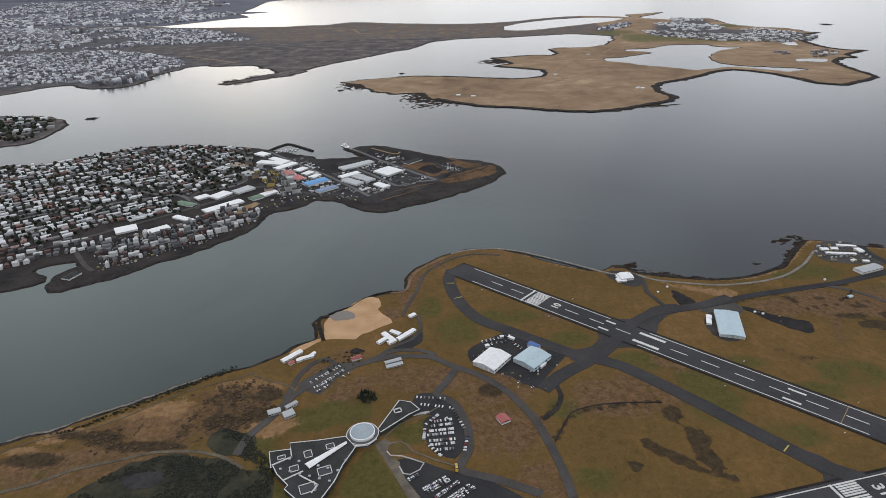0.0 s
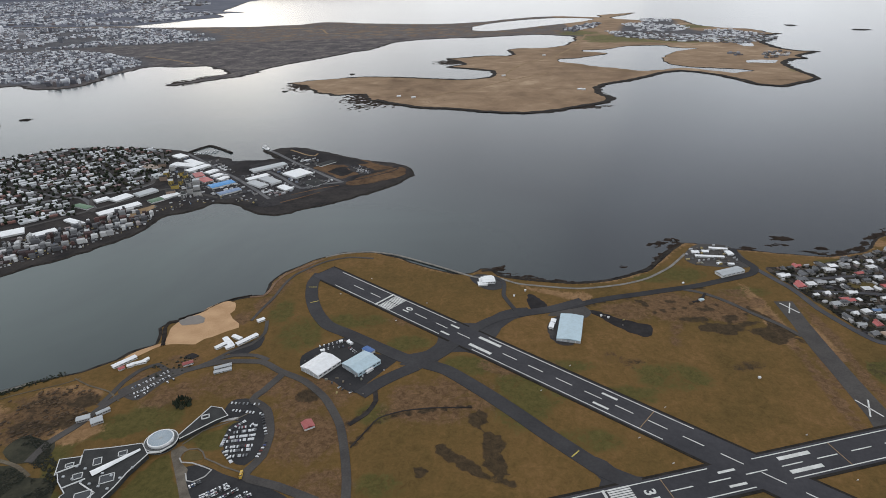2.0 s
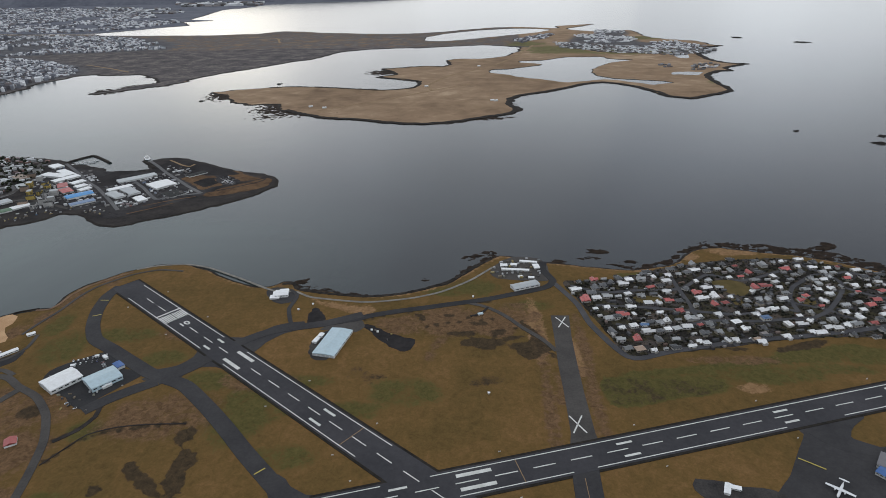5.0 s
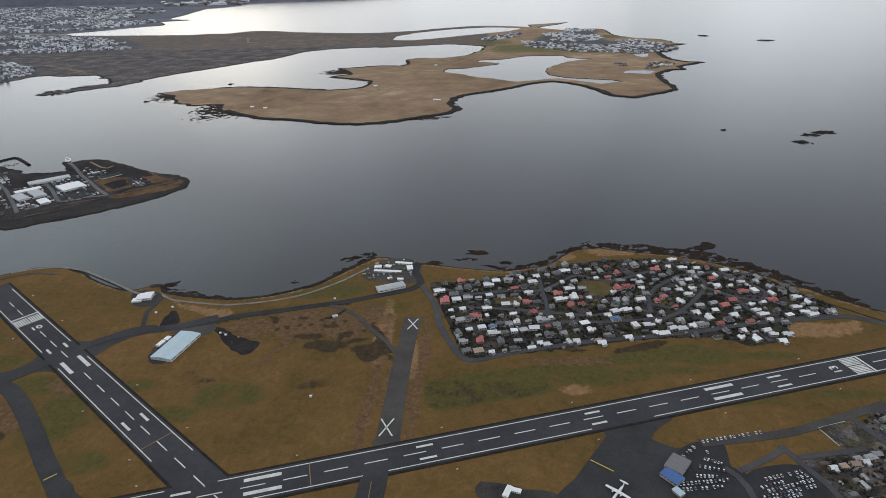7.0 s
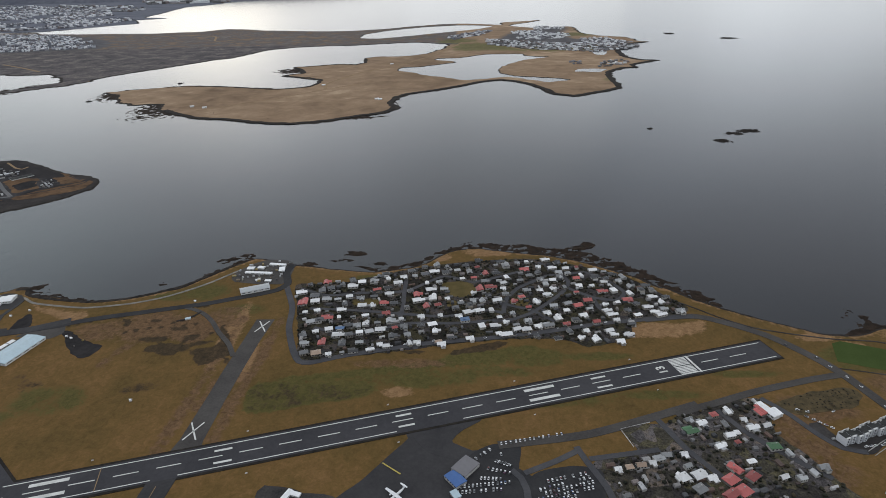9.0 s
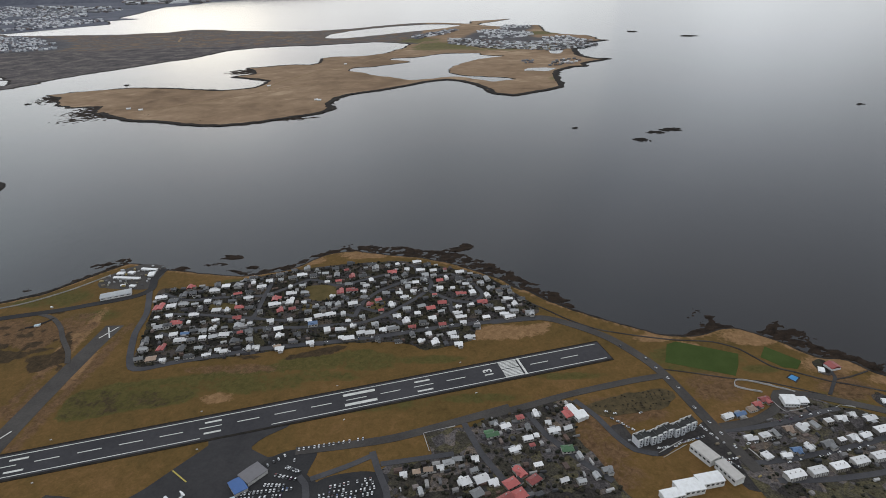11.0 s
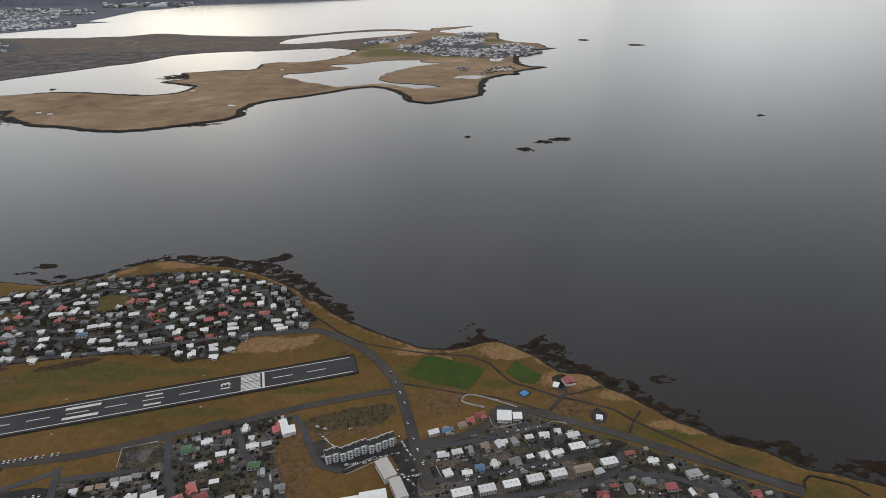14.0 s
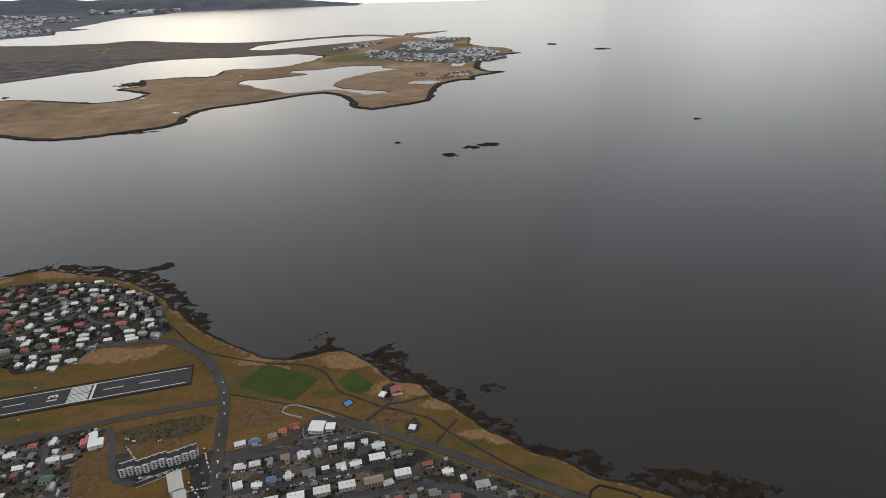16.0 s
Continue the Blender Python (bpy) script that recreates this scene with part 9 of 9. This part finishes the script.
# ---- cars ----
def car(m, kind="car"):
    if kind in PROTOS:
        return copy_thing(PROTOS[kind], m)
    van = kind != "car"
    ob = thing("car" if not van else "bus", m, "small parked car with dark windows" if not van else "yellow bus on the campus road", "car" if not van else "bus", "parked cars" if not van else "")
    l, w, h = (1.5, 0.68, 0.3) if not van else (3.4, 0.95, 0.95)
    bm = bmesh.new()
    box(bm, -l / 2, -w / 2, 0.09, l / 2, w / 2, 0.09 + h, 0.06)
    part("body", bm, "car_paint" if not van else "van_paint", ob)
    v = [(-l * 0.42, -w * 0.46, 0.08 + h), (l * 0.26, -w * 0.46, 0.08 + h), (l * 0.26, w * 0.46, 0.08 + h), (-l * 0.42, w * 0.46, 0.08 + h),
         (-l * 0.3, -w * 0.4, 0.3 + h), (l * 0.08, -w * 0.4, 0.3 + h), (l * 0.08, w * 0.4, 0.3 + h), (-l * 0.3, w * 0.4, 0.3 + h)]
    bm = faces_mesh(v, [(0, 1, 5, 4), (1, 2, 6, 5), (2, 3, 7, 6), (3, 0, 4, 7), (4, 5, 6, 7)])
    cabin = part("cabin_glass", bm, "glass", ob)
    part("car_roof", boxes((-l * 0.3, -w * 0.4, 0.3 + h, l * 0.08, w * 0.4, 0.33 + h)), "car_paint" if not van else "van_paint", cabin)
    for px in (-l * 0.32, l * 0.32):
        for py in (-w / 2, w / 2):
            part("wheel", boxes((px - 0.12, py - 0.05, 0.0, px + 0.12, py + 0.05, 0.2)), "tyre", ob)
    PROTOS[kind] = ob
    return ob


def parked(rows, turn_across=90, seed=1):
    rng = random.Random(seed)
    for x0, y0, x1, y1, count, extra in rows:
        count = int(count)
        a = math.degrees(math.atan2(y1 - y0, x1 - x0))
        for k in range(count):
            if rng.random() < 0.1:
                continue
            u = (k + 0.5 + rng.uniform(-0.12, 0.12)) / count
            car(pose(x0 + (x1 - x0) * u, y0 + (y1 - y0) * u, FLAT["yard"] + 0.03, 0, 0, a + turn_across + rng.choice((0, 180)) + rng.uniform(-4, 4)))


def packed(rows, seed):
    """A full car park as one mesh: each car a low body with a stepped cabin."""
    rng = random.Random(seed)
    verts, faces = [], []
    for x0, y0, x1, y1, count, extra in rows:
        a = math.atan2(y1 - y0, x1 - x0) + math.pi / 2
        for k in range(int(count)):
            if rng.random() < 0.08:
                continue
            u = (k + 0.5 + rng.uniform(-0.1, 0.1)) / count
            m = pose(x0 + (x1 - x0) * u, y0 + (y1 - y0) * u, FLAT["yard"] + 0.03, 0, 0, math.degrees(a) + rng.choice((0, 180)) + rng.uniform(-4, 4))
            n = len(verts)
            for lx, ly, z in ((-0.72, 0.31, 0.06), (0.72, 0.31, 0.06), (0.74, 0.32, 0.3), (0.3, 0.31, 0.36), (0.1, 0.27, 0.6), (-0.45, 0.27, 0.6), (-0.72, 0.31, 0.38)):
                verts += [tuple(m @ Vector((lx * 0.86, s * ly * 0.86, z * 0.86))) for s in (-1, 1)]
            for i in range(7):
                p, q = n + 2 * i, n + 2 * ((i + 1) % 7)
                faces.append((p, p + 1, q + 1, q))
            faces += [tuple(n + 2 * i for i in range(7)), tuple(n + 2 * i + 1 for i in reversed(range(7)))]
    mesh = bpy.data.meshes.new("packed_cars")
    mesh.from_pydata(verts, [], faces)
    tagged(part("packed_cars", mesh, "car_mass", None, "tight rows of parked cars before the campus"), "", "cars", kind="stuff")


packed(([
    (-18.8, 178.1, -11.7, 179.9, 12, 0), (-19.9, 175.4, -11.3, 177.3, 14, 0), (-20.8, 172.5, -10.7, 174.4, 17, 0),
    (-20.8, 170.3, -10.4, 172.2, 17, 0), (-19.9, 167.2, -9.8, 168.7, 17, 0), (-19.1, 165.1, -9.8, 166.6, 16, 0),
    (-17.8, 162.5, -10.1, 163.6, 13, 0), (-21.9, 167.5, -22.1, 175, 8, 0), (-22, 176.3, -17.3, 182.5, 9, 0),
    (-20.4, 165.7, -14.5, 159.4, 9, 0), (-14.9, 181.9, -11.3, 176.6, 5, 0), (-27.8, 193.2, -14.6, 192.5, 8, 0),
    (-25.6, 188.6, -12, 186.8, 9, 0), (-12, 186.8, -5.6, 172.6, 9, 0),
] + [
    (-5.1, 171, -6.2, 162, 6, 0), (-74, 197.1, -65.3, 204.4, 8, 0),
]), 1)
parked([
    (-75.2, 201.2, -64.2, 214.6, 11, 0), (-71.2, 198.9, -62.0, 211.2, 11, 0), (-70.8, 195.1, -64.7, 202.2, 7, 0), (-62.0, 205.6, -56.4, 211.8, 3, 0),
    (-25.7, 147.6, -21.6, 150.9, 6, 0), (-20.1, 143.2, -12.2, 149.3, 13, 0), (-18.5, 142.2, -11, 148.3, 13, 0),
    (-15.6, 139.9, -7.8, 147.4, 13, 0), (-11.7, 138.6, -3.8, 146.2, 13, 0), (-10.1, 137.7, -2.2, 145.3, 11, 0),
    (-0.6, 234.9, 14.4, 241.1, 8, 0), (1.5, 232.1, 12.9, 236.1, 5, 0), (14.2, 235.2, 19.2, 229.6, 4, 0),
    (15.4, 204.6, 20, 201.6, 3, 0), (21.2, 201.6, 23.4, 199.3, 2, 0),
], 90, 2)
parked([
    (338.6, 176.3, 348.8, 185.6, 6, 0), (345, 180.3, 363.5, 185.8, 1, 0), (351.7, 187.8, 377.3, 193.6, 14, 0),
    (349.7, 179.2, 355.8, 176.5, 6, 0), (346.4, 175.5, 355.5, 172.9, 6, 0), (340.9, 170.8, 353.4, 170.2, 9, 0),
    (336.6, 166.6, 354.9, 168.9, 13, 0), (335.8, 164, 351.8, 165.8, 12, 0), (364.4, 168.5, 382.2, 173.2, 12, 0),
    (364, 165.2, 383.2, 171.4, 12, 0), (364.2, 163.4, 384.1, 169.3, 13, 0), (363.1, 160.9, 383.7, 166.7, 14, 0),
    (360.4, 159, 377.1, 162.8, 12, 0),
], 80, 3)
parked(([
    (488.4, 256.2, 499.6, 238.6, 3, 0), (497.8, 246.2, 507.4, 219.4, 4, 0), (516.8, 182.3, 507.4, 212.5, 4, 0),
    (472.5, 200.5, 501, 212.7, 1, 0), (473.3, 203.9, 481.3, 195.9, 5, 0), (486.7, 186.4, 494.8, 187.5, 5, 0),
    (494.6, 188.3, 506.6, 192.6, 6, 0), (505.3, 201.8, 509.8, 192.5, 4, 0), (505.8, 184, 513, 175.9, 7, 0),
    (504.6, 178.6, 514.4, 181.1, 6, 0), (470.3, 208.2, 477.8, 205.4, 2, 0), (519.8, 188, 532.3, 190.5, 4, 0),
    (529.8, 178.3, 565.6, 186.6, 9, 0), (536.2, 199.8, 563, 206.8, 6, 0),
] + [
    (574.7, 193.1, 583.6, 196, 5, 0), (586.1, 174.5, 602.5, 169.8, 5, 0), (299.6, 253.4, 327.6, 259.4, 4, 0),
    (338.5, 259.4, 375.8, 265.5, 5, 0),
]), 8, 4)
parked([
    (303.6, 325.0, 304.4, 290.0, 4, 0), (262.0, 307.6, 304.0, 311.6, 4, 0), (330.0, 327.6, 368.0, 330.6, 3, 0),
    (260.0, 288.6, 302.0, 284.0, 4, 0), (332.0, 280.6, 352.0, 286.0, 2, 0), (270.0, 267.6, 306.0, 272.0, 3, 0),
    (399.0, 325.0, 386.0, 300.0, 3, 0), (412.0, 329.0, 424.0, 312.0, 2, 0), (380.0, 268.6, 430.0, 279.0, 4, 0),
], 0, 6)
(bus_x, bus_y), (to_x, to_y) = [
    (-8.8, 153.4), (-9.3, 156.6),
]
car(pose(bus_x, bus_y, FLAT["road"], 0, 0, math.degrees(math.atan2(to_y - bus_y, to_x - bus_x))), "bus")

# ---- small things ----
wall_line("white_fence", [
    (553.3, 218.2), (544.8, 222.8), (536.9, 226.3), (532.1, 226.5), (530.4, 222.5), (533.4, 220.6), (539.8, 218.3),
], 0.5, 1.25, "concrete", "low pale wall round a meadow corner", "wall")


def marker(x, y, label="small white runway marker hut"):
    ob = thing("marker_hut", pose(x, y, GROUND), label, "hut", "marker huts on the airfield")
    part("body", boxes((-0.5, -0.45, -0.05, 0.5, 0.45, 0.7)), "white_wall", ob)
    part("roof", gable(1.0, 0.9, 0.7, 0.25, 0.06, thick=0.04), "white_sheet", ob)


for x, y in ((196.5, 214.1), (138.5, 264.5), (95.5, 285.0), (190.0, 300.0), (141.8, 262.8), (102.0, 291.0)):
    marker(x, y)


def marker_board(x, y):
    ob = PROTOS.get("board")
    if ob:
        return copy_thing(ob, pose(x, y, GROUND, 0, 0, 20))
    ob = thing("marker_board", pose(x, y, GROUND, 0, 0, 20), "small white marker board on two legs in grass", "sign", "marker boards on the airfield")
    part("panel", boxes((-0.4, -0.05, 0.25, 0.4, 0.05, 0.65)), "white_wall", ob)
    for s in (-0.3, 0.3):
        part("leg", boxes((s - 0.04, -0.04, -0.05, s + 0.04, 0.04, 0.25)), "concrete", ob)
    PROTOS["board"] = ob


for s in range(-180, 20, 44):
    for o in (-11.5, 11.5):
        if not -118 < s < -84:
            marker_board(*north.at(s, o))
for s in range(186, 520, 56):
    for o in (-12.0, 11.0):
        if not 355 < s < 385 and not 196 < s < 222:
            marker_board(*cross.at(s, o))
for line in ([
    (399.4, 196.2), (402.1, 186.3),
], [
    (399.4, 196.2), (411.8, 200.1),
], [
    (541.4, 212.7), (543.5, 206.3), (554.2, 209.0), (553.7, 214.7),
], [
    (486.6, 184.2), (497.6, 190.9),
], [
    (564.2, 208.2), (566.6, 209.6), (572.1, 208.1),
], [
    (520, 186.1), (522.6, 179.8),
], [
    (487.7, 182), (498.5, 188.6),
]):
    wall_line("garden_wall", line, 0.4, 0.85, "concrete", "pale garden wall in the town", "wall")
